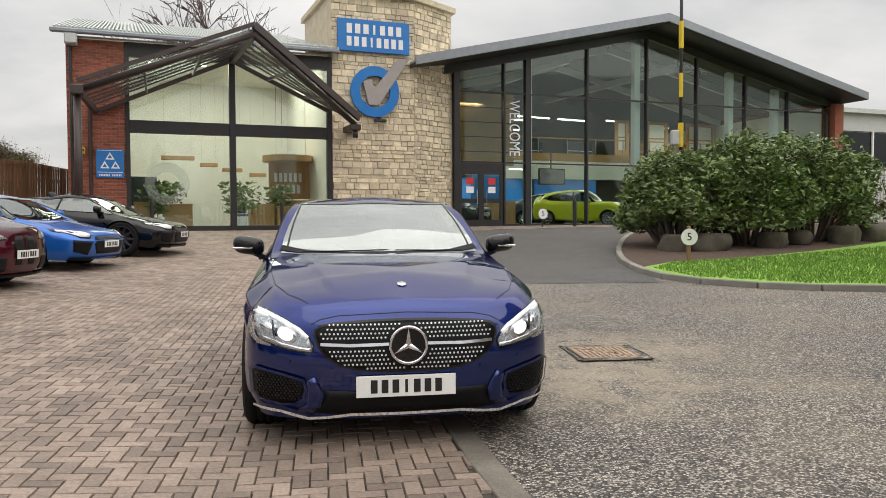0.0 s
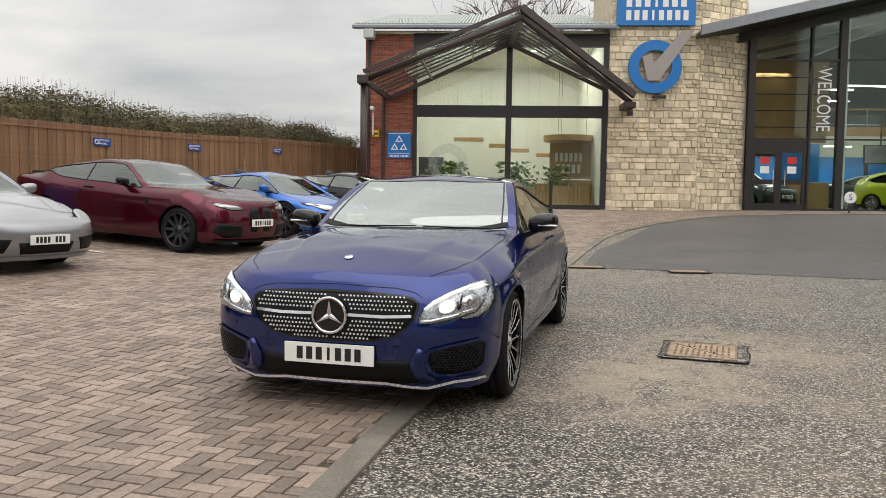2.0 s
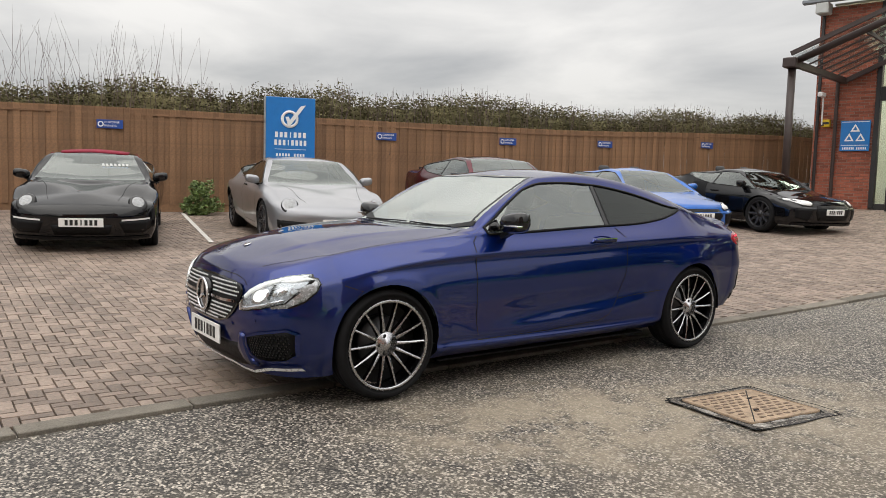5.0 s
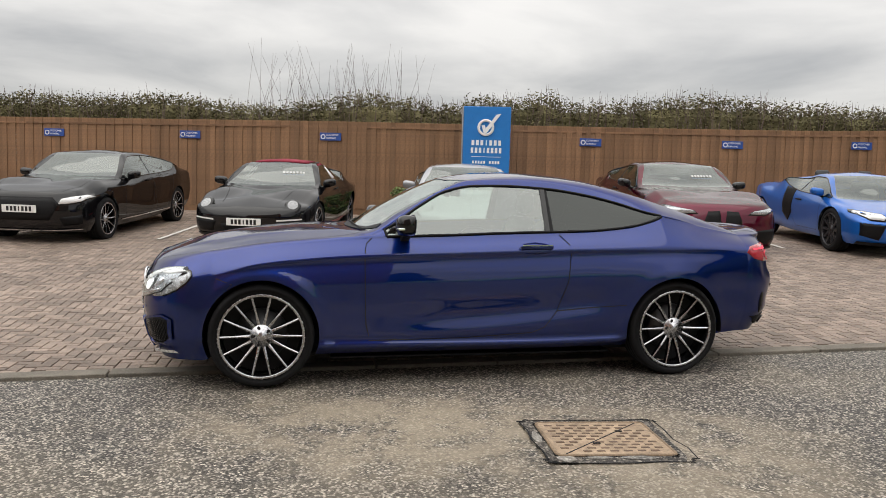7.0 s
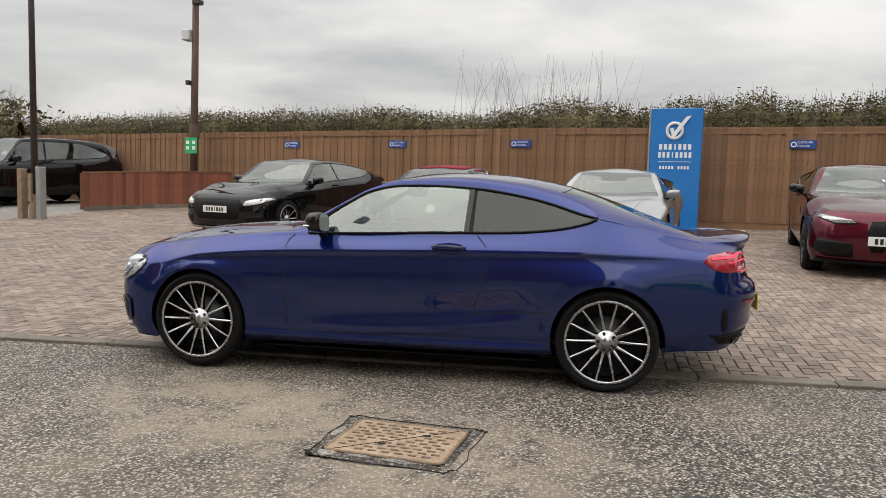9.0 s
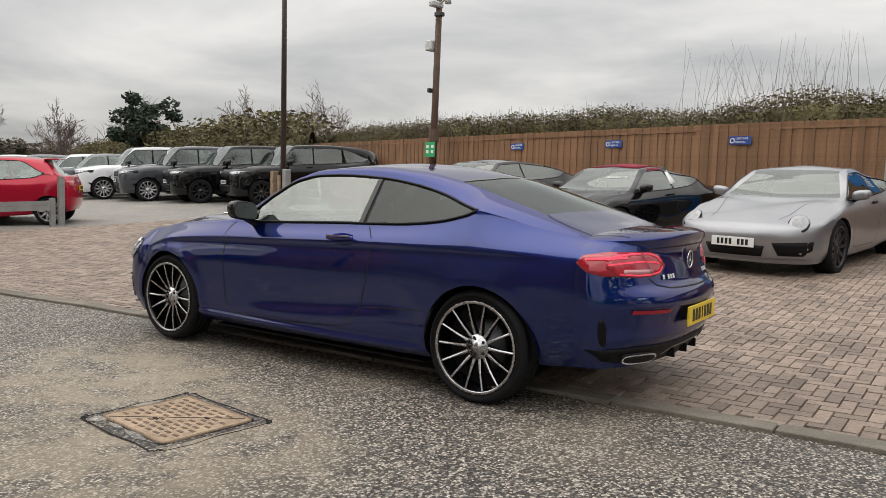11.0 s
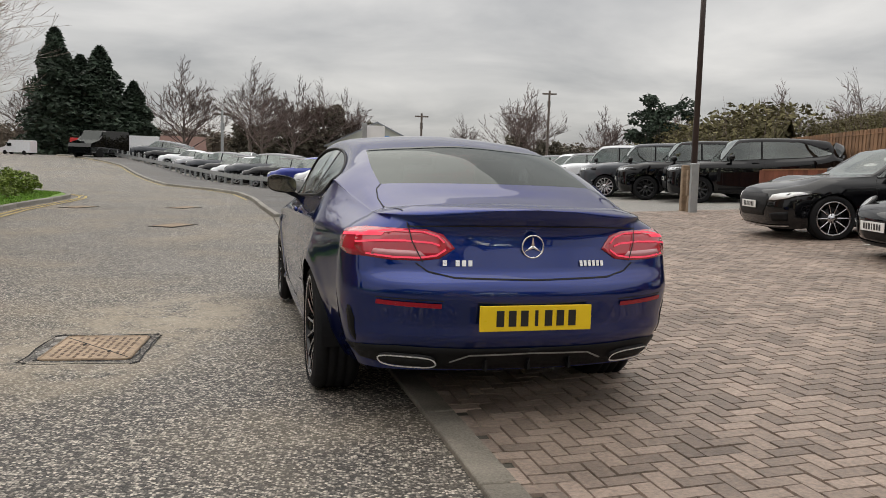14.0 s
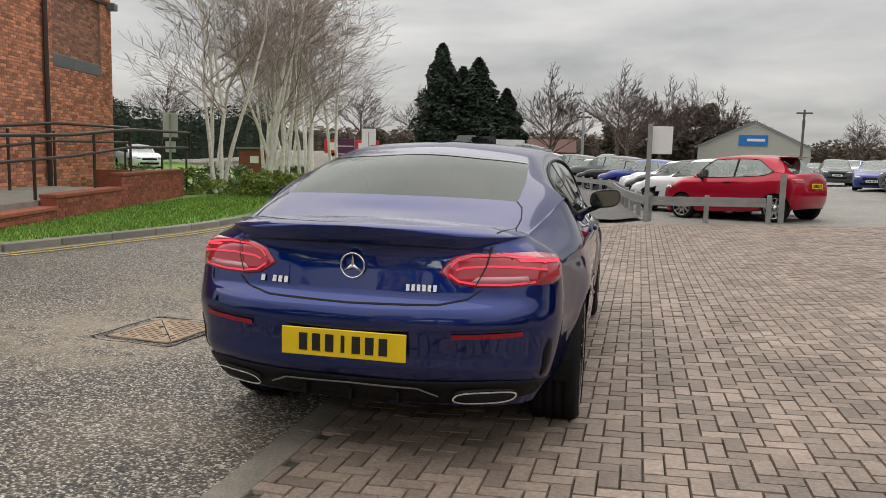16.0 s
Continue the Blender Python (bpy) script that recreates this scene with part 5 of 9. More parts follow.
def ground_sheet():
    axis = lambda lo, a, b, hi, far: [-far, -far / 3, -120, -80] + list(np.arange(lo, a - .01, 1.5)) + list(np.arange(a, b - .01, .5)) + list(np.arange(b, hi + .1, 1.5)) + [80, 120, far / 3, far]
    xs, ys = axis(-59, -14, 8, 60, 1500), axis(-71, -8, 30, 45, 1500)
    V, F = [], []
    for y in ys:
        V += [(x, y, float(Gv(x, y))) for x in xs]
    n = len(xs)
    for j in range(len(ys) - 1):
        F += [(j * n + i, j * n + i + 1, (j + 1) * n + i + 1, (j + 1) * n + i) for i in range(n - 1)]
    return tagged(new("ground", mesh_of("ground", V, F, M_ASPHALT, True)), "worn dark asphalt with pale stone chips", "ground", kind="structure")


def area(name, outline, lift, material, label, category, cell=1.0, kind="structure", parent=None):
    """A thin surface that follows the land inside a plan outline."""
    bm = bmesh.new()
    bm.faces.new([bm.verts.new((x, y, 0)) for x, y in outline])
    us, ws = [p[0] for p in outline], [p[1] for p in outline]
    for lo, hi, ax in ((min(us), max(us), 0), (min(ws), max(ws), 1)):
        k = int((hi - lo) / cell)
        for i in range(1, k + 1):
            co, no = [0, 0, 0], [0, 0, 0]
            co[ax], no[ax] = lo + (hi - lo) * i / (k + 1), 1
            bmesh.ops.bisect_plane(bm, geom=bm.verts[:] + bm.edges[:] + bm.faces[:], plane_co=co, plane_no=no)
    for v in bm.verts:
        v.co.z = G(v.co.x, v.co.y) + lift
    ob = part(name, bm, material, parent, label, True)
    return tagged(ob, label, category, kind=kind)


ground_sheet()
STRIP_PATH = [(1.75, -4.9), (1.12, -1.2), (.77, 1.6), (.28, 3.25), (.1, 4.15), (-.28, 6.2), (-.66, 8.3), (-.88, 9.6), (-1.28, 12.2), (-1.65, 15.0), (-1.9, 17.5), (-1.8, 19.2), (-1.35, 20.8), (-.5, 22.3), (.6, 23.6), (2.2, 24.8), (3.6, 25.4), (5.6, 25.9)]
PAVE = STRIP_PATH + [(6.0, 28.6), (-.5, 26.2), (-2.6, 24.9), (-10.4, 21.7), (-11.75, 19.0), (-11.7, 12), (-11.75, 5), (-12.2, 0.8), (-12.75, -3.0), (-13.1, -6.2), (-8.0, -6.22), (-1.4, -6.1), (.4, -5.15)]
FAR_ROAD = [(-1.0, 12.55), (3.6, 12.85), (3.75, 14.3), (3.85, 16.2), (4.1, 18.1), (4.7, 20.2), (5.6, 22.4), (7.5, 25.0), (5.6, 25.9)] + STRIP_PATH[::-1][1:6] + [(-1.4, 15.0)]
area("road", FAR_ROAD, .006, M_ROAD, "smoother dark tarmac drive up to the showroom", "road", .5)
GRAVEL = [(1.7, -4.97), (.4, -5.2), (-1.4, -6.15), (-8.0, -6.27), (-13.15, -6.25), (-20, -20), (-30, -70), (-30, -95), (10, -95), (20, -52), (12, -37), (6.0, -25), (3.2, -20), (1.5, -13), (.6, -8.5)]
area("car_park", GRAVEL, .012, M_GRAVEL, "pale worn car park surface", "car park", 1.5)

RAIL = [(-2.5, -6.5), (-.06, -6.42), (.5, -8.0), (1.2, -10.5), (1.9, -13.5), (2.6, -16.8), (3.5, -20), (6.3, -25), (12, -37), (21.5, -51.5)]


def along(path, step):
    """Points at even steps along a plan path, with the direction there."""
    out, carry = [], 0.0
    for (a, b), (c, d) in zip(path, path[1:]):
        n = math.hypot(c - a, d - b)
        t = carry
        while t < n:
            out.append((a + (c - a) * t / n, b + (d - b) * t / n, math.atan2(d - b, c - a)))
            t += step
        carry = t - n
    return out

# ---- parked cars ----
def simple_front(car, tree, c, grille, lamps, plate=None, lamp_m=None, intakes=(), word="OPTIMUM"):
    A = c["fo"]
    for o in grille:
        part("grille", patch(tree, "front", A, o, .005, .02, .08), M_PLASTIC, car, "black mesh grille", True)
    for s in (1, -1):
        for o in lamps:
            lp = part("headlamp", patch(tree, "front", A, [(s * a, b) for a, b in o], .005, .018, .06), M_GLOSSBLACK, car, "slim headlamp", True)
            cy, cz = sum(a for a, _ in o) / len(o), sum(b for _, b in o) / len(o)
            part("lamp_lens", patch(tree, "front", A, [(s * (cy + (a - cy) * .86), cz + (b - cz) * .74 + .004) for a, b in o], .010, .01, .06), lamp_m or M_LAMPBOWL, lp, "", True)
        for o in intakes:
            part("air_intake", patch(tree, "front", A, [(s * a, b) for a, b in o], .005, .018, .06), M_PLASTIC, car, "", True)
    if plate:
        number_plate(car, tree, "front", A, 0, plate, .52, .112, M_PLATEW, word, .40)


def seams(car, tree, c, d1, d2, handle=None):
    A = c["fo"]
    bf = c["belt"][0]
    for kind in ("left", "right"):
        part("panel_gap", strip(tree, kind, A, [(d1 + .03, bf - .02), (d1, bf - .12), (d1 + .02, .36), (d1 + .08, .3), (d2 - .2, .3), (d2 - .03, .42), (d2 + .04, bf - .12), (d2, bf)], .006), M_SEAM, car)
        if handle:
            p, _ = lay(tree, kind, A, handle, .015)
            part("door_handle", boxes((-.1, .1, -.01, .01, -.013, .013), bev=.006), c.get("handle_m", M_PLASTIC), car, m=Matrix.Translation(p))


def place(x, y, heading, dz=0.0):
    """Pose of a car by its front axle's middle on the ground and its heading in degrees."""
    b = (x - 2.7 * math.cos(radians(heading)), y - 2.7 * math.sin(radians(heading)))
    pitch = math.degrees(math.atan2(G(*b) - G(x, y), 2.7))
    return pose(x, y, G(x, y) + dz, 0, pitch, heading)


def price_card(car, tree, c, X, y):
    """Pale price figures on the windscreen, as plain bars."""
    p, nor = lay(tree, "top", c["fo"], (X, y), .004)
    word_bars(car, "XXXXXXX", .38, .06, M_CLAD, Matrix.Translation(p) @ (-nor).to_track_quat("Y", "Z").to_matrix().to_4x4(), .002)
    word_bars(car, "XXXXXXX", .36, .035, M_BLUESIGN, Matrix.Translation(p - Vector((0, 0, .075)) + nor * .045) @ (-nor).to_track_quat("Y", "Z").to_matrix().to_4x4(), .002)


A5 = dict(L=4.75, W=.925, H=1.39, fo=.88, wb=2.82, arch=.365, wheel=.345, track=.785, belt=(.93, 1.0), cowl=1.42, head=2.15, peak=2.55, rr=3.1, zrr=1.345, deck=4.2, zdeck=1.04, tip=3.85, znose=.80, zcowl=.97, drop=.085, fall=.045, split=(2.62, 2.66))
N911 = dict(L=4.5, W=.925, H=1.30, fo=.98, wb=2.45, arch=.36, wheel=.345, track=.775, belt=(.88, .93), cowl=1.30, head=1.98, peak=2.3, rr=2.75, zrr=1.235, deck=3.95, zdeck=.90, tip=3.2, znose=.66, zcowl=.90, hood1=.5, hood2=.78, hip=.03, drop=.09, fall=.07, split=(2.45, 2.49), square=2.4, square_rear=2.3, wroof=.58,
            nose=[(.19, .10), (.33, .03), (.5, .0), (.58, .03), (.62, .07), (.635, .09), (.65, .11), (.66, .13)], tail=[(.3, .1), (.42, .03), (.6, .0), (.72, .03), (.79, .07), (.83, .10), (.86, .12), (.88, .13)])
M4 = dict(L=4.79, W=.94, H=1.40, fo=.86, wb=2.86, arch=.37, wheel=.35, track=.79, belt=(.95, 1.03), cowl=1.55, head=2.28, peak=2.65, rr=3.15, zrr=1.345, deck=4.15, zdeck=1.08, tip=3.75, znose=.84, zcowl=1.0, drop=.09, fall=.05, split=(2.85, 2.89), hip=.01)
R8 = dict(L=4.43, W=.97, H=1.24, fo=.98, wb=2.65, arch=.365, wheel=.35, track=.82, belt=(.83, .96), cowl=1.05, head=1.85, peak=2.15, rr=2.55, zrr=1.2, deck=3.75, zdeck=1.0, tip=3.0, znose=.66, zcowl=.82, hood1=.6, hood2=.8, drop=.09, fall=.05, split=(2.25, 2.29), hip=.02, wroof=.56)
SUV = dict(L=4.95, W=1.0, H=1.85, fo=.88, wb=2.95, arch=.425, wheel=.385, track=.83, belt=(1.18, 1.27), cowl=1.35, head=2.02, peak=2.6, rr=4.35, zrr=1.74, deck=4.62, zdeck=1.28, tip=4.45, znose=1.08, zcowl=1.19, drop=.13, fall=.03, split=(2.55, 2.6), gc=.27, wroof=.72, xr=.3, hood1=.7, hood2=.9, square=4.0, square_rear=4.0,
           tail=[(.4, .1), (.52, .04), (.75, .0), (1.05, .02), (1.25, .03), (1.5, .08), (1.62, .14), (1.70, .2)])
HATCH = dict(L=4.05, W=.87, H=1.47, fo=.8, wb=2.5, arch=.335, wheel=.31, track=.74, belt=(.95, 1.02), cowl=1.2, head=1.9, peak=2.3, rr=3.4, zrr=1.38, deck=3.8, zdeck=1.02, tip=3.5, znose=.78, zcowl=.98, drop=.1, fall=.04, split=(2.25, 2.3), xr=.3, wroof=.58, tail=[(.3, .1), (.42, .03), (.6, .0), (.85, .03), (.98, .06), (1.1, .1), (1.2, .14), (1.28, .18)])
FIAT = dict(L=3.57, W=.82, H=1.5, fo=.72, wb=2.3, arch=.33, wheel=.305, track=.70, belt=(.97, 1.0), cowl=.88, head=1.52, peak=1.95, rr=2.9, zrr=1.44, deck=3.26, zdeck=1.06, tip=2.96, znose=.84, zcowl=1.0, drop=.1, fall=.02, split=(2.0, 2.05), xr=.27, xf=.4, hood1=.6, square=2.4, square_rear=2.8, wroof=.56, tail=[(.3, .1), (.42, .03), (.6, .0), (.85, .03), (.96, .05), (1.03, .07), (1.06, .09), (1.08, .1)])
SALOON = dict(L=4.6, W=.9, H=1.44, fo=.85, wb=2.75, arch=.345, wheel=.32, track=.76, belt=(.93, 1.0), cowl=1.4, head=2.1, peak=2.5, rr=3.2, zrr=1.36, deck=4.0, zdeck=1.06, tip=3.75, znose=.76, zcowl=.98, split=(2.55, 2.6))
MIDSUV = dict(L=4.5, W=.91, H=1.62, fo=.86, wb=2.65, arch=.375, wheel=.345, track=.77, belt=(1.06, 1.13), cowl=1.3, head=2.0, peak=2.5, rr=3.85, zrr=1.52, deck=4.2, zdeck=1.14, tip=3.98, znose=.94, zcowl=1.08, drop=.11, split=(2.4, 2.45), gc=.22, xr=.3, wroof=.62, tail=[(.33, .1), (.45, .03), (.65, .0), (.95, .03), (1.1, .06), (1.25, .1), (1.36, .14), (1.45, .18)])

ROW = "cars parked along the fence"
# black five-door coupe
car, tr = car_base("black_saloon_coupe", A5, place(-7.12, .16, -4.5), "glossy black four-door coupe parked nose out by the fence", M_BLACK, W_SILVER, ROW)
simple_front(car, tr, A5, [[(-.46, .72), (.46, .72), (.56, .62), (.42, .38), (-.42, .38), (-.56, .62)]], [[(.52, .60), (.56, .70), (.70, .735), (.84, .758), (.89, .72), (.82, .64), (.64, .60)]], .55, M_WHITE, [[(.56, .42), (.83, .46), (.82, .32), (.6, .30)]])
seams(car, tr, A5, 1.5, 2.62, (2.45, .88))
for kind in ("left", "right"):
    part("sill_trim", strip(tr, kind, A5["fo"], [(1.35, .29), (2.3, .30), (3.3, .32)], .016, .008), M_CHROME, car)
    part("panel_gap", strip(tr, kind, A5["fo"], [(2.66, .98), (2.70, .6), (2.76, .34), (3.2, .36), (3.42, .62), (3.52, .95)], .006), M_SEAM, car)
    part("shoulder_line", strip(tr, kind, A5["fo"], [(1.0, .80), (2.2, .84), (3.8, .88)], .010, .004), M_BLACK, car)
for sy in (1, -1):
    part("bonnet_gap", strip(tr, "top", A5["fo"], [(.2, sy * .55), (.6, sy * .66), (1.1, sy * .70), (1.42, sy * .68)], .006), M_SEAM, car)
part("splitter", strip(tr, "front", A5["fo"], [(-.8, .25), (-.5, .235), (0, .232), (.5, .235), (.8, .25)], .014, .02), M_CHROME, car)
for s in (1, -1):
    wing_mirror(car, A5["fo"] - 1.78, .83, 1.0, s, M_BLACK)
# black open-topped sports car with dark red roof
c = dict(N911)
car, tr = car_base("black_targa", c, place(-7.07, 3.51, -6), "black sports car with dark red soft roof panel by the fence", M_BLACK, W_SILVER, ROW)


def sports_front(car, tr, c, bar, word):
    A = c["fo"]
    for s in (1, -1):
        p, nor = lay(tr, "front", A, (s * .66, .66), .004)
        q = (nor + Vector((.6, 0, 0))).normalized().to_track_quat("Z", "Y").to_matrix().to_4x4()
        holder = car
        for nm, r0, m_, up in (("headlamp", .122, M_SEAM, -.004), ("lamp_ring", .117, c.get("ring", M_GLOSSBLACK), .0), ("lamp_lens", .104, M_CLEARLAMP, .006)):
            bm = bmesh.new()
            bmesh.ops.create_uvsphere(bm, u_segments=24, v_segments=12, radius=r0, matrix=Matrix.Translation(p + nor * up - nor * .002) @ q @ Matrix.Diagonal((1, 1.16, .30, 1)))
            ob = part(nm, bm, m_, holder, "round headlamp" if holder is car else "", True)
            holder = ob if holder is car else holder
    for o in ([(-.36, .40), (.36, .40), (.32, .27), (-.32, .27)],):
        part("lower_intake", patch(tr, "front", A, o, .005, .02, .08), M_PLASTIC, car, "", True)
    for s in (1, -1):
        part("air_intake", patch(tr, "front", A, [(s * .44, .44), (s * .83, .46), (s * .82, .36), (s * .74, .29), (s * .50, .29)], .005, .02, .08), M_PLASTIC, car, "black side intake", True)
        part("lamp_bar", strip(tr, "front", A, [(s * .47, .46), (s * .8, .475)], .022, .012), bar, car)
    part("lip", strip(tr, "front", A, [(-.8, .235), (0, .225), (.8, .235)], .03, .012), c.get("lip_m", M_PLASTIC), car)
    number_plate(car, tr, "front", A, 0, .435, .52, .112, M_PLATEW, word, .40)
    part("bonnet_gap", strip(tr, "top", A, [(.3, -.42), (.8, -.50), (1.2, -.62)], .006), M_SEAM, car)
    part("bonnet_gap", strip(tr, "top", A, [(.3, .42), (.8, .50), (1.2, .62)], .006), M_SEAM, car)


sports_front(car, tr, c, M_WHITE, "OPTIMUM")
part("roof_panel", patch(tr, "top", c["fo"], [(1.98, -.46), (2.6, -.47), (2.6, .47), (1.98, .46)], .012, .02, .12), M_FABRIC, car, "dark red fabric roof", True)
for kind in ("left", "right"):
    part("roll_hoop", patch(tr, kind, c["fo"], [(2.44, .98), (2.5, 1.18), (2.58, 1.2), (2.62, .99)], .008, .02, .1), M_WHITE, car, "pale metal roll hoop", True)
    part("roof_edge", patch(tr, kind, c["fo"], [(2.05, 1.2), (2.5, 1.215), (2.5, 1.245), (2.05, 1.24)], .008, .02, .1), M_FABRIC, car, "", True)
    part("red_sill", strip(tr, kind, c["fo"], [(1.5, .27), (2.9, .27)], .06, .006), M_RED, car)
seams(car, tr, c, 1.42, 2.45, (2.3, .82))
for s in (1, -1):
    wing_mirror(car, c["fo"] - 1.6, .82, .95, s, M_BLACK)
price_card(car, tr, c, 1.66, .3)
# silver sports car
c = dict(N911, ring=M_SILVER, lip_m=M_SILVER)
car, tr = car_base("silver_sports_car", c, place(-6.75, 6.72, 0), "silver rear-engined sports coupe parked nose out by the fence", M_SILVER, W_TEN, ROW)
sports_front(car, tr, c, M_SILVER, "XXXX XXX")
seams(car, tr, c, 1.42, 2.45, (2.3, .82))
for s in (1, -1):
    wing_mirror(car, c["fo"] - 1.6, .82, .95, s, M_SILVER)
# maroon coupe
car, tr = car_base("maroon_coupe", M4, place(-6.42, 10.32, 0), "dark metallic maroon sports coupe parked nose out", M_MAROON, W_TEN, ROW)
simple_front(car, tr, M4, [[(.05, .74), (.22, .73), (.27, .60), (.22, .36), (.08, .36), (.03, .55)], [(-.05, .74), (-.22, .73), (-.27, .60), (-.22, .36), (-.08, .36), (-.03, .55)]], [[(.36, .69), (.42, .74), (.78, .80), (.84, .76), (.62, .68)]], .50, M_LAMPBOWL, [[(.42, .46), (.8, .5), (.84, .36), (.7, .28), (.4, .28)]])
seams(car, tr, M4, 1.62, 2.95, (2.75, .9))
part("side_vent", patch(tr, "right", M4["fo"], [(1.42, .70), (1.46, .80), (1.52, .80), (1.5, .70)], .004, .01), M_PLASTIC, car)
part("lip", strip(tr, "front", M4["fo"], [(-.8, .235), (0, .22), (.8, .235)], .04, .02), M_PLASTIC, car)
part("boot_spoiler", patch(tr, "top", M4["fo"], [(4.45, -.6), (4.6, -.5), (4.62, 0), (4.6, .5), (4.45, .6), (4.5, 0)], .03, .03), M_PLASTIC, car, "", True)
for s in (1, -1):
    wing_mirror(car, M4["fo"] - 1.95, .86, 1.03, s, M_GLOSSBLACK)
price_card(car, tr, M4, 1.88, .3)
# mid-engined pair, blue and black
for nm, x, y, hd, pm, lab in (("blue_sports_car", -6.72, 13.42, -2, M_BRIGHTBLUE, "bright blue mid-engined sports car parked nose out"), ("black_sports_car", -6.5, 16.45, 3, M_BLACK, "black mid-engined sports car parked beside the brick building")):
    car, tr = car_base(nm, R8, place(x, y, hd), lab, pm, W_TEN, ROW)
    simple_front(car, tr, R8, [[(-.42, .58), (.42, .58), (.50, .46), (.42, .30), (-.42, .30), (-.50, .46)]], [[(.50, .60), (.56, .66), (.84, .70), (.87, .66), (.74, .56), (.56, .55)]], .46, M_WHITE, [[(.56, .50), (.86, .53), (.85, .34), (.62, .28)]])
    seams(car, tr, R8, 1.35, 2.35, (2.15, .75))
    for kind in ("left", "right"):
        part("side_blade", patch(tr, kind, R8["fo"], [(2.42, .92), (2.78, .95), (2.72, .5), (2.5, .36), (2.38, .5)], .006, .02), M_PLASTIC, car, "black side intake panel", True)
    part("front_lip", strip(tr, "front", R8["fo"], [(-.85, .23), (0, .215), (.85, .23)], .05, .02), M_PLASTIC, car)
    for s in (1, -1):
        wing_mirror(car, R8["fo"] - 1.45, .86, .92, s, pm)

# tall off-roaders in a row on the car park
SUVROW = "off-roaders on the car park"


def off_roader(pm, label, m, W=W_SUV):
    car, tr = car_base("off_roader", SUV, m, label, pm, W, SUVROW)
    simple_front(car, tr, SUV, [[(-.45, 1.02), (.45, 1.02), (.43, .84), (-.43, .84)], [(-.6, .62), (.6, .62), (.5, .42), (-.5, .42)]], [[(.50, .92), (.52, 1.03), (.92, 1.04), (.94, .95), (.72, .90)]], .70, M_LAMPBOWL)
    seams(car, tr, SUV, 1.5, 2.6, (2.4, 1.12))
    for kind in ("left", "right"):
        part("side_vent", patch(tr, kind, SUV["fo"], [(1.36, .62), (1.40, 1.0), (1.47, 1.0), (1.45, .62)], .005, .01), M_PLASTIC, car)
        part("sill_trim", strip(tr, kind, SUV["fo"], [(1.4, .40), (3.4, .40)], .06, .006), M_PLASTIC, car)
    for s in (1, -1):
        wing_mirror(car, SUV["fo"] - 1.75, .93, 1.28, s, M_GLOSSBLACK, 1.25)
    return car


suv_black = off_roader(M_BLACK, "black off-roader with black wheels on the car park", place(-9.7, -10.4, -15))
copy_thing(suv_black, place(-9.0, -12.8, -15))
off_roader(M_GREYCAR, "dark grey off-roader with silver wheels in the row", place(-8.4, -15.2, -15), W_SUVSILVER)
suv_white = off_roader(M_WHITECAR, "white off-roader with dark glass in the row", place(-7.9, -17.6, -15), W_SUVSILVER)


def plain_car(name, c, m, label, pm, W, group, lite=False):
    if lite:
        c, W = dict(c, step=.12, capn=6, subs=(1, 1, 2, 2, 2, 2, 1, 3)), W_FAR
    car, tr = car_base(name, c, m, label, pm, W, group, lite=lite)
    zn = c["znose"]
    simple_front(car, tr, c, [[(-.4, zn - .1), (.4, zn - .1), (.42, zn - .22), (-.42, zn - .22)], [(-.55, zn - .34), (.55, zn - .34), (.5, zn - .46), (-.5, zn - .46)]], [[(.46, zn - .14), (.5, zn - .05), (.74, zn - .03), (.78, zn - .1), (.6, zn - .17)]], zn - .28)
    for s in (1, -1):
        part("tail_lamp", patch(tr, "rear", c["fo"], [(s * .45, zn - .02), (s * .72, zn), (s * .74, zn + .1), (s * .5, zn + .1)], .006, .02), M_TAIL, car, "red tail lamp", True)
        if not lite:
            wing_mirror(car, c["fo"] - c["cowl"] - .35, c["W"] * .9, c["belt"][0] + .05, s, pm, .9)
    if not lite:
        seams(car, tr, c, c["cowl"] + .1, c["cowl"] + 1.2, (c["cowl"] + 1.0, c["belt"][0] - .1))
    return car


# red city hatchback behind the barrier
red = plain_car("red_hatchback", FIAT, place(-.95, -8.75, -28), "bright red small hatchback behind the metal barrier", M_RED, W_SMALL, "")
tr_red = car_body(FIAT)[1]
number_plate(red, tr_red, "rear", FIAT["fo"], 0, .78, .5, .11, M_PLATEY, "XXXXXXX", .38)
part("roof_spoiler", boxes((FIAT["fo"] - 3.22, FIAT["fo"] - 2.92, -.48, .48, 1.40, 1.43), bev=.01), M_RED, red)

FARCARS = "cars on the far car park"


def slot(k, turn=0.0):
    """Pose of the k-th place in the row that stands aslant along the barrier."""
    x, y, a = along(RAIL[1:], .05)[52 + 59 * k]
    h = math.degrees(a) + 47
    return place(x - 1.6 * math.cos(radians(h)), y - 1.6 * math.sin(radians(h)), h + turn)


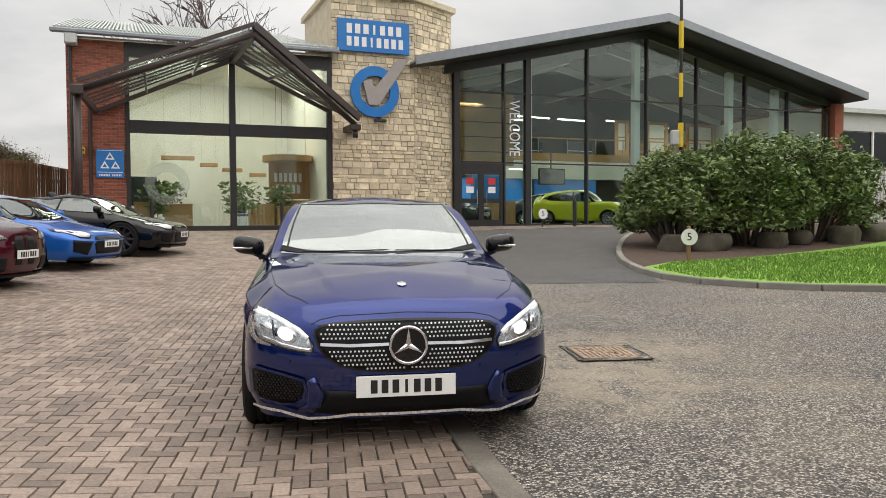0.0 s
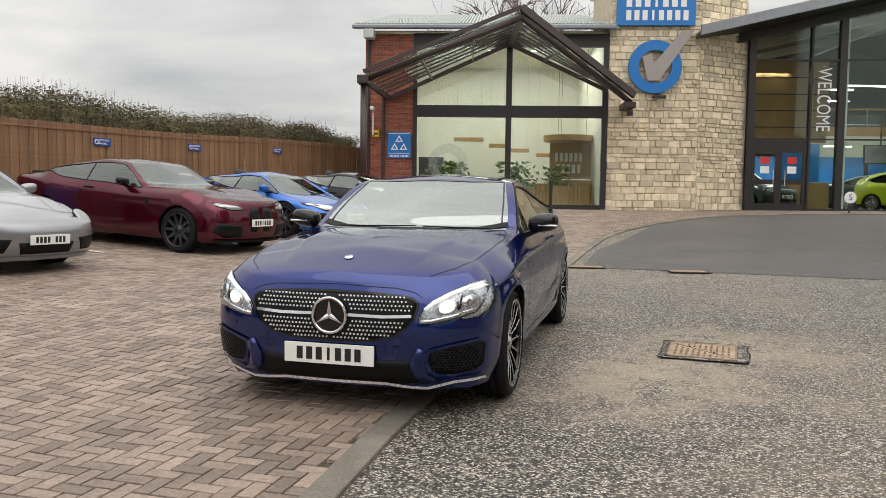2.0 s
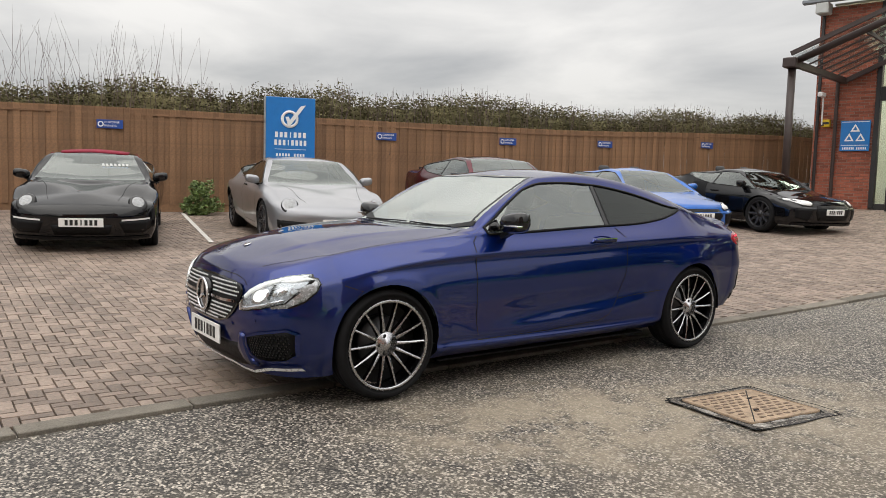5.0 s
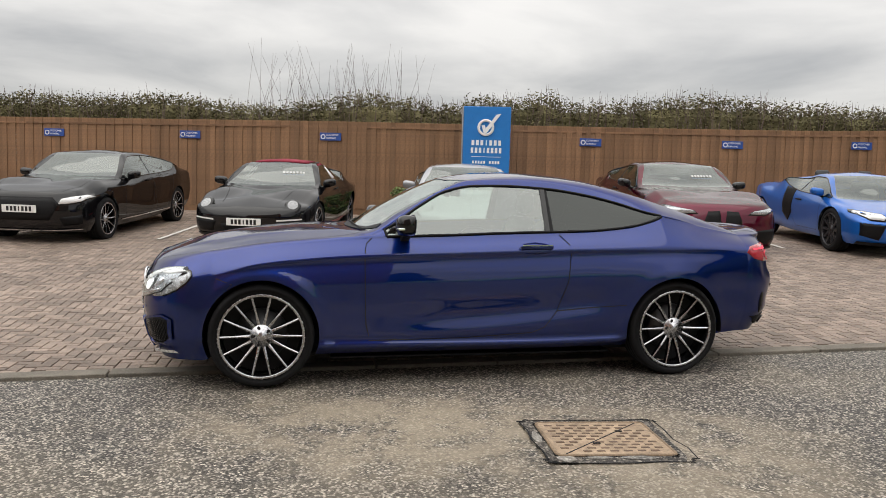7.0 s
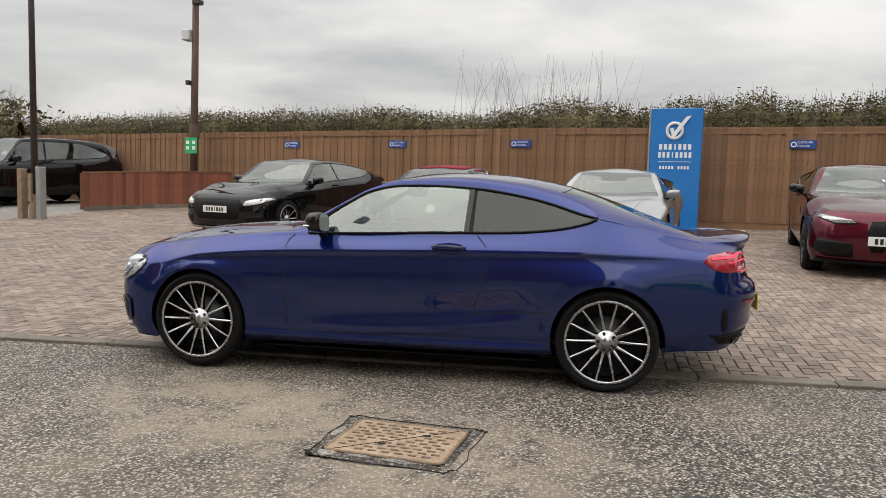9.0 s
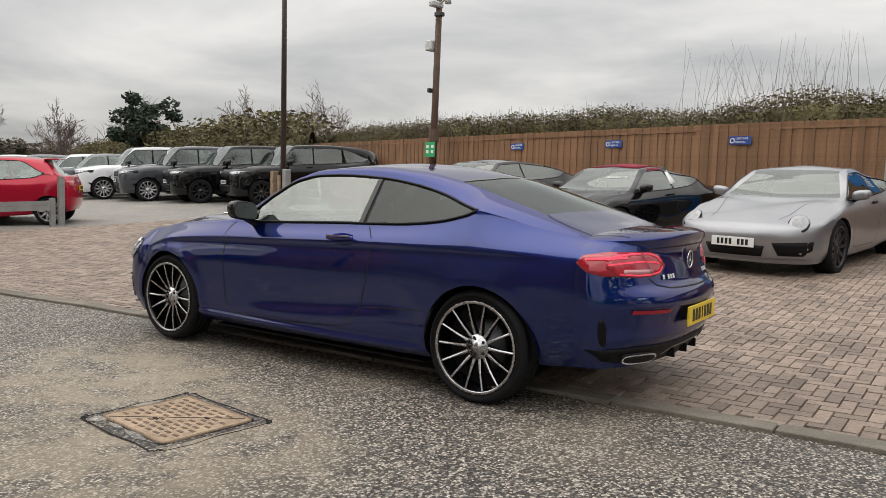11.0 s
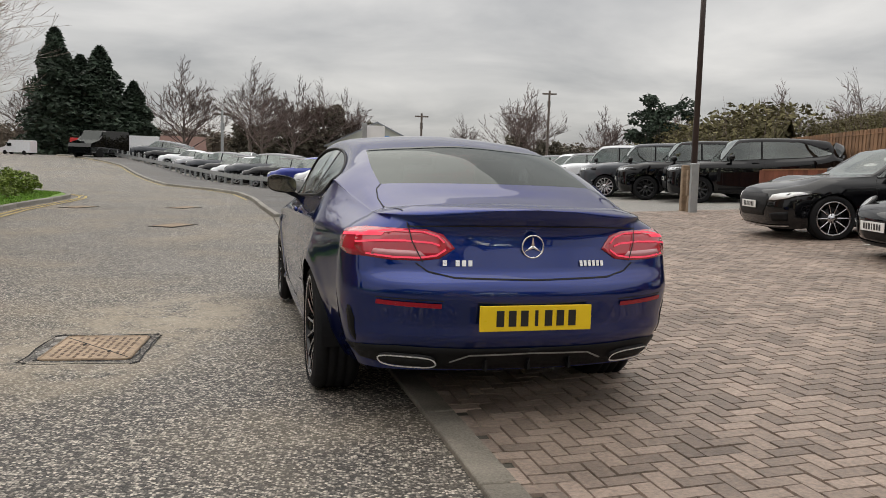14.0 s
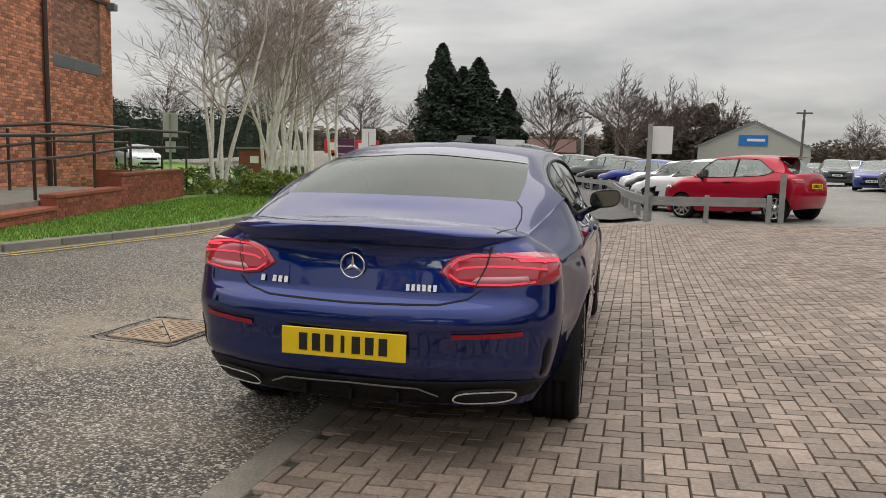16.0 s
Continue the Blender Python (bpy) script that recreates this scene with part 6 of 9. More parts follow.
protos = [plain_car("saloon_car", SALOON, slot(1), "white saloon car beside the red hatchback", M_WHITECAR, W_SMALL, FARCARS, True),
          plain_car("saloon_car", SALOON, slot(2), "black saloon car in the row by the barrier", M_BLACK, W_SMALL, FARCARS, True),
          plain_car("hatchback_car", HATCH, place(-6.9, -30.1, 80), "deep blue hatchback facing across the car park", M_DEEPBLUE, W_SMALL, FARCARS, True),
          plain_car("crossover_car", MIDSUV, place(-22.5, -64, 60), "white crossover on the far car park", M_WHITECAR, W_SMALL, FARCARS, True),
          plain_car("crossover_car", MIDSUV, place(-16.0, -59, 65), "dark grey crossover on the far car park", M_GREYCAR, W_SMALL, FARCARS, True),
          plain_car("hatchback_car", HATCH, place(-8.6, -36.2, 2), "silver hatchback on the far car park", M_SILVER, W_SMALL, FARCARS, True)]
rng = random.Random(7)
for k in range(6):
    copy_thing(protos[(4, 3, 1, 4, 0, 3)[k]], place(-7.5 - .1 * k, -20.2 - 2.7 * k, -14 + 3 * rng.random()))
copy_thing(protos[0], pose(30.7, -23.4, G(30.7, -23.4), 0, 0, 150))
# a row along the barrier by the road, noses to the road
for k in range(3, 15):
    copy_thing(protos[(0, 1, 4, 0, 0, 2, 1, 4, 0, 1, 4, 5)[k % 12]], slot(k, 3 * rng.random()))
for k in range(6):
    copy_thing(protos[rng.choice((0, 0, 1, 3, 4, 5))], place(-6.0 + 2.55 * k, -40 - .5 * k, 85 + 8 * rng.random()))
for k in range(12):
    copy_thing(protos[rng.choice((0, 1, 3, 4, 3, 5))], place(-20 + 2.9 * k, -64 + .4 * k, 70 + 10 * rng.random()))
for k in range(8):
    copy_thing(protos[rng.choice((0, 1, 3, 4))], place(-11.0 - .6 * k, -38 - 4.0 * k, 5 + 6 * rng.random()))

# ---- the dealership ----
FAC = Matrix(((.9282, -.3721, 0, -10.43), (.3721, .9282, 0, 21.7), (0, 0, 1, 0), (0, 0, 0, 1)))  # x along the facade, y into the building
FZ = 1.0  # floor level at the facade


def setting(name, bm, material, label, category, m=FAC, smooth=False):
    return tagged(part(name, bm, material, None, label, smooth, m), label, category, kind="structure")


M_SHOWPANE = glass("showroom_glass", (.78, .85, .82), .04, power=4.5)


def pane(parent, outline, y, material=M_PANE):
    """A sheet of glass in the facade plane."""
    bm = bmesh.new()
    f = bm.faces.new([bm.verts.new((x, y, z)) for x, z in outline])
    ex = bmesh.ops.extrude_face_region(bm, geom=[f])
    for v in ex["geom"]:
        if isinstance(v, bmesh.types.BMVert):
            v.co.y += .012
    ob = part("pane", bm, material, parent)
    ob.visible_shadow = False
    return ob


# left hall: brick end, tall glazing under the canopy
hall = thing("brick_hall", FAC, "red brick hall with tall dark-framed glazing and metal roof", "building", kind="")
part("wall", boxes((0, .22, 0, 12, .6, 6.35), (.22, 1.5, .0, .3, .6, 6.35)), M_MORTAR, hall, "brick wall backing")
part("wall", boxes((0, 12.0, 11.7, 12, .6, 6.4)), M_BRICK, hall)
part("fascia", boxes((1.5, 7.5, -.02, .25, 6.03, 6.36)), M_DARKFRAME, hall, "dark grey fascia board")
bm = bmesh.new()
for k in range(76):
    x = -.25 + k * .105
    beam(bm, (x, -.38, 6.56), (x, 9.0, 9.0), .05, .07)
box(bm, -.3, 7.7, -.4, 9.0, 0, .04, m=Matrix.Translation((0, 0, 6.50)) @ Matrix(((1, 0, 0, 0), (0, 1, 0, 0), (0, .26, 1, .06), (0, 0, 0, 1))))
part("roof", bm, M_ROOF, hall, "pale corrugated metal roof")
gut = part("gutter", boxes((-.35, 7.65, -.52, -.36, 6.40, 6.53), bev=.03), M_ROOFGREY, hall, "grey metal gutter")
part("gutter_end", boxes((.0, .32, -.5, -.1, 6.12, 6.42), bev=.03), M_CLAD, hall, "pale eaves box")
part("downpipe", rod(bmesh.new(), (.12, -.1, .7), (.12, -.1, 6.3), .045), M_DARKFRAME, hall)
part("downpipe", rod(bmesh.new(), (.58, -.1, .7), (.58, -.1, 4.5), .05), M_BROWNSTEEL, hall)
for x0, x1 in ((1.5, 1.62), (4.38, 4.56), (7.34, 7.5)):
    part("mullion", boxes((x0, x1, -.06, .14, FZ, 6.03), bev=.008), M_DARKFRAME, hall)
part("transom", boxes((1.62, 4.38, -.05, .14, 3.8, 4.16), bev=.008), M_DARKFRAME, hall)
part("transom", boxes((4.56, 7.34, -.05, .14, 3.8, 4.16), bev=.008), M_DARKFRAME, hall)
for x0, x1 in ((1.62, 4.38), (4.56, 7.34)):
    part("bottom_rail", boxes((x0, x1, -.04, .12, FZ - .1, FZ + .12), bev=.006), M_DARKFRAME, hall)
    part("top_rail", boxes((x0, x1, -.03, .12, 5.95, 6.03)), M_DARKFRAME, hall)
    pane(hall, [(x0, FZ + .12), (x1, FZ + .12), (x1, 3.8), (x0, 3.8)], .04)
    pane(hall, [(x0, 4.16), (x1, 4.16), (x1, 5.95), (x0, 5.95)], .04)
# frosted ring motif on the lower panes
for cx in (2.6, ):
    bm = bmesh.new()
    k = 40
    ro, ri = .62, .34
    a = [bm.verts.new((cx + ro * math.cos(2 * math.pi * i / k), .03, 2.35 + ro * math.sin(2 * math.pi * i / k))) for i in range(k)]
    b = [bm.verts.new((cx + ri * math.cos(2 * math.pi * i / k), .03, 2.35 + ri * math.sin(2 * math.pi * i / k))) for i in range(k)]
    for i in range(k):
        bm.faces.new((a[i], a[(i + 1) % k], b[(i + 1) % k], b[i]))
    part("window_motif", bm, glass("frosted_film", (.8, .82, .8), .15, .5), hall, "frosted ring film on glass")

# inside the hall
setting("floor", boxes((.25, 7.5, .15, 9.0, FZ - .2, FZ)), M_FLOOR, "pale tiled floor of the hall", "floor")
setting("wall_north", boxes((.25, 7.5, 7.0, 7.2, FZ, 7.6)), M_WHITEWALL, "white painted back wall", "wall")
setting("wall_west", boxes((.23, .35, .31, 7.0, FZ, 6.4)), M_WHITEWALL, "white painted side wall", "wall")
setting("wall_east", boxes((7.4, 7.49, .31, 7.0, FZ, 6.4)), M_WHITEWALL, "white painted side wall", "wall")
setting("ceiling", boxes((.25, 7.5, .3, 7.0, 6.45, 6.5)), M_WHITEWALL, "white hall ceiling", "ceiling")
for x in (2.3, 3.9, 5.4, 6.7):
    l = thing("ceiling_spot", FAC @ pose(x, 3.0, 6.42), "small bright round ceiling light", "light", "hall lights")
    part("rim", rod(bmesh.new(), (0, 0, -.02), (0, 0, .03), .12, .12, 16), M_WHITE, l)
    part("diffuser", rod(bmesh.new(), (0, 0, -.03), (0, 0, -.021), .1, .1, 16), M_STRIPLIGHT, l)
for nm, x, y, sx in (("hall_lamp", 2.9, 3.2, 2.4), ("hall_lamp", 5.9, 3.2, 2.4)):
    ld = bpy.data.lights.new(nm, "AREA")
    ld.shape, ld.size, ld.size_y, ld.energy, ld.color = "RECTANGLE", sx, 4.0, 135, (1.0, .93, .8)
    lo = new(nm, ld)
    lo.matrix_world = FAC @ look((x, y, 6.38), (x, y, 0))


def shelf_bar(x0, x1, y, z):
    ob = thing("hanging_light", FAC @ pose((x0 + x1) / 2, y, z), "oak-clad linear light hung on wires", "light", "hanging lights")
    w = (x1 - x0) / 2
    part("body", boxes((-w, w, -.1, .1, -.07, .07), bev=.01), M_WOOD, ob)
    for s in (-.8, .8):
        part("wire", rod(bmesh.new(), (s * w, 0, .07), (s * w, 0, 6.4 - z), .002, n=5), M_DARKFRAME, ob)


shelf_bar(2.6, 3.7, 4.5, 3.45)
shelf_bar(3.9, 4.5, 4.8, 3.25)
shelf_bar(4.7, 5.4, 5.1, 3.1)
shelf_bar(5.7, 6.3, 5.4, 2.95)
ring = thing("round_wood_canopy", FAC @ pose(6.6, 2.6, 3.35), "round oak suspended ceiling raft", "ceiling raft")
part("disc", rod(bmesh.new(), (0, 0, -.1), (0, 0, .1), .85, .85, 32), M_WOOD, ring)
for a in (0, 2.1, 4.2):
    part("wire", rod(bmesh.new(), (.6 * math.cos(a), .6 * math.sin(a), .1), (.6 * math.cos(a), .6 * math.sin(a), 3.05), .006, n=5), M_DARKFRAME, ring)


def desk(x, y, w, d, h, label="oak-fronted office desk in the hall"):
    ob = thing("desk", FAC @ pose(x, y, FZ), label, "desk", "hall furniture")
    part("top", boxes((-w / 2, w / 2, -d / 2, d / 2, h - .04, h), bev=.006), M_WOOD, ob)
    part("front_panel", boxes((-w / 2 + .02, w / 2 - .02, -d / 2 + .02, -d / 2 + .05, .05, h - .04)), M_WOOD, ob)
    for s in (-1, 1):
        part("side_panel", boxes((s * (w / 2 - .04) - .02, s * (w / 2 - .04) + .02, -d / 2 + .05, d / 2 - .02, 0, h - .04)), M_WOOD, ob)
    return ob


desk(1.95, 1.3, .55, .5, .85)
desk(2.95, 1.6, .9, .6, .8)
desk(5.55, 1.7, .8, .6, .8)
desk(6.2, 1.35, .5, .5, .72, "low oak plinth cabinet in the hall")
desk(6.85, 1.9, .8, .6, .72)


def leaf_cloud(rnd, n, size, place_fn, bm=None, flat=.5):
    """Many small leaves, each a bent pair of triangles."""
    V, F = [], []
    for _ in range(n):
        p = Vector(place_fn(rnd))
        t = Vector((rnd.gauss(0, 1), rnd.gauss(0, 1), rnd.gauss(0, flat))).normalized()
        u = t.orthogonal().normalized()
        u = (Matrix.Rotation(rnd.random() * 6.28, 3, t) @ u)
        s = size * (.6 + .8 * rnd.random())
        k = len(V)
        nrm = t.cross(u)
        V += [p - t * s, p + u * s * .42 + nrm * s * .1, p + t * s, p - u * s * .42 + nrm * s * .1]
        F += [(k, k + 1, k + 2), (k, k + 2, k + 3)]
    return V, F


def pot_plant(x, y, h, seed, pot_m=M_WHITE, wide=.4):
    rnd = random.Random(seed)
    ob = thing("pot_plant", FAC @ pose(x, y, FZ), "leafy green plant in a pot indoors", "plant", "indoor plants")
    part("pot", rod(bmesh.new(), (0, 0, 0), (0, 0, .38), .15, .2, 18), pot_m, ob)
    part("stem", rod(bmesh.new(), (0, 0, .38), (0, 0, h * .75), .02, .012, 6), M_BARK, ob)
    V, F = leaf_cloud(rnd, 240, .11, lambda r: (r.gauss(0, wide * .5), r.gauss(0, wide * .5), .5 + (h - .5) * r.random()))
    child("leaves", mesh_of("leaves", V, F, M_LEAF), ob, "glossy green leaves")


pot_plant(2.35, 1.0, 1.35, 1)
pot_plant(2.75, 2.2, 1.5, 2)
pot_plant(4.75, .9, 1.45, 3, M_WHITE, .5)
pot_plant(6.1, 1.9, 1.35, 4, M_DARKFRAME, .5)
scr = thing("wall_screen", FAC @ pose(1.95, 1.9, 2.2), "dark wall screen showing a landscape", "screen")
part("panel", boxes((-.42, .42, -.03, .03, -.45, .45), bev=.01), M_GREYCAR, scr)
part("picture", boxes((-.39, .39, -.034, -.031, -.42, .42)), mat("dim_picture", (.05, .06, .065), .3, var=.6, scale=3), scr)
sgn = thing("reception_wall", FAC @ pose(6.9, 2.9, FZ), "oak reception panel with white bars and oak counter", "reception desk")
part("panel", boxes((-.9, .55, 0, .06, 1.0, 2.3)), M_WOOD, sgn)
part("oak_panel", boxes((.55, .6, -.4, .06, 0, 2.4)), M_WOOD, sgn)
word_bars(sgn, "XXXXXX", 1.0, .3, M_WHITE, pose(-.25, -.01, 1.75))
word_bars(sgn, "XXXXX", .9, .3, M_WHITE, pose(-.25, -.01, 1.35))
part("counter", boxes((-.9, .6, -.5, -.02, 0, .95), bev=.01), M_WOOD, sgn)
chair = thing("office_chair", FAC @ pose(4.85, 1.6, FZ), "blue fabric chair on a white frame", "chair")
part("seat", boxes((-.24, .24, -.24, .24, .42, .48), bev=.02), M_NAVYSIGN, chair)
part("backrest", boxes((-.24, .24, .2, .25, .5, .9), bev=.02), M_NAVYSIGN, chair)
for sx in (-.2, .2):
    for sy in (-.2, .2):
        part("leg", rod(bmesh.new(), (sx, sy, 0), (sx, sy, .42), .012, n=6), M_WHITE, chair)

# the entrance canopy of brown steel
canopy = thing("entrance_canopy", FAC, "brown steel pitched canopy with open slats", "canopy")
AP, LP, RP = Vector((4.68, -3.0, 6.17)), Vector((.45, -3.2, 4.45)), Vector((8.05, -.75, 4.2))
AP0, LP0, RP0 = Vector((4.45, -.1, 6.02)), Vector((.75, -.1, 4.35)), Vector((7.4, -.1, 4.65))
for nm, p, q, r in (("front_rafter", LP, AP, .085), ("front_rafter", AP, RP, .085)):
    part(nm, rod(bmesh.new(), p, q, r, n=14), M_BROWNSTEEL, canopy, "round brown steel rafter", True)
part("edge_channel", beam(bmesh.new(), LP + Vector((0, -.12, .2)), AP + Vector((0, -.12, .24)), .08, .1), M_BROWNSTEEL, canopy)
part("edge_channel", beam(bmesh.new(), AP + Vector((0, -.12, .22)), RP + Vector((.1, -.1, .2)), .1, .2), M_BROWNSTEEL, canopy)
part("ridge_beam", beam(bmesh.new(), AP, AP0, .14, .22), M_BROWNSTEEL, canopy)
part("eaves_beam", beam(bmesh.new(), LP, LP0, .1, .16), M_BROWNSTEEL, canopy)
part("back_rafter", beam(bmesh.new(), LP0, AP0, .08, .12), M_BROWNSTEEL, canopy)
part("back_rafter", beam(bmesh.new(), AP0, RP0, .08, .12), M_BROWNSTEEL, canopy)
for k in range(1, 7):
    t = k / 7
    part("slat", beam(bmesh.new(), LP.lerp(LP0, t) + Vector((0, 0, .1)), AP.lerp(AP0, t) + Vector((0, 0, .1)), .035, .04), M_BROWNSTEEL, canopy)
    part("slat", beam(bmesh.new(), AP.lerp(AP0, t) + Vector((0, 0, .1)), RP.lerp(RP0, t) + Vector((0, 0, .1)), .035, .04), M_BROWNSTEEL, canopy)
for t in (.36, .7):
    part("purlin", beam(bmesh.new(), LP.lerp(AP, t), LP0.lerp(AP0, t), .05, .09), M_BROWNSTEEL, canopy)
    part("purlin", beam(bmesh.new(), AP.lerp(RP, t), AP0.lerp(RP0, t), .05, .09), M_BROWNSTEEL, canopy)
PM = glass("canopy_sheet", (.9, .92, .92), .05, .1)
for a, b, c0, d0 in ((LP, AP, AP0, LP0), (AP, RP, RP0, AP0)):
    bm = bmesh.new()
    vs = [v + Vector((0, 0, .15)) for v in (a, b, c0, d0)]
    f = bm.faces.new([bm.verts.new(v) for v in vs])
    ex = bmesh.ops.extrude_face_region(bm, geom=[f])
    for v in ex["geom"]:
        if isinstance(v, bmesh.types.BMVert):
            v.co.z += .01
    part("roof_sheet", bm, PM, canopy, "clear roofing sheet").visible_shadow = False
part("post", rod(bmesh.new(), (.45, -3.2, .7), (.45, -3.2, 4.5), .09, n=16), M_BROWNSTEEL, canopy, "round brown post", True)
part("bracket", boxes((.3, .6, -3.45, -3.0, 4.32, 4.55), bev=.02), M_BROWNSTEEL, canopy)
part("bracket", boxes((7.85, 8.2, -.9, -.0, 4.02, 4.2), bev=.02), M_BROWNSTEEL, canopy)
part("foot_ball", rod(bmesh.new(), (8.05, -.75, 3.8), (8.05, -.75, 4.05), .09, .07, 12), M_BROWNSTEEL, canopy, "", True)
for x in (2.1, 5.7):
    b = thing("bollard", FAC @ pose(x + .05, -.9, FZ - .05), "short black steel bollard by the glazing", "bollard", "bollards")
    part("post", rod(bmesh.new(), (0, 0, 0), (0, 0, .85), .05, .05, 14), M_DARKFRAME, b)
    part("cap", rod(bmesh.new(), (0, 0, .85), (0, 0, .9), .05, .025, 14), M_DARKFRAME, b)

# wall things on the brick pier
sg = thing("test_centre_sign", FAC @ pose(1.08, -.06, 0), "blue sign with three white triangles", "sign")
part("board", boxes((-.36, .36, -.02, .02, 2.5, 3.3), bev=.004), M_BLUESIGN, sg)
for cx, cz, up in ((0, 3.08, 1), (-.14, 2.83, 1), (.14, 2.83, 1)):
    bm = bmesh.new()
    r = .14
    o = [bm.verts.new((cx + r * math.cos(a), -.024, cz + r * math.sin(a) * up)) for a in (math.pi / 2, math.pi * 7 / 6, math.pi * 11 / 6)]
    i = [bm.verts.new((cx + r * .5 * math.cos(a), -.024, cz + r * .5 * math.sin(a) * up)) for a in (math.pi / 2, math.pi * 7 / 6, math.pi * 11 / 6)]
    for k in range(3):
        bm.faces.new((o[k], o[(k + 1) % 3], i[(k + 1) % 3], i[k]))
    part("triangle", bm, M_WHITE, sg, "white triangle outline")
part("border", boxes((-.33, .33, -.024, -.021, 2.645, 2.66)), M_WHITE, sg)
part("border", boxes((-.33, .33, -.024, -.021, 3.26, 3.275)), M_WHITE, sg)
word_bars(sg, "XXXXXXX XXXXXX", .6, .06, M_WHITE, pose(0, -.024, 2.57))
cctv = thing("wall_camera", FAC @ pose(.28, -.1, 3.6), "white security camera on a stalk", "camera")
part("stalk", rod(bmesh.new(), (0, -.15, -.4), (0, -.15, .35), .02), M_WHITE, cctv)
part("housing", boxes((-.06, .06, -.45, -.1, .33, .45), bev=.02), M_WHITE, cctv)
part("arm", boxes((-.02, .02, -.15, .1, -.42, -.38)), M_DARKFRAME, cctv)
yb = thing("yellow_alarm_box", FAC @ pose(.34, -.08, 3.25), "yellow alarm box on the brick wall", "alarm box")
part("case", boxes((-.1, .1, -.06, .08, -.1, .1), bev=.015), M_YELLOWTAPE, yb)
part("lid", boxes((-.09, .09, -.065, -.058, -.03, .03)), M_DARKFRAME, yb)

# stone tower
TOWER = [(7.5, -.05), (10.25, -.05), (11.97, .95), (11.97, 4.0), (7.5, 4.0)]
tower = thing("stone_tower", FAC, "pale coursed sandstone tower rising above the roofs", "tower")
tb = slab(bmesh.new(), [(7.52, .0), (10.23, .0), (11.94, .98), (11.94, 3.98), (7.52, 3.98)], .5, 8.35)
part("core", tb, M_STONEJOINT, tower, "mortar behind the stones")
part("coping", slab(bmesh.new(), [(7.4, -.17), (10.3, -.17), (12.1, .87), (12.1, 4.1), (7.4, 4.1)], 8.35, 8.52), M_STONE, tower, "flat stone coping")
ts = thing("name_board", FAC @ pose(8.86, -.12, 7.08), "bright blue sign board with white lettering bars", "sign")
part("board", boxes((-1.18, 1.18, -.04, .06, -.5, .5), bev=.006), M_BLUESIGN, ts)
word_bars(ts, "XXXIXXX", 1.9, .3, M_WHITE, pose(0, -.05, .2), .008)
word_bars(ts, "XXXIXXXX", 1.95, .3, M_WHITE, pose(.03, -.05, -.2), .008)
lg = thing("ring_emblem_sign", FAC @ pose(8.87, -.14, 5.34), "blue ring sign crossed by a grey tick", "sign")
bm = bmesh.new()
for i in range(48):
    a0, a1 = 2 * math.pi * i / 48, 2 * math.pi * (i + 1) / 48
    q = [(.80 * math.cos(a0), .80 * math.sin(a0)), (.80 * math.cos(a1), .80 * math.sin(a1)), (.50 * math.cos(a1), .50 * math.sin(a1)), (.50 * math.cos(a0), .50 * math.sin(a0))]
    f = [bm.verts.new((x, -.05, z)) for x, z in q]
    g = [bm.verts.new((x, .05, z)) for x, z in q]
    bm.faces.new(f), bm.faces.new(g[::-1])
    bm.faces.new((f[0], f[1], g[1], g[0])), bm.faces.new((f[2], f[3], g[3], g[2]))
bmesh.ops.remove_doubles(bm, verts=bm.verts[:], dist=.001)
part("ring", bm, M_BLUESIGN, lg)
bm = bmesh.new()
o = [(-.40, .30), (-.12, .40), (-.05, .08), (.75, 1.05), (1.15, 1.1), (.12, -.42), (-.22, -.42)]
f = bm.faces.new([bm.verts.new((x, -.07, z)) for x, z in o])
ex = bmesh.ops.extrude_face_region(bm, geom=[f])
for v in ex["geom"]:
    if isinstance(v, bmesh.types.BMVert):
        v.co.y += .08
part("tick", bm, M_GREY, lg, "warm grey tick")
fl = thing("floodlight", FAC @ pose(9.0, -.25, 4.42), "small black floodlight on the stonework", "light")
part("head", boxes((-.2, .2, -.1, .06, -.05, .05), bev=.02), M_DARKFRAME, fl)
part("bracket", boxes((-.02, .02, -.02, .2, -.02, .12)), M_DARKFRAME, fl)

# showroom: gabled glass front set back beside the tower
SY = .85
show = thing("glass_showroom", FAC, "glass-fronted showroom under a low gabled grey roof", "building")


def roof_z(s):
    return 8.5 - .229 * abs(s - 19.9)


cols = [12.1, 13.92, 14.87, 17.34, 20.0, 22.37, 24.8, 27.05, 29.3]
for i, s in enumerate(cols):
    w = .035 if i not in (0, 2) else .11
    part("mullion", boxes((s - w, s + w, SY - .08, SY + .12, FZ, roof_z(s) - .12), bev=.008), M_DARKFRAME, show)
for a, b in zip(cols, cols[1:]):
    wa, wb_ = (.11 if a in (12.1, 14.87) else .035), (.11 if b == 14.87 else .035)
    for z in (3.28, 5.74):
        part("transom", boxes((a + wa, b - wb_, SY - .05, SY + .1, z - .025, z + .025)), M_DARKFRAME, show)
    part("bottom_rail", boxes((a + wa, b - wb_, SY - .05, SY + .1, FZ, FZ + .1)), M_DARKFRAME, show)
    for z0, z1 in ((FZ + .1, 3.24), (3.32, 5.7)):
        if not (a == 12.1 and z0 < 2):
            pane(show, [(a + wa, z0), (b - wb_, z0), (b - wb_, z1), (a + wa, z1)], SY + .02, M_SHOWPANE)
    top = [(a + wa, 5.78), (b - wb_, 5.78), (b - wb_, roof_z(b) - .3), (a + wa, roof_z(a) - .3)]
    if a < 19.9 < b:
        top.insert(3, (19.9, roof_z(19.9) - .3))
    if min(p[1] for p in top[2:]) > 5.8:
        pane(show, top, SY + .02, M_SHOWPANE)
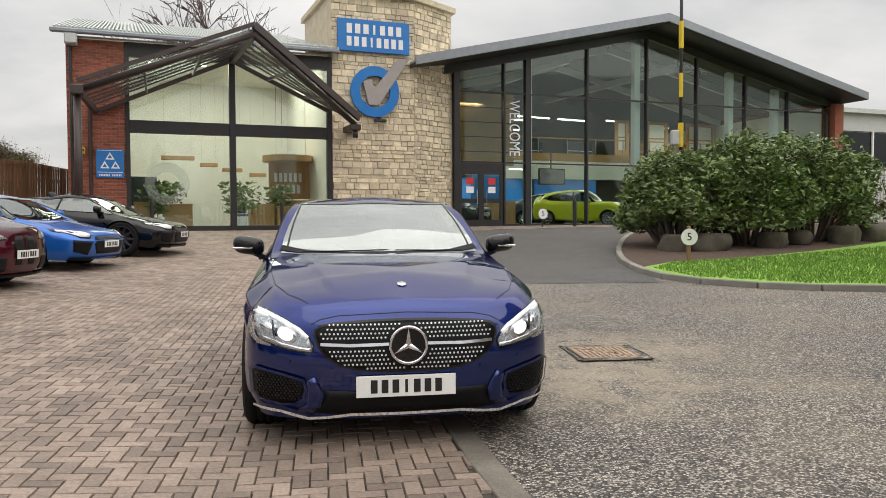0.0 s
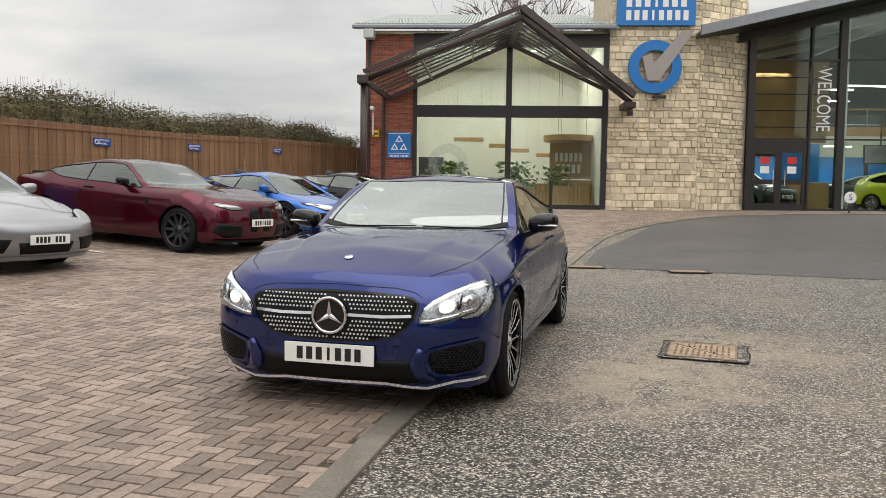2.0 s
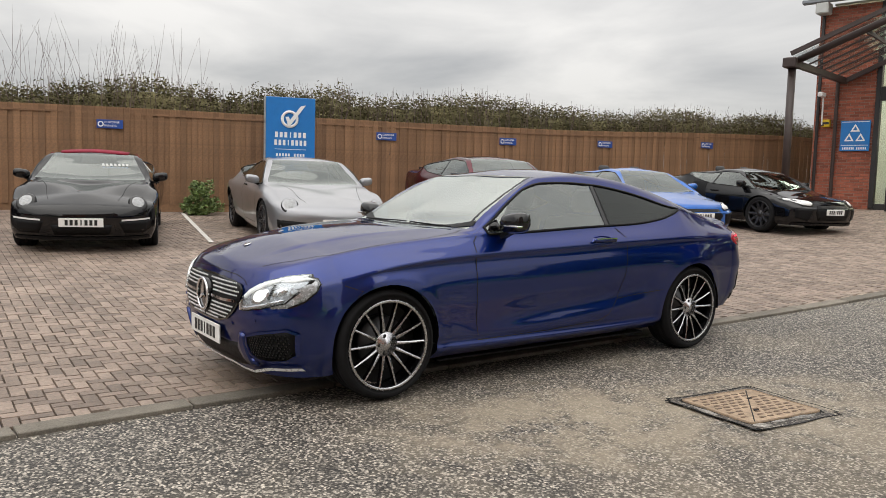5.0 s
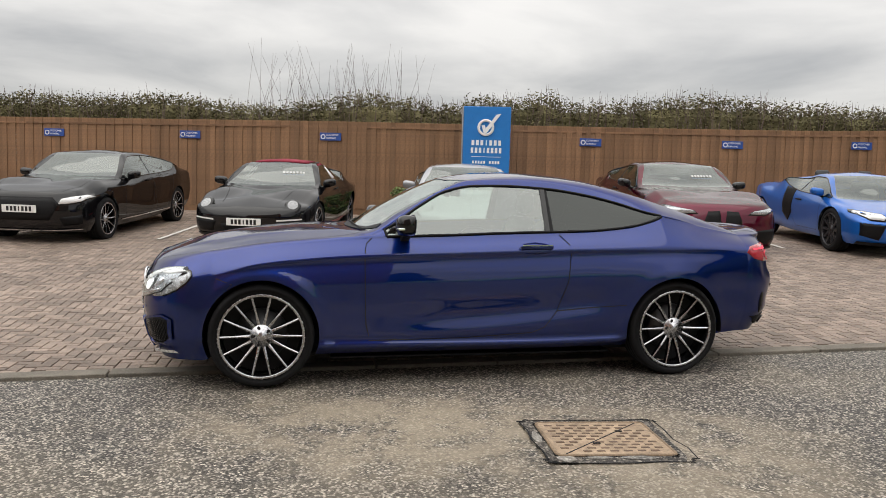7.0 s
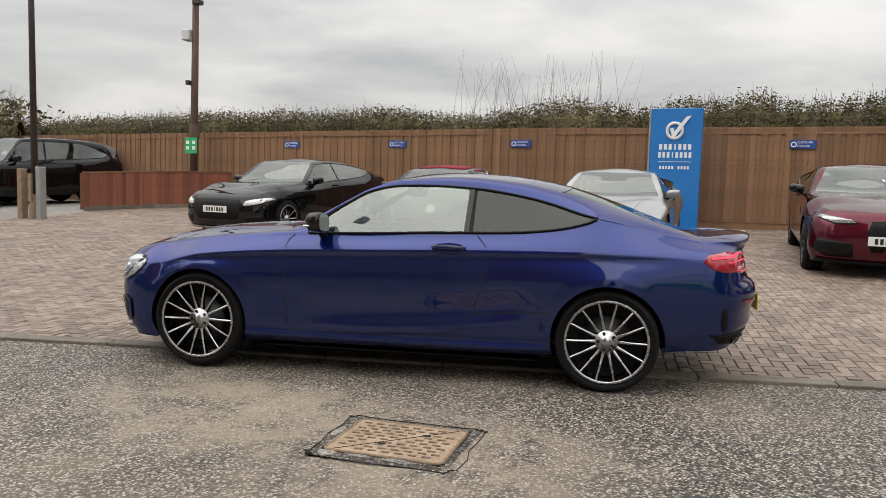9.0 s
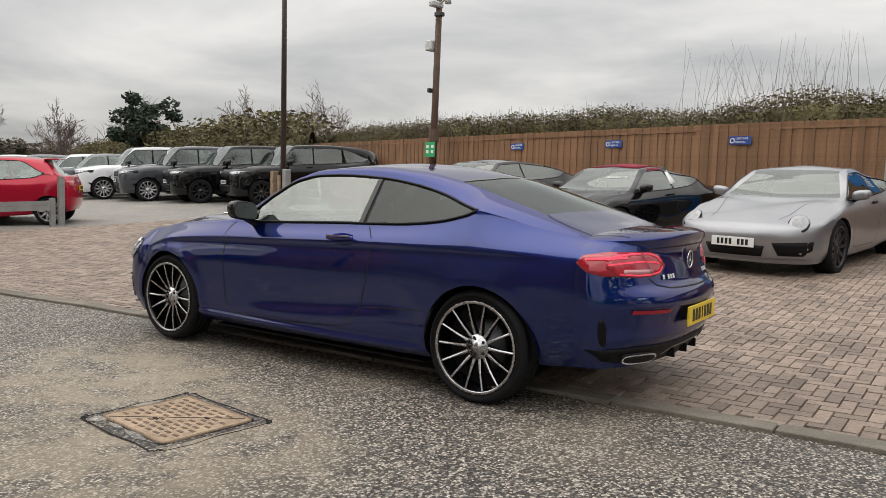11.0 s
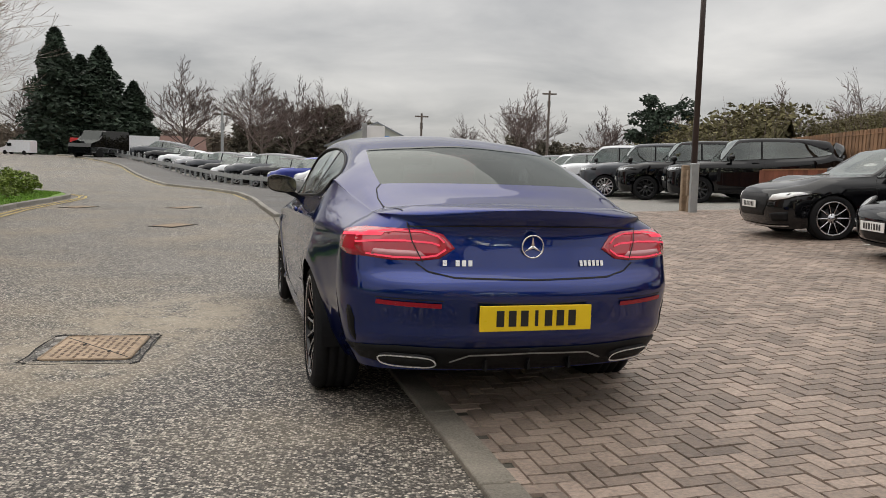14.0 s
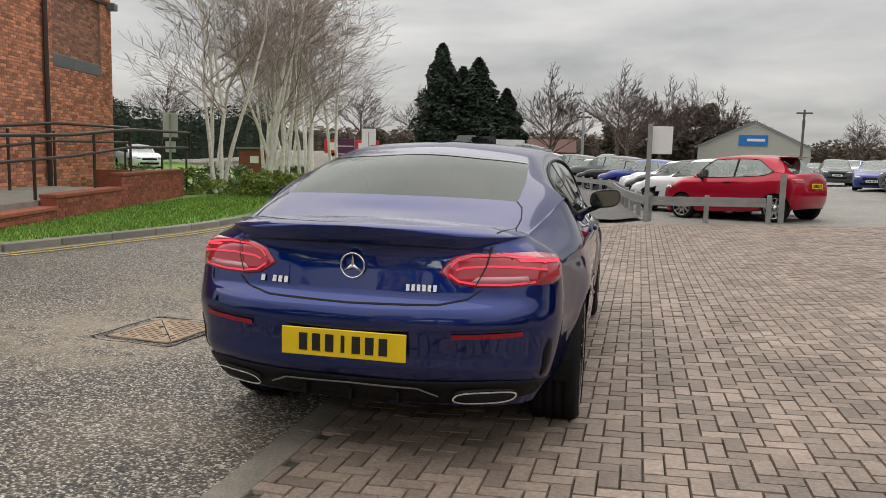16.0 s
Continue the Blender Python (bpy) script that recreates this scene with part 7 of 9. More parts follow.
for s0, s1 in ((10.1, 19.9), (19.9, 29.95)):
    def quad(z_off0, z_off1, y0, y1):
        bm = bmesh.new()
        c8 = [bm.verts.new((s, y, roof_z(s) + zo)) for zo in (z_off0, z_off1) for y in (y0, y1) for s in (s0, s1)]
        for f in ((0, 1, 3, 2), (4, 6, 7, 5), (0, 4, 5, 1), (2, 3, 7, 6), (0, 2, 6, 4), (1, 5, 7, 3)):
            bm.faces.new([c8[i] for i in f])
        return bm
    part("roof", quad(.06, .12, -.55, 16), M_ROOF, show, "pale metal roof sheet")
    part("verge", quad(-.05, .24, -.62, -.55), M_ROOFGREY, show, "grey rolled verge trim")
    part("soffit", quad(-.06, .05, -.55, SY + 1.2), M_DARKFRAME, show, "dark soffit")
    part("head_beam", quad(-.36, -.07, SY - .1, SY + .15), M_DARKFRAME, show, "dark head beam")
    part("ceiling_liner", quad(-.04, .05, SY + 1.25, 15.9), M_LINER, show, "dark grey lining under the roof")
part("brick_pier", boxes((29.37, 29.85, SY - .35, SY + .35, .7, 6.1)), M_BRICK, show, "red brick pier")
part("end_wall", boxes((29.6, 29.8, SY + .35, 16, .7, 6.3)), M_BRICK, show)
# entrance doors
for k, x in enumerate((12.18, 13.02)):
    dr = part("door", boxes((x, x + .1, SY - .04, SY + .04, FZ, 3.0), (x + .74, x + .84, SY - .04, SY + .04, FZ, 3.0), (x + .1, x + .74, SY - .04, SY + .04, FZ, FZ + .25), (x + .1, x + .74, SY - .04, SY + .04, 2.85, 3.0), (x + .1, x + .74, SY - .04, SY + .04, 1.85, 2.0)), M_DARKFRAME, show, "dark framed glass entrance door")
    p = pane(dr, [(x + .1, FZ + .25), (x + .74, FZ + .25), (x + .74, 2.85), (x + .1, 2.85)], SY)
    part("handle", rod(bmesh.new(), (x + (.66 if k == 0 else .18), SY - .1, 1.8), (x + (.66 if k == 0 else .18), SY - .1, 2.3), .015), M_CHROME, dr)
    for z in (2.2, 2.5):
        part("notice", boxes((x + .28, x + .56, SY - .015, SY - .008, z, z + .22)), M_REDPAINT if z > 2.3 else M_WHITE, dr, "red and white notice")
part("door_head", boxes((12.18, 13.86, SY - .05, SY + .08, 3.0, 3.24)), M_DARKFRAME, show)
# inside the showroom
for x in (17.34, 22.37):
    for s in (-1, 1):
        tb = bmesh.new()
        beam(tb, (x, SY + 1.3, roof_z(x) - .5), (x, 12.9, roof_z(x) - .3), .16, .3)
    part("rafter", tb, M_CLAD, show, "pale painted steel roof beam")
for y in (3.4, 7.5):
    for s0, s1 in ((12.2, 19.85), (19.95, 29.4)):
        part("rafter", beam(bmesh.new(), (s0, y, roof_z(s0) - .25), (s1, y, roof_z(s1) - .25), .14, .28), M_CLAD, show, "pale painted steel roof beam")
setting("wall_showroom_east", boxes((29.46, 29.58, SY + .4, 13.0, FZ, 6.0)), M_WHITEWALL, "white showroom side wall", "wall")
setting("floor_showroom", boxes((11.98, 29.55, SY + .15, 15.9, FZ - .25, FZ)), M_FLOOR, "pale showroom floor", "floor")
# back wall in dark grey, side walls in white
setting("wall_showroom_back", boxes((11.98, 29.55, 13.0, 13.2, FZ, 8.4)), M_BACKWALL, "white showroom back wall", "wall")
setting("wall_showroom_west", boxes((11.98, 12.08, SY + .2, 13.0, FZ, 6.5)), M_WHITEWALL, "white showroom side wall", "wall")
mez = thing("mezzanine", FAC, "first-floor gallery with oak fascia and slim railing", "gallery")
part("deck", boxes((14.9, 29.5, 5.6, 13.0, 3.55, 3.75)), M_WHITEWALL, mez)
part("fascia", boxes((14.9, 29.4, 5.5, 5.6, 3.78, 4.12)), M_WOOD, mez, "oak fascia")
part("edge_panel", boxes((14.9, 29.4, 5.48, 5.6, 3.0, 3.775)), M_WHITEWALL, mez, "white edge panel under the oak")
part("handrail", boxes((14.9, 29.5, 5.52, 5.57, 4.75, 4.8)), M_WOOD, mez)
for k in range(11):
    x = 15.0 + k * 1.44
    part("baluster", boxes((x, x + .03, 5.53, 5.56, 3.95, 4.75)), M_GREYSTEEL, mez)
part("oak_screen", boxes((12.2, 15.2, 2.6, 2.75, 3.3, 6.0)), M_WOOD, mez, "oak panelled screen")
for z in (3.8, 4.35, 4.9, 5.45):
    part("screen_joint", boxes((12.2, 15.2, 2.58, 2.597, z, z + .03)), M_DARKFRAME, mez)
for x in (15.05, 19.75, 24.3, 26.7):
    cl = thing("white_column", FAC @ pose(x, SY + .36, FZ), "square white steel column inside the glass", "column", "showroom columns")
    part("shaft", boxes((-.13, .13, -.13, .13, 0, roof_z(x) - FZ - .3), bev=.01), M_WHITE, cl)
    part("base", boxes((-.17, .17, -.17, .17, 0, .05)), M_WHITE, cl)
bp = thing("blue_display_wall", FAC @ pose(19, 10.5, FZ), "bright blue display wall panels", "display wall", )
part("panel", boxes((-3.8, 1.2, 0, .1, .3, 2.3)), M_BLUESIGN, bp)
part("panel", boxes((1.4, 5.0, 0, .1, .3, 2.3)), M_BLUESIGN, bp)
blu = thing("blue_entrance_panel", FAC @ pose(15.0, 4.5, FZ), "light blue panel behind the entrance", "panel")
part("panel", boxes((-.7, .8, 0, .1, .2, 2.4)), M_BLUESIGN, blu)
part("oak_counter", boxes((-.6, .8, -.9, -.3, 0, 1.0), bev=.01), M_WOOD, blu)
tv = thing("hanging_screen", FAC @ pose(18.0, 4.6, 3.05), "flat screen showing a car, hung from the gallery", "screen")
part("case", boxes((-.62, .62, -.04, .04, -.34, .34), bev=.01), M_DARKFRAME, tv)
part("display", boxes((-.58, .58, -.046, -.041, -.3, .3)), mat("screen_picture", (.3, .27, .32), .3, var=.7, scale=2.5), tv)
part("pole", rod(bmesh.new(), (0, .05, .3), (0, .05, 1.0), .025), M_DARKFRAME, tv)
for k, (x, y, z, w) in enumerate([(16.0, 8, 5.7, .9), (17.6, 8, 5.85, .9), (19.0, 8, 6.0, .9), (15.6, 9.6, 5.5, .8), (18.2, 9.6, 5.6, .9), (20.8, 7.6, 5.9, .8), (16.2, 4.0, 3.3, .5), (17.4, 7.5, 3.3, .5), (19.6, 7.5, 3.3, .5), (21.5, 7.5, 3.3, .5), (23.6, 8, 6.0, .7), (26.0, 8, 5.8, .7)]):
    ob = thing("strip_lamp", FAC @ pose(x, y, z, 0, 0, 8), "white linear strip light", "light", "showroom lights")
    part("diffuser", boxes((-w, w, -.05, .05, -.03, .0)), M_STRIPLIGHT, ob)
    part("tray", boxes((-w, w, -.06, .06, .001, .04)), M_WHITE, ob)
for x, y, z, sz, e in ((18, 4.5, 6.4, 5.0, 90), (25, 5, 5.9, 5.0, 110), (17.5, 8.0, 3.4, 5.0, 190), (24, 8, 3.4, 5.0, 120), (13.2, 3, 5.6, 1.4, 50)):
    ld = bpy.data.lights.new("showroom_lamp", "AREA")
    ld.shape, ld.size, ld.size_y, ld.energy, ld.color = "RECTANGLE", sz, sz * .7, e, (1.0, .94, .83)
    lo = new("showroom_lamp", ld)
    lo.matrix_world = FAC @ look((x, y, z), (x, y, 0))
for x0, x1 in ((23.2, 24.0), (25.0, 26.3), (27.4, 29.2)):
    of = thing("gallery_office", FAC @ pose(0, 7.6, 3.76), "oak-framed glazed office front on the gallery", "partition", "gallery offices")
    part("panel", boxes((x0, x1, 0, .08, 0, .8), (x0, x0 + .18, 0, .08, .8, 2.1), (x1 - .18, x1, 0, .08, .8, 2.1), (x0, x1, 0, .08, 2.1, 2.25)), M_WOOD, of, "oak panel")
    part("blind", boxes((x0 + .18, x1 - .18, .1, .12, .8, 2.1)), M_WHITEWALL, of, "pale lit blind")
    part("shelf", boxes((x0 + .18, x1 - .18, .02, .06, 1.4, 1.46)), M_WOOD, of)
for k, (x, y) in enumerate(((16.2, 9), (19.5, 9.5), (22, 9), (25.5, 8.4), (27.6, 8.4))):
    cb = thing("office_cabinet", FAC @ pose(x, y, 3.76), "dark office shelving on the gallery", "cabinet", "gallery furniture")
    part("carcass", boxes((-.7, .7, -.2, .2, 0, 1.25), bev=.01), M_WOOD if k > 2 else M_GREYCAR, cb)
    for z in (.4, .8):
        part("shelf", boxes((-.66, .66, -.21, -.19, z, z + .03)), M_WHITE, cb)
yc = plain_car("yellow_hatchback", HATCH, FAC @ pose(19.75, 2.7, FZ, 0, 0, -48), "acid yellow sports hatchback on the showroom floor", M_YELLOW, W_SMALL, "showroom cars")
bc = plain_car("dark_saloon", SALOON, FAC @ pose(20.4, 5.6, FZ, 0, 0, -35), "dark saloon on the showroom floor", M_GREYCAR, W_SMALL, "showroom cars")
copy_thing(bc, FAC @ pose(13.6, 3.4, FZ, 0, 0, -60))


def text_mesh(body, size, material, name="lettering", align="CENTER"):
    cu = bpy.data.curves.new(name, "FONT")
    cu.body, cu.size, cu.extrude, cu.align_x, cu.align_y = body, size, .002, align, "CENTER"
    tmp = bpy.data.objects.new(name, cu)
    scene.collection.objects.link(tmp)
    me = bpy.data.meshes.new_from_object(tmp.evaluated_get(bpy.context.evaluated_depsgraph_get()))
    bpy.data.objects.remove(tmp)
    me.materials.clear()
    me.materials.append(material)
    return me


ban = thing("welcome_banner", FAC @ pose(14.28, SY - .1, 4.5), "white welcome lettering running down the glass", "sign")
child("lettering", text_mesh("WELCOME", .6, M_WHITE), ban, "", pose(0, 0, 0, 90, 90, 0) @ Matrix.Diagonal((.68, 1, 1, 1)))
part("fixing", boxes((-.02, .02, .0, .07, -1.05, -1.02), (-.02, .02, .0, .07, 1.02, 1.05)), M_GREYSTEEL, ban)
b = thing("speed_disc", FAC @ pose(14.35, -1.2, FZ - .05), "round white speed sign on a short post", "sign", "speed signs")
part("post", rod(bmesh.new(), (0, .03, 0), (0, .03, .7), .03), M_DARKFRAME, b)
part("disc", rod(bmesh.new(), (0, .0, .5), (0, -.02, .5), .17, .17, 24), M_WHITE, b)
child("lettering", text_mesh("5", .24, M_INK), b, "", pose(0, -.022, .5, 90, 0, 0))
bol = thing("bollard", FAC @ pose(15.7, -1.0, FZ - .05), "short black steel bollard by the glazing", "bollard", "bollards")
part("post", rod(bmesh.new(), (0, 0, 0), (0, 0, .95), .07, .07, 14), M_DARKFRAME, bol)
part("cap", rod(bmesh.new(), (0, 0, .95), (0, 0, 1.0), .07, .03, 14), M_DARKFRAME, bol)

# pale clad annex beyond the showroom
annex = thing("clad_annex", FAC, "lower annex in pale ribbed cladding with ribbon windows", "building")
part("wall", boxes((29.9, 42, 2.5, 2.7, .6, 3.6)), M_CLAD, annex)
part("wall", boxes((29.9, 42, 2.5, 2.7, 5.3, 6.1)), M_CLAD, annex)
part("rib", boxes(*[(29.95 + k * .22, 30.03 + k * .22, 2.45, 2.5, .6, 3.6) for k in range(54)]), M_CLAD, annex)
part("roof", boxes((29.7, 42.2, 2.2, 12, 6.1, 6.3)), M_ROOF, annex)
for k in range(6):
    part("window", boxes((30.1 + k * 2, 32.0 + k * 2, 2.55, 2.62, 3.65, 5.25)), M_TINT, annex)
    part("window_frame", boxes((30.0 + k * 2, 30.1 + k * 2, 2.48, 2.7, 3.6, 5.3)), M_WHITE, annex)
part("back", boxes((29.9, 42, 11.8, 12, .6, 6.1)), M_CLAD, annex)

# ---- fence, signs, posts, kerbs and lawns ----
FENCE = [(-14.6, -15.0), (-13.35, -6.9), (-12.83, -2.45), (-12.45, .75), (-12.0, 3.96), (-11.86, 8.0), (-11.84, 9.7), (-11.92, 12.9), (-12.05, 15.9), (-12.25, 19.5), (-12.6, 23.5), (-13.2, 28.0)]


fence = thing("timber_fence", Matrix.Identity(4), "tall close-boarded brown timber fence with capping rail", "fence")
pts = along(FENCE, 2.0)
for (x0, y0, a), (x1, y1, _) in zip(pts, pts[1:]):
    z0, z1 = G(x0, y0), G(x1, y1)
    part("capping", beam(bmesh.new(), (x0, y0, z0 + 1.94), (x1, y1, z1 + 1.94), .06, .035), M_FENCE, fence)
    part("gravel_board", beam(bmesh.new(), (x0 - .02, y0, z0 + .07), (x1 - .02, y1, z1 + .07), .04, .16), M_FENCE, fence)
    part("rail", beam(bmesh.new(), (x0 - .05, y0, z0 + 1.6), (x1 - .05, y1, z1 + 1.6), .05, .09), M_FENCE, fence)


def parking_sign(x, y, ang):
    ob = thing("parking_sign", pose(x, y, G(x, y) + 1.72, 0, 0, math.degrees(ang)), "small blue customer parking sign on the fence", "sign", "parking signs")
    part("plate", boxes((-.24, .24, .02, .034, -.085, .085), bev=.003), M_NAVYSIGN, ob)
    for z, t in ((.035, "CUSTOMER"), (-.035, "PARKING")):
        child("lettering", text_mesh(t, .054, M_WHITE, align="LEFT"), ob, "", pose(-.08, .036, z, 90, 0, 180) @ Matrix.Scale(-1, 4, (1, 0, 0)) @ Matrix.Scale(-1, 4, (1, 0, 0)) @ pose(-.18, 0, 0))
    bm = tube(bmesh.new(), [(.165 + .045 * math.cos(t), .037, .045 * math.sin(t) - .005) for t in [2 * math.pi * i / 18 for i in range(19)]], .011, 5)
    part("motif", bm, M_WHITE, ob, "white ring")


for x, y in ((-12.81, -2.45), (-12.43, .75), (-11.98, 3.96), (-11.81, 9.7), (-11.9, 12.9), (-12.03, 15.9), (-12.27, 19.6)):
    k = min(range(len(FENCE) - 1), key=lambda i: abs((FENCE[i][1] + FENCE[i + 1][1]) / 2 - y))
    (a, b), (c, d) = FENCE[k], FENCE[k + 1]
    xf = a + (c - a) * (y - b) / (d - b)
    parking_sign(xf + .012, y, math.atan2(d - b, c - a) + math.pi)

tot = thing("blue_totem_board", pose(-11.2, 7.35, G(-11.2, 7.35), 0, 0, 82), "tall blue totem board with white ring motif and bars", "sign")
part("panel", boxes((-.5, .5, -.06, .06, .05, 2.42), bev=.01), M_BLUESIGN, tot)
part("edge", boxes((-.53, -.5, -.065, .065, .0, 2.42)), M_GREYSTEEL, tot)
part("foot", boxes((-.5, .5, -.2, .2, 0, .05)), M_GREYSTEEL, tot)
bm = tube(bmesh.new(), [(-.02 + .15 * math.cos(t), -.065, 1.98 + .15 * math.sin(t)) for t in [2 * math.pi * i / 30 for i in range(31)]], .032, 6)
part("motif", bm, M_WHITE, tot, "white ring")
bm = bmesh.new()
bm.faces.new([bm.verts.new((x, -.105, z)) for x, z in ((-.11, 2.02), (-.04, 2.03), (-.02, 1.96), (.2, 2.25), (.3, 2.27), (.0, 1.86), (-.06, 1.86))])
part("tick", bm, M_WHITE, tot)
word_bars(tot, "XXXIXXX", .66, .11, M_WHITE, pose(0, -.065, 1.66))
word_bars(tot, "XXXIXXXX", .68, .11, M_WHITE, pose(0, -.065, 1.50))
part("rule", boxes((-.32, .32, -.064, -.061, 1.36, 1.37)), M_WHITE, tot)
word_bars(tot, "XXXXX XXXX", .6, .06, M_WHITE, pose(0, -.065, 1.25))

# camera pole by the fence
cp = thing("camera_pole", pose(-12.57, -5.43, G(-12.57, -5.43), .3, -1.2, 0), "rusty brown steel pole with camera boxes and green sign", "pole")
part("mast", rod(bmesh.new(), (0, 0, 0), (0, 0, 6.6), .11, .085, 14), M_POLE, cp, "rust-brown mast", True)
part("collar", rod(bmesh.new(), (0, 0, 1.9), (0, 0, 2.25), .15, .14, 14), M_POLE, cp)
part("control_box", boxes((-.12, .2, -.32, -.06, 4.5, 4.78), bev=.02), M_CLAD, cp, "pale grey box")
part("camera_head", boxes((-.1, .35, -.1, .1, 5.7, 5.86), bev=.03), M_CLAD, cp, "pale camera housing")
part("arm", rod(bmesh.new(), (0, 0, 5.8), (.1, .45, 5.95), .03), M_CLAD, cp)
part("dome", rod(bmesh.new(), (.1, .45, 5.75), (.1, .45, 5.98), .1, .06, 12), M_CLAD, cp, "", True)
part("sensor", boxes((.02, .2, -.16, -.06, 3.3, 3.42), bev=.01), M_DARKFRAME, cp)
part("camera_head", boxes((.1, .3, .1, .35, 5.4, 5.52), bev=.02), M_DARKFRAME, cp, "dark camera housing")
gs = part("assembly_sign", boxes((.12, .14, -.2, .2, 1.45, 1.88), bev=.003), M_GREENSIGN, cp, "green assembly point sign")
for yy, zz in ((-.1, 1.75), (.1, 1.75), (-.1, 1.6), (.1, 1.6)):
    part("pictogram", boxes((.141, .143, yy - .05, yy + .05, zz - .045, zz + .045)), M_WHITE, gs)
lp = thing("lamp_post", pose(-7.7, -5.75, G(-7.7, -5.75), 0, .4, 0), "slim dark lamp post in a concrete and timber guard", "lamp post")
part("mast", rod(bmesh.new(), (0, 0, 0), (0, 0, 9.0), .075, .05, 12), M_BROWNSTEEL, lp, "", True)
part("base", rod(bmesh.new(), (0, 0, 0), (0, 0, .55), .13, .11, 12), M_RUST, lp)
part("door", boxes((.1, .14, -.05, .05, .4, 1.0)), M_RUST, lp)
part("guard_post", boxes((.0, .17, .2, .34, 0, 1.15), bev=.015), M_GREYSTEEL, lp, "grey guard post")
part("guard_post", boxes((.0, .17, -.34, -.2, 0, 1.1), bev=.015), M_RUST, lp, "rusty guard post")

# low boarded fence that closes the paved yard beside the cars
LOW = [(-9.75, -6.5), (-11.2, -5.6), (-12.75, -4.3)]
low = thing("low_fence", Matrix.Identity(4), "low reddish close-boarded fence with a capping rail", "fence")
LOWBOARD = from_bm("board", boxes((-.0585, .0585, -.0075, .0075, 0, .9), bev=.003), M_REDFENCE)
for k, (x, y, a) in enumerate(along(LOW, .108)):
    child("board", LOWBOARD, low, "", pose(x, y, G(x, y) + .05, 0, 0, math.degrees(a)) @ pose(0, .0085 if k % 2 else -.0085, 0))
for p, q in zip(LOW, LOW[1:]):
    part("capping", beam(bmesh.new(), (*p, G(*p) + .965), (*q, G(*q) + .965), .06, .03), M_FENCE, low)
    part("gravel_board", beam(bmesh.new(), (p[0], p[1] + .03, G(*p) + .05), (q[0], q[1] + .03, G(*q) + .05), .03, .14), M_EDGE, low, "mossy concrete gravel board")

# ---- kerbs ----
KERB_STONE = boxes((-.45, .45, -.065, .065, -.12, .1), bev=.012)
KERB_ME = from_bm("kerbstone", KERB_STONE, M_KERB)
EDGE_ME = from_bm("edging", boxes((-.45, .45, -.075, .075, -.1, .026), bev=.005), M_EDGE)


def kerb(name, path, label, me, step=.9):
    root = thing(name, Matrix.Identity(4), label, "kerb", kind="structure")
    pts = along(path, step)
    for (x, y, a), nxt in zip(pts, pts[1:] + pts[-1:]):
        xm, ym = (x + nxt[0]) / 2, (y + nxt[1]) / 2
        n = math.hypot(nxt[0] - x, nxt[1] - y)
        if n < .05:
            continue
        slope = math.degrees(math.atan2(G(nxt[0], nxt[1]) - G(x, y), n))
        child("kerbstone", me, root, "", pose(xm, ym, G(xm, ym), 0, -slope, math.degrees(math.atan2(nxt[1] - y, nxt[0] - x))) @ Matrix.Diagonal((n / .912, 1, 1, 1)))
    return root


kerb("edging", [(x + .06, y) for x, y in STRIP_PATH], "flush concrete edging between paving and asphalt", EDGE_ME)
ISLAND = [(40, 17), (30, 14.2), (18, 12.2), (12, 11.6), (8.5, 11.45), (6.55, 11.57), (5.45, 11.75), (4.6, 12.2), (4.05, 12.8), (3.75, 13.6), (3.68, 14.6), (3.75, 16), (3.95, 17.4), (4.3, 19), (4.9, 21), (5.7, 22.7), (7.2, 24.0), (12, 26.2), (20, 29.6), (40, 37)]
LAWN = [(11.0, 9.8), (8.4, 7.6), (6.9, 6.2), (6.3, 4.7), (6.36, 3.3), (6.4, 1.5), (6.6, .0), (7.1, -2.2), (7.7, -5.6), (8.05, -8.9), (8.3, -10.6), (8.75, -11.9), (9.4, -12.7), (10.46, -13.6), (12.6, -15.8), (20, -24), (36, -33)]
VERGE = [(1.8, -4.85), (2.45, -7.6), (3.4, -12), (4.5, -16), (6.0, -19.2), (8.8, -23.0), (15.2, -37.5), (24.6, -51.5)]

kerb("kerb_island", ISLAND[3:18], "raised concrete kerb round the planted island", KERB_ME)
kerb("kerb_lawn", LAWN[:-2], "raised concrete kerb along the lawn", KERB_ME)
kerb("kerb_verge", VERGE, "raised concrete kerb of the car park verge", KERB_ME)
area("lawn_island", [(x, y) for x, y in ISLAND[:6]] + [(6.6, 11.65), (5.5, 11.83), (4.68, 12.28), (4.12, 12.85), (3.83, 13.6), (3.76, 14.6), (4.6, 15.6), (6.4, 16.4), (9.0, 18.2), (13, 21), (20, 24), (40, 32)], .085, M_GRASS, "short green lawn on the island", "lawn", 1.2)
area("planting_bed", [(3.76, 14.62), (3.83, 16), (4.03, 17.4), (4.38, 19), (4.97, 21), (5.76, 22.65), (7.2, 23.9), (12, 26.1), (20, 29.5), (40, 36.9), (40, 32.02), (20, 24.02), (13, 21.02), (9.0, 18.22), (6.4, 16.42), (4.6, 15.62)], .08, M_SOIL, "bark mulch under the shrubs", "planting bed", 1.5)
area("lawn_side", [(x + .07, y) for x, y in LAWN[:-2]] + [(40, -34), (40, 20), (14, 12)], .085, M_GRASS, "short green lawn inside the kerb", "lawn", 1.2)
area("footway", VERGE + [(21.6, -51.5), (12.3, -37.5), (6.3, -25), (3.5, -20), (1.9, -13.4), (.6, -8.2), (.1, -6.5), (.5, -5.25)], .09, M_ROAD, "narrow tarmac verge beside the barrier", "path", 2.0)


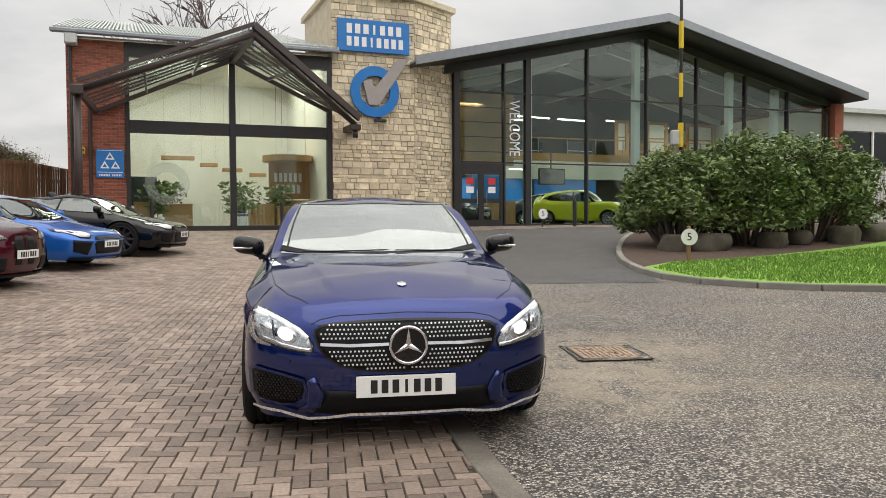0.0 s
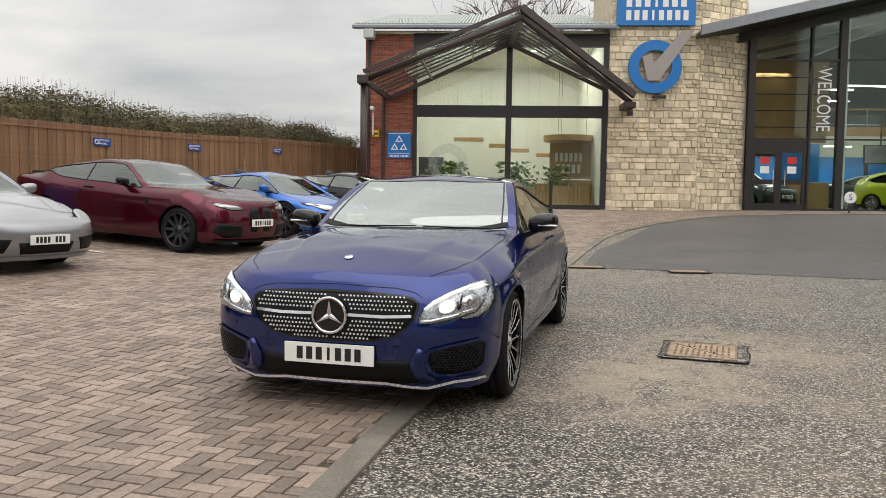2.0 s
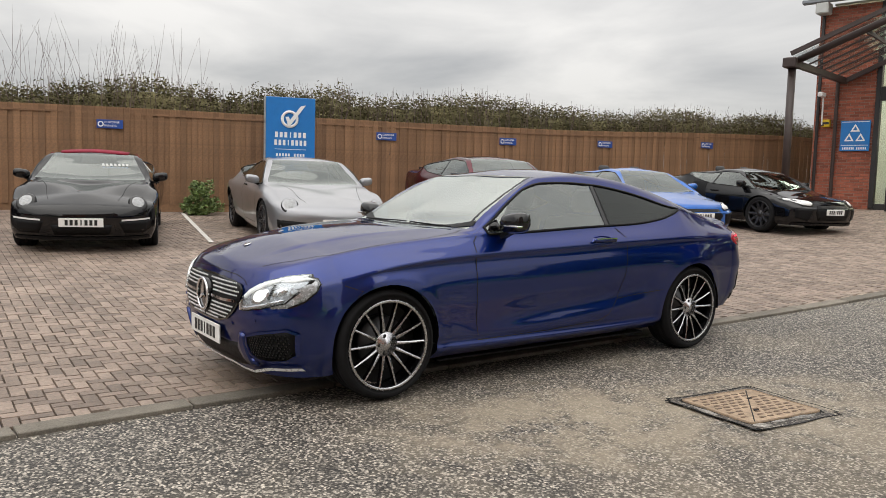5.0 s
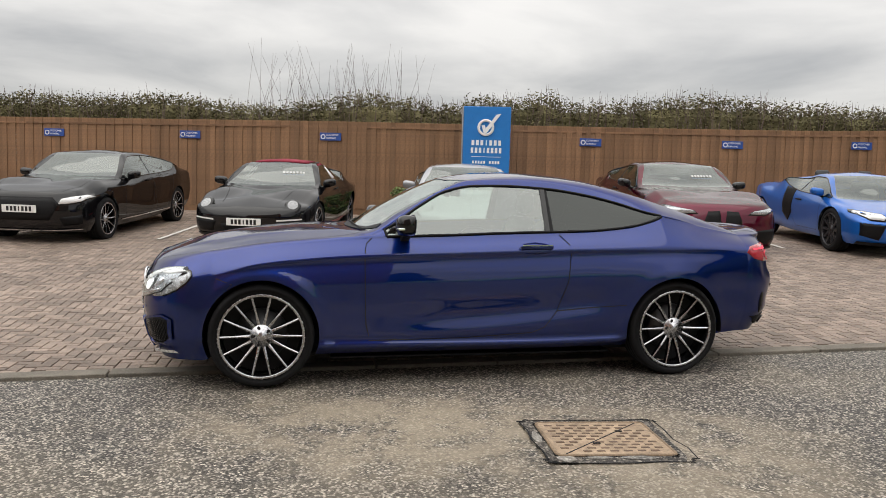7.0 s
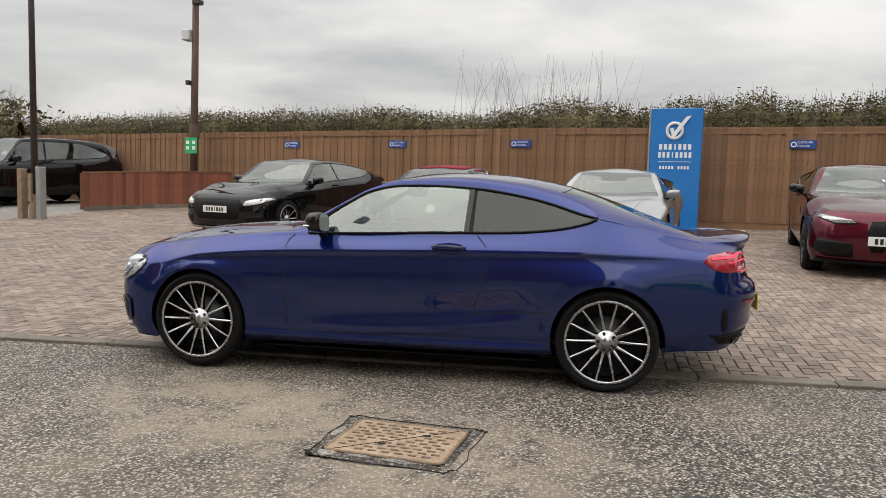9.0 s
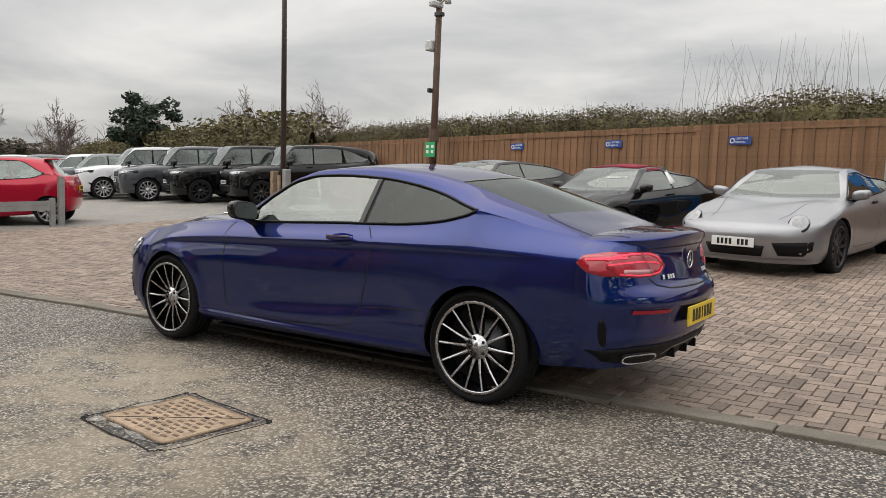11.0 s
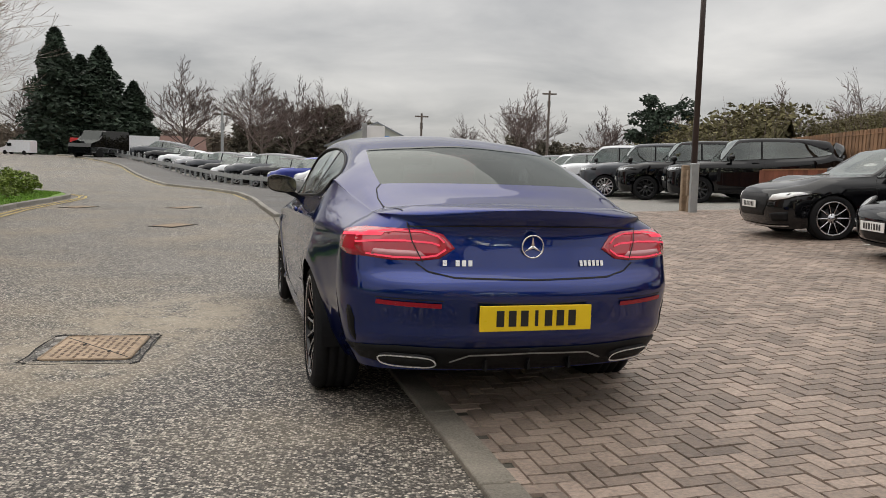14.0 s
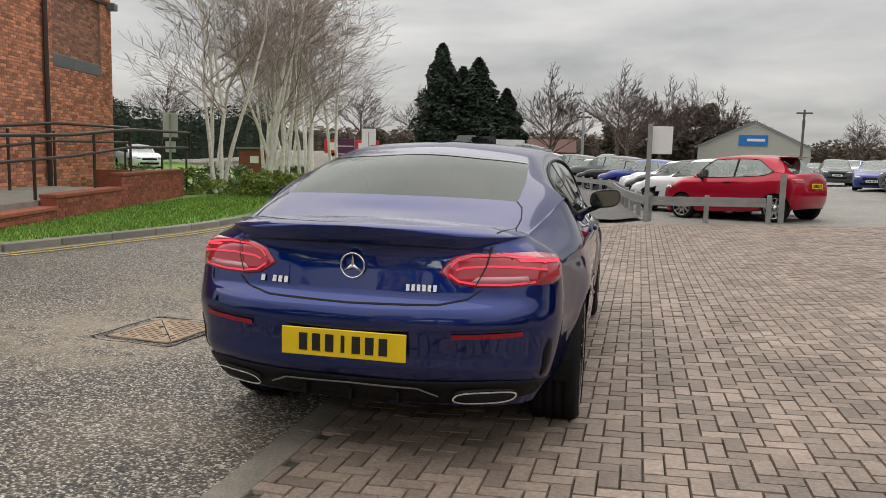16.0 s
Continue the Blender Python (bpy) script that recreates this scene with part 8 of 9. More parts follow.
def painted(name, path, w, material, label, lift=.012):
    root = thing(name, Matrix.Identity(4), label, "road marking", kind="structure")
    bm = bmesh.new()
    prev = None
    for x, y, a in along(path, .4):
        nx, ny = -math.sin(a) * w / 2, math.cos(a) * w / 2
        cur = [bm.verts.new((x + s * nx, y + s * ny, G(x + s * nx, y + s * ny) + lift)) for s in (1, -1)]
        if prev:
            bm.faces.new((prev[0], prev[1], cur[1], cur[0]))
        prev = cur
    part("band", bm, material, root)


off = lambda path, d: [(x - d, y) for x, y in path]
painted("yellow_line", off(LAWN[2:-2], .30), .06, M_YELLOWLINE, "faded yellow line along the kerb")
painted("yellow_line", off(LAWN[2:-2], .48), .06, M_YELLOWLINE, "faded yellow line along the kerb")
painted("yellow_line", [(x + .2, y) for x, y in VERGE[2:]], .06, M_YELLOWLINE, "faded yellow line along the kerb")
for y in (1.85, 5.15, 8.6, 11.9, 15.0):
    painted("bay_line", [(-11.4, y + .1), (-7.0, y)], .07, M_WHITELINE, "worn white parking bay line on the blocks", .035)

# ---- manhole cover ----
mh = thing("manhole_cover", pose(1.45, 7.0, G(1.45, 7.0) + .004, 0, 0, 4.5), "rusty square iron manhole cover set in cracked asphalt", "manhole cover")
MW, ML = .250, .298  # half sizes of the plate
loop = [(sx * (MW + .006) + (.03 * math.cos(a)) - sx * .03, sy * (ML + .006) + .03 * math.sin(a) - sy * .03) for sx, sy, a0 in ((1, 1, 0), (-1, 1, 90), (-1, -1, 180), (1, -1, 270)) for a in [radians(a0 + 22.5 * i) for i in range(5)]]
part("frame", tube(bmesh.new(), [(x, y, .004) for x, y in loop + loop[:1]], .0095, 8), M_RUST, mh, "rusted raised frame", True)
part("plate", slab(bmesh.new(), [(x * .985, y * .985) for x, y in loop], 0, .008), M_COVER, mh, "pale rusty cast plate")
part("seam", beam(bmesh.new(), (-MW + .01, ML - .04, .0085), (MW - .01, -ML + .04, .0085), .007, .002), M_SEAM, mh)
bm = bmesh.new()
for i in range(10):
    for j in range(8):
        x, y = -.20 + i * .0445, -.245 + j * .07 + (.035 if i % 2 else 0)
        if abs(y) < ML - .03 and abs(x / MW + y / ML) > .12:
            box(bm, x - .0085, x + .0085, y - .021, y + .021, .006, .0105)
tagged(part("tread_studs", bm, M_TREAD, mh, "worn brown tread bars"), kind="stuff")
for x, y in ((-.10, .12), (.09, -.06)):
    part("keyhole", boxes((x - .008, x + .008, y - .02, y + .02, .009, .0112), bev=.003), M_SEAM, mh)
rnd = random.Random(3)
rim_in = [(x * (1.02 + .02 * rnd.random()), y * (1.02 + .02 * rnd.random())) for x, y in loop]
rim_out = [(x * (1.20 + .13 * rnd.random()) + .012, y * (1.17 + .12 * rnd.random())) for x, y in loop]
bm = bmesh.new()
a = [bm.verts.new((x, y, .0025)) for x, y in rim_in]
b = [bm.verts.new((x, y, .0015)) for x, y in rim_out]
for i in range(len(a)):
    bm.faces.new((a[i], a[(i + 1) % len(a)], b[(i + 1) % len(a)], b[i]))
part("broken_edge", bm, M_PATCHTAR, mh, "dark broken asphalt round the frame")
bm = bmesh.new()
for ring_, wd in ((rim_in, .010), (rim_out, .008)):
    for (x0, y0), (x1, y1) in zip(ring_, ring_[1:] + ring_[:1]):
        p = (x0, y0)
        for k in range(1, 5):
            j = 0 if k == 4 else .010
            q = (x0 + (x1 - x0) * k / 4 + rnd.gauss(0, j), y0 + (y1 - y0) * k / 4 + rnd.gauss(0, j))
            beam(bm, (*p, .003), (*q, .003), wd * rnd.uniform(.3, 1.3), .003)
            p = q
part("crack", bm, M_SEAM, mh, "cracked asphalt edge")
for x, y, w_, h_, k in ((.29, .10, .03, .10, 1), (.30, -.27, .045, .05, 2), (-.02, -.345, .09, .025, 3), (.285, -.10, .02, .07, 4)):
    rr_ = random.Random(k)
    part("mortar_scrap", slab(bmesh.new(), [(x + w_ * math.cos(t) * rr_.uniform(.7, 1.15), y + h_ * math.sin(t) * rr_.uniform(.7, 1.15)) for t in [2 * math.pi * i / 11 for i in range(11)]], .002, .006), M_GRAVEL, mh, "pale mortar remnant")
for x, y in ((.6, 12.6), (-.95, 12.55)):
    gl = thing("drain_cover", pose(x, y, G(x, y) + .01, 0, 0, 20), "small dark iron drain cover in the road", "drain cover")
    part("frame", boxes((-.3, .3, -.2, .2, 0, .006)), M_SEAM, gl)
    part("plate", boxes((-.26, .26, -.16, .16, .006, .010)), M_RUST, gl)
for x, y in ((3.4, -2.6), (4.4, -7.6), (6.6, -6.8)):
    gl = thing("drain_cover", pose(x, y, G(x, y) + .005, 0, 0, 70), "small dark iron drain cover in the road", "drain cover")
    part("frame", boxes((-.4, .4, -.25, .25, 0, .006)), M_SEAM, gl)
    part("plate", boxes((-.35, .35, -.2, .2, .006, .010)), M_RUST, gl)

# ---- steel barrier ----
bar = thing("crash_barrier", Matrix.Identity(4), "galvanised steel rail barrier on short posts", "barrier")
pts = along(RAIL, 1.25)
for x, y, a in pts:
    part("post", boxes((-.05, .05, -.05, .05, 0, .62), bev=.006), M_GREYSTEEL, bar, m=pose(x, y, G(x, y), 0, 0, math.degrees(a)))
for p, q in zip(RAIL, RAIL[1:]):
    bm = bmesh.new()
    for z, w in ((.42, .10), (.52, .09)):
        beam(bm, (p[0] + .06, p[1] + .06, G(*p) + z), (q[0] + .06, q[1] + .06, G(*q) + z), .035, w)
    part("rail", bm, M_GREYSTEEL, bar)
ws = thing("white_sign_board", pose(.0, -6.25, G(.0, -6.25), 0, 0, 10), "blank white sign board on a tall grey post", "sign")
part("post", boxes((-.05, .05, -.05, .05, 0, 2.15), bev=.005), M_GREYSTEEL, ws)
part("board", boxes((-.48, .0, -.07, -.055, 1.5, 2.1), bev=.004), M_WHITE, ws)
for x, y in ((-2.75, -6.7),):
    gp = thing("gate_post", pose(x, y, G(x, y)), "square grey steel post at the car park gate", "post", "gate posts")
    part("post", boxes((-.06, .06, -.06, .06, 0, 1.05), bev=.008), M_GREYSTEEL, gp)
    part("cap", boxes((-.065, .065, -.065, .065, 1.05, 1.06)), M_GREYSTEEL, gp)

# speed sign on the lawn and banded mast
sp = thing("speed_sign", pose(4.95, 15.6, G(4.95, 15.6) + .08), "round white speed sign with numeral on a timber post", "sign", "speed signs")
part("post", boxes((-.035, .035, .01, .08, 0, .72), bev=.008), M_FENCE, sp)
part("disc", rod(bmesh.new(), (0, .01, .5), (0, -.012, .5), .165, .165, 28), M_WHITE, sp, "white disc")
part("rim", tube(bmesh.new(), [(.165 * math.cos(t), 0, .5 + .165 * math.sin(t)) for t in [2 * math.pi * i / 28 for i in range(29)]], .008), M_GREY, sp)
child("lettering", text_mesh("5", .22, M_INK), sp, "", pose(0, -.014, .5, 90, 0, 0))
ms = thing("banded_mast", pose(6.5, 21.3, G(6.5, 21.3)), "slim black mast with yellow hazard bands", "mast")
part("mast", rod(bmesh.new(), (0, 0, 0), (0, 0, 11), .05, .042, 12), M_DARKFRAME, ms, "", True)
for z0, z1, w in ((5.17, 5.9, .066), (3.85, 4.5, .056), (2.5, 3.15, .075)):
    part("band", rod(bmesh.new(), (0, 0, z0), (0, 0, z1), w, w, 12), M_YELLOWTAPE, ms, "yellow hazard band")
part("sign_box", boxes((-.26, -.06, -.1, .1, 2.55, 2.95), bev=.02), M_CLAD, ms, "pale box")

# ---- brick building and ramp beside the lawn ----
RB = Matrix(((.42, .9075, 0, 14.2), (-.9075, .42, 0, -4.1), (0, 0, 1, .05), (0, 0, 0, 1)))  # x away along the wall, y into the building
brick_house = thing("brick_tower_building", RB @ pose(1.6, 0, 0), "tall orange-red brick building with brown downpipe", "building")
part("wall", boxes((-14, 0, 0, .3, -.4, 11), (-.3, 0, .3, 9, -.4, 11)), M_MORTAR, brick_house, "mortar backing of the brickwork")
part("pilaster", boxes((-.75, 0, -.07, 0, 3.15, 11)), M_MORTAR, brick_house, "corner pilaster backing")
part("pilaster", boxes((-14, -3.6, -.07, 0, 3.15, 11)), M_MORTAR, brick_house, "pilaster backing")
part("plinth", boxes((-14, 0, -.07, 0, -.4, 3.15)), M_MORTAR, brick_house, "brick plinth backing")
part("grey_band", boxes((-3.6, -.75, -.09, 0, 3.15, 3.45), bev=.01), M_ROOFGREY, brick_house, "grey stone sill band")
part("downpipe", rod(bmesh.new(), (-4.1, -.16, -.3), (-4.1, -.16, 9), .06), M_BROWNSTEEL, brick_house)
part("cable_tray", boxes((-2.75, -2.68, -.06, 0, 5.2, 8.0), (-2.75, -.3, -.1, -.02, 5.1, 5.2)), M_BROWNSTEEL, brick_house)
part("alarm_box", boxes((-.3, -.05, -.3, -.07, 5.0, 5.2), bev=.02), M_ROOFGREY, brick_house)
part("roof", boxes((-14.2, .2, -.2, 9.2, 11, 11.2)), M_ROOFGREY, brick_house)
part("wall_back", boxes((-14, -.3, 8.7, 9, -.4, 11), (-14, -13.7, .3, 8.7, -.4, 11)), M_BRICK, brick_house)
ramp_ob = thing("brick_ramp", RB, "brick-walled access ramp with brown tube handrails", "ramp")
part("ramp_deck", boxes((-12, -3.0, -2.3, -.08, -.3, .36)), M_KERB, ramp_ob, "concrete ramp deck")
for x0, x1, z in ((-12, -7.6, .2), (-7.6, -4.6, .4), (-4.6, -.3, .68)):
    w = part("ramp_wall", boxes((x0, x1, -2.58, -2.33, -.4, z)), M_BRICK, ramp_ob, "low brick wall")
    part("coping", boxes((x0, x1, -2.61, -2.3, z, z + .07), bev=.01), M_BRICK, w, "brick-on-edge coping")
part("ramp_wall", boxes((-.55, -.3, -2.33, -.4, -.4, .68)), M_BRICK, ramp_ob)
for yy, zz in ((-2.2, 1.0), (-.5, 1.1)):
    part("handrail", tube(bmesh.new(), [(-12, yy, zz + .35), (-6, yy, zz + .5), (-3, yy, zz + .68), (1.6, yy, zz + .72), (1.65, yy, zz + .2)], .035, 8), M_BROWNSTEEL, ramp_ob, "brown tube handrail", True)
    part("handrail", tube(bmesh.new(), [(-12, yy, zz - .1), (-6, yy, zz + .1), (-3, yy, zz + .28), (1.5, yy, zz + .3)], .03, 8), M_BROWNSTEEL, ramp_ob, "", True)
    for x in (-10, -7.5, -5, -3, -.8, 1.3):
        part("baluster", rod(bmesh.new(), (x, yy, -.1), (x, yy, zz + .5), .03), M_BROWNSTEEL, ramp_ob)

# ---- far buildings and vehicles ----
shed = thing("far_shed", pose(-.3, -84.5, -.26, 0, 0, 180), "long beige metal shed with blue sign on the gable", "shed")
bm = bmesh.new()
for y0, y1 in ((0, 30),):
    f0 = [bm.verts.new((x, y0, z)) for x, z in ((-6, 0), (6, 0), (6, 3.2), (0, 6.1), (-6, 3.2))]
    f1 = [bm.verts.new((x, y1, z)) for x, z in ((-6, 0), (6, 0), (6, 3.2), (0, 6.1), (-6, 3.2))]
    bm.faces.new(f0[::-1]), bm.faces.new(f1)
    for i in range(5):
        bm.faces.new((f0[i], f0[(i + 1) % 5], f1[(i + 1) % 5], f1[i]))
shed.matrix_basis = pose(-.3, -84.5, -.26, 0, 0, 180)
part("wall", bm, M_SHED, shed)
bm = bmesh.new()
for s in (1, -1):
    beam(bm, (0, -.1, 6.2), (s * 6.4, -.1, 3.1), .3, .16)
part("verge", bm, M_ROOFGREY, shed)
part("roof", boxes((-6.3, -6.0, -.1, 30, 3.1, 3.3), (6.0, 6.3, -.1, 30, 3.1, 3.3)), M_ROOFGREY, shed)
part("sign", boxes((-1.6, 1.5, -.1, -.01, 3.4, 4.6)), M_BLUESIGN, shed, "blue sign with white bars")
part("sign_bar", boxes((-.7, 1.2, -.13, -.1, 3.9, 4.2)), M_WHITE, shed)
hs = thing("far_house", pose(27.0, -92, -.3, 0, 0, 15) @ Matrix.Scale(.75, 4), "low brick house with tiled roof beyond the trees", "house")
part("wall", boxes((-6, 6, 0, 8, 0, 3.0)), M_BRICK, hs)
bm = bmesh.new()
v = [bm.verts.new(p) for p in ((-6.5, -.4, 2.9), (6.5, -.4, 2.9), (6.5, 8.4, 2.9), (-6.5, 8.4, 2.9), (-6.5, 4, 5.2), (6.5, 4, 5.2))]
for f in ((0, 1, 5, 4), (2, 3, 4, 5), (0, 4, 3), (1, 2, 5), (3, 2, 1, 0)):
    bm.faces.new([v[i] for i in f])
part("roof", bm, mat("brown_roof_tile", (.12, .06, .045), .8, var=.25), hs)
for x in (-3.5, 0, 3.5):
    part("window", boxes((x - .6, x + .6, -.03, .02, 1.0, 2.2)), M_TINT, hs)
    

def van(name, m, label, pm, h=2.3, L=5.2):
    ob = thing(name, m, label, "van", "far vehicles")
    bm = bmesh.new()
    prof = [(0, .35), (L, .35), (L, h - .1), (L - .15, h), (1.7, h), (.95, 1.3), (.1, 1.05), (0, .8)]
    a = [bm.verts.new((x, -.95, z)) for x, z in prof]
    b = [bm.verts.new((x, .95, z)) for x, z in prof]
    bm.faces.new(a), bm.faces.new(b[::-1])
    for i in range(len(prof)):
        bm.faces.new((a[i], a[(i + 1) % len(prof)], b[(i + 1) % len(prof)], b[i]))
    part("body", bm, pm, ob)
    for s in (1, -1):
        part("cab_window", boxes((1.25, 2.1, s * .955 - .01, s * .955 + .01, 1.35, 1.9)), M_TINT, ob)
        for x in (.9, L - 1.1):
            part("wheel", rod(bmesh.new(), (x, s * .7, .34), (x, s * .97, .34), .34, .34, 20), M_TYRE, ob)
    part("windscreen", boxes((0, .03, -.8, .8, 0, .85), m=Matrix.Translation((.97, 0, 1.32)) @ Matrix.Rotation(radians(40), 4, "Y")), M_TINT, ob)
    return ob


van("black_van", pose(20.6, -45.2, G(20.6, -45.2), 0, 0, 250), "black van with yellow panel on the road", M_BLACK, 2.0, 4.2)
van("white_van", pose(20.9, -52.6, G(20.9, -52.6), 0, 0, 190) @ Matrix.Scale(.6, 4), "large white van among the far cars", M_WHITECAR, 2.9, 6.2)
van("white_van", pose(27.9, -50, G(27.9, -50), 0, 0, 170) @ Matrix.Scale(.45, 4), "white van at the far end of the road", M_WHITECAR, 2.4, 5.4)
for x, y, w in ((30.0, -48.5, 4.4), (32.6, -48.0, 4.0), (22.8, -52.0, 3.6)):
    tl = thing("red_trailer", pose(x, y, G(x, y), 0, 0, 15) @ Matrix.Scale(.48, 4), "red and white exhibition trailer far off", "trailer", "far trailers")
    part("body", boxes((-w / 2, w / 2, -1.2, 1.2, .5, 2.9), bev=.05), M_REDPAINT, tl)
    part("panel", boxes((-w / 4, w / 4, 1.2, 1.22, 1.0, 2.4)), M_WHITE, tl)
    for s in (-1, 1):
        part("wheel", rod(bmesh.new(), (s, -1.1, .4), (s, 1.1, .4), .4, .4, 16), M_TYRE, tl)
for x, y, h in ((-17.1, -64.4, 8.4), (-4.9, -70, 6.4), (-32, -75, 5.5), (24.5, -66, 5.6), (12.6, -55, 4.6)):
    pl = thing("far_pole", pose(x, y, G(x, y)), "distant timber pole with fittings", "pole", "far poles")
    part("mast", rod(bmesh.new(), (0, 0, 0), (0, 0, h), .14, .1, 8), M_BARK if h > 6 else M_GREYSTEEL, pl)
    part("crossarm", boxes((-.7, .7, -.06, .06, h - .4, h - .25)), M_BARK, pl)
    part("fitting", boxes((-.15, .15, -.3, .0, h - 1.6, h - 1.0)), M_GREYSTEEL, pl)
bx = thing("brick_kiosk", pose(18.8, -17.7, -.08, 0, 0, 25) @ Matrix.Scale(.62, 4), "small red brick kiosk with pale sign among birches", "kiosk")
part("wall", boxes((-1.1, 1.1, -.8, .8, 0, 2.3)), M_BRICK, bx)
part("roof", boxes((-1.25, 1.25, -.95, .95, 2.3, 2.42)), M_ROOFGREY, bx)
part("sign", boxes((-.3, .3, .8, .83, 1.3, 1.8)), M_WHITE, bx)
dsn = thing("road_sign", pose(18.0, -11.4, -.05, 0, 0, 30), "grey-backed road sign on a steel post", "sign")
part("post", rod(bmesh.new(), (0, .05, 0), (0, .05, 2.6), .04), M_GREYSTEEL, dsn)
part("plate", boxes((-.26, .26, -.02, .02, 1.75, 2.65)), M_CLAD, dsn)
part("plate", boxes((-.18, .18, -.02, .02, 1.2, 1.6)), M_CLAD, dsn)
M_PURPLE = mat("purple_board", (.1, .02, .07), .5, var=.1)
stall = thing("notice_board", pose(20.3, -28.2, G(20.3, -28.2), 0, 0, 25), "purple notice board with pale bars beside the road", "notice board")
part("board", boxes((-.55, .55, -.03, .03, .5, 1.9), bev=.01), M_PURPLE, stall)
for zz in (.8, 1.0, 1.45):
    part("stripe", boxes((-.45, .45, .031, .036, zz, zz + .07)), M_CLAD, stall)
for xx in (-.5, .5):
    part("post", rod(bmesh.new(), (xx, 0, 0), (xx, 0, 2.0), .035), M_GREYSTEEL, stall)
rsn = thing("road_sign", pose(18.8, -28.2, G(18.8, -28.2), 0, 0, 20), "small red and white notice on a post", "sign")
part("post", rod(bmesh.new(), (0, 0, 0), (0, 0, 2.3), .04), M_GREYSTEEL, rsn)
part("plate", boxes((-.4, .4, -.02, .02, 1.6, 2.5)), M_WHITE, rsn)

# ---- plants ----
def joined(name, V, F, material, parent=None, label=""):
    return child(name, mesh_of(name, V, F, material), parent, label)


def stick(V, F, p, q, r0, r1, n=5):
    """A tapered twig added to lists."""
    d = (q - p)
    if d.length < 1e-5:
        return
    u = d.orthogonal().normalized()
    w = d.normalized().cross(u)
    k = len(V)
    for c, r in ((p, r0), (q, r1)):
        for i in range(n):
            a = 2 * math.pi * i / n
            V.append(c + (u * math.cos(a) + w * math.sin(a)) * r)
    for i in range(n):
        F.append((k + i, k + (i + 1) % n, k + n + (i + 1) % n, k + n + i))


THIN = [.006]


def grow(rnd, V, F, tips, p, d, length, r, depth, spread, up, kids, n=5):
    """A limb that bends and forks."""
    segs = 3 if depth > 0 else 2
    for _ in range(segs):
        q = p + d * (length / segs)
        r = max(r, THIN[0])
        stick(V, F, p, q, r, r * .85, n if depth > 1 else (3 if depth == 1 else 2))
        p, r = q, r * .85
        d = (d + Vector((rnd.gauss(0, .1), rnd.gauss(0, .1), rnd.gauss(0, .06) + up * .05))).normalized()
        if depth > 0 and rnd.random() < .6:
            side = (d + Vector((rnd.gauss(0, spread), rnd.gauss(0, spread), rnd.gauss(up * .2, spread * .5)))).normalized()
            grow(rnd, V, F, tips, p, side, length * .55, r * .5, depth - 1, spread, up, kids, n)
    if depth <= 0:
        tips.append(p)
        return
    for _ in range(kids):
        nd = (d + Vector((rnd.gauss(0, spread), rnd.gauss(0, spread), rnd.gauss(up * .3, spread * .4)))).normalized()
        grow(rnd, V, F, tips, p, nd, length * (.6 + .2 * rnd.random()), r * .65, depth - 1, spread, up, kids, n)


def bare_tree(name, label, m, seed, height, trunk_m, thin=.006, depth=3, spread=.45, up=.6, kids=2, stems=1, r=.14, start=2, per=3, reach=.22, lift=.9, rise_k=.085, twig_m=None, sway=.05):
    """A trunk that runs up through the crown and sends out limbs all the way."""
    rnd = random.Random(seed)
    THIN[0] = thin
    root = thing(name, m, label, "tree", name + " group")
    for s in range(stems):
        V, F, CV, CF, tips = [], [], [], [], []
        a = rnd.random() * 6.28 + 6.28 * s / stems
        lean = .13 if stems > 1 else .03
        d = Vector((math.cos(a) * lean, math.sin(a) * lean, 1)).normalized()
        p = Vector((math.cos(a) * .16 * (stems > 1), math.sin(a) * .16 * (stems > 1), -.1))
        n = 10
        rings = [(p.copy(), r)]
        for k in range(n):
            p = p + d * height * rise_k
            rings.append((p.copy(), r * (1 - .092 * (k + 1))))
            d = (d + Vector((rnd.gauss(0, sway), rnd.gauss(0, sway), .06))).normalized()
            if k < start:
                continue
            for _ in range(per):
                b = rnd.random() * 6.28
                nd = Vector((math.cos(b), math.sin(b), lift * rnd.uniform(.6, 1.4))).normalized()
                grow(rnd, CV, CF, tips, p, nd, height * reach * (1.1 - .06 * k) * rnd.uniform(.7, 1.2), r * (.34 - .022 * k), depth, spread, up, kids, 4)
        grow(rnd, CV, CF, tips, p, d, height * reach * .7, r * .1, depth, spread, up, kids, 4)
        for i, (c, rad) in enumerate(rings):
            V += [c + Vector((rad * math.cos(2 * math.pi * k / 8), rad * math.sin(2 * math.pi * k / 8), 0)) for k in range(8)]
            if i:
                F += [(8 * i - 8 + k, 8 * i - 8 + (k + 1) % 8, 8 * i + (k + 1) % 8, 8 * i + k) for k in range(8)]
        joined("trunk", V, F, trunk_m, root)
        joined("crown", CV, CF, twig_m or M_TWIG, root, "bare winter branches")
    return root


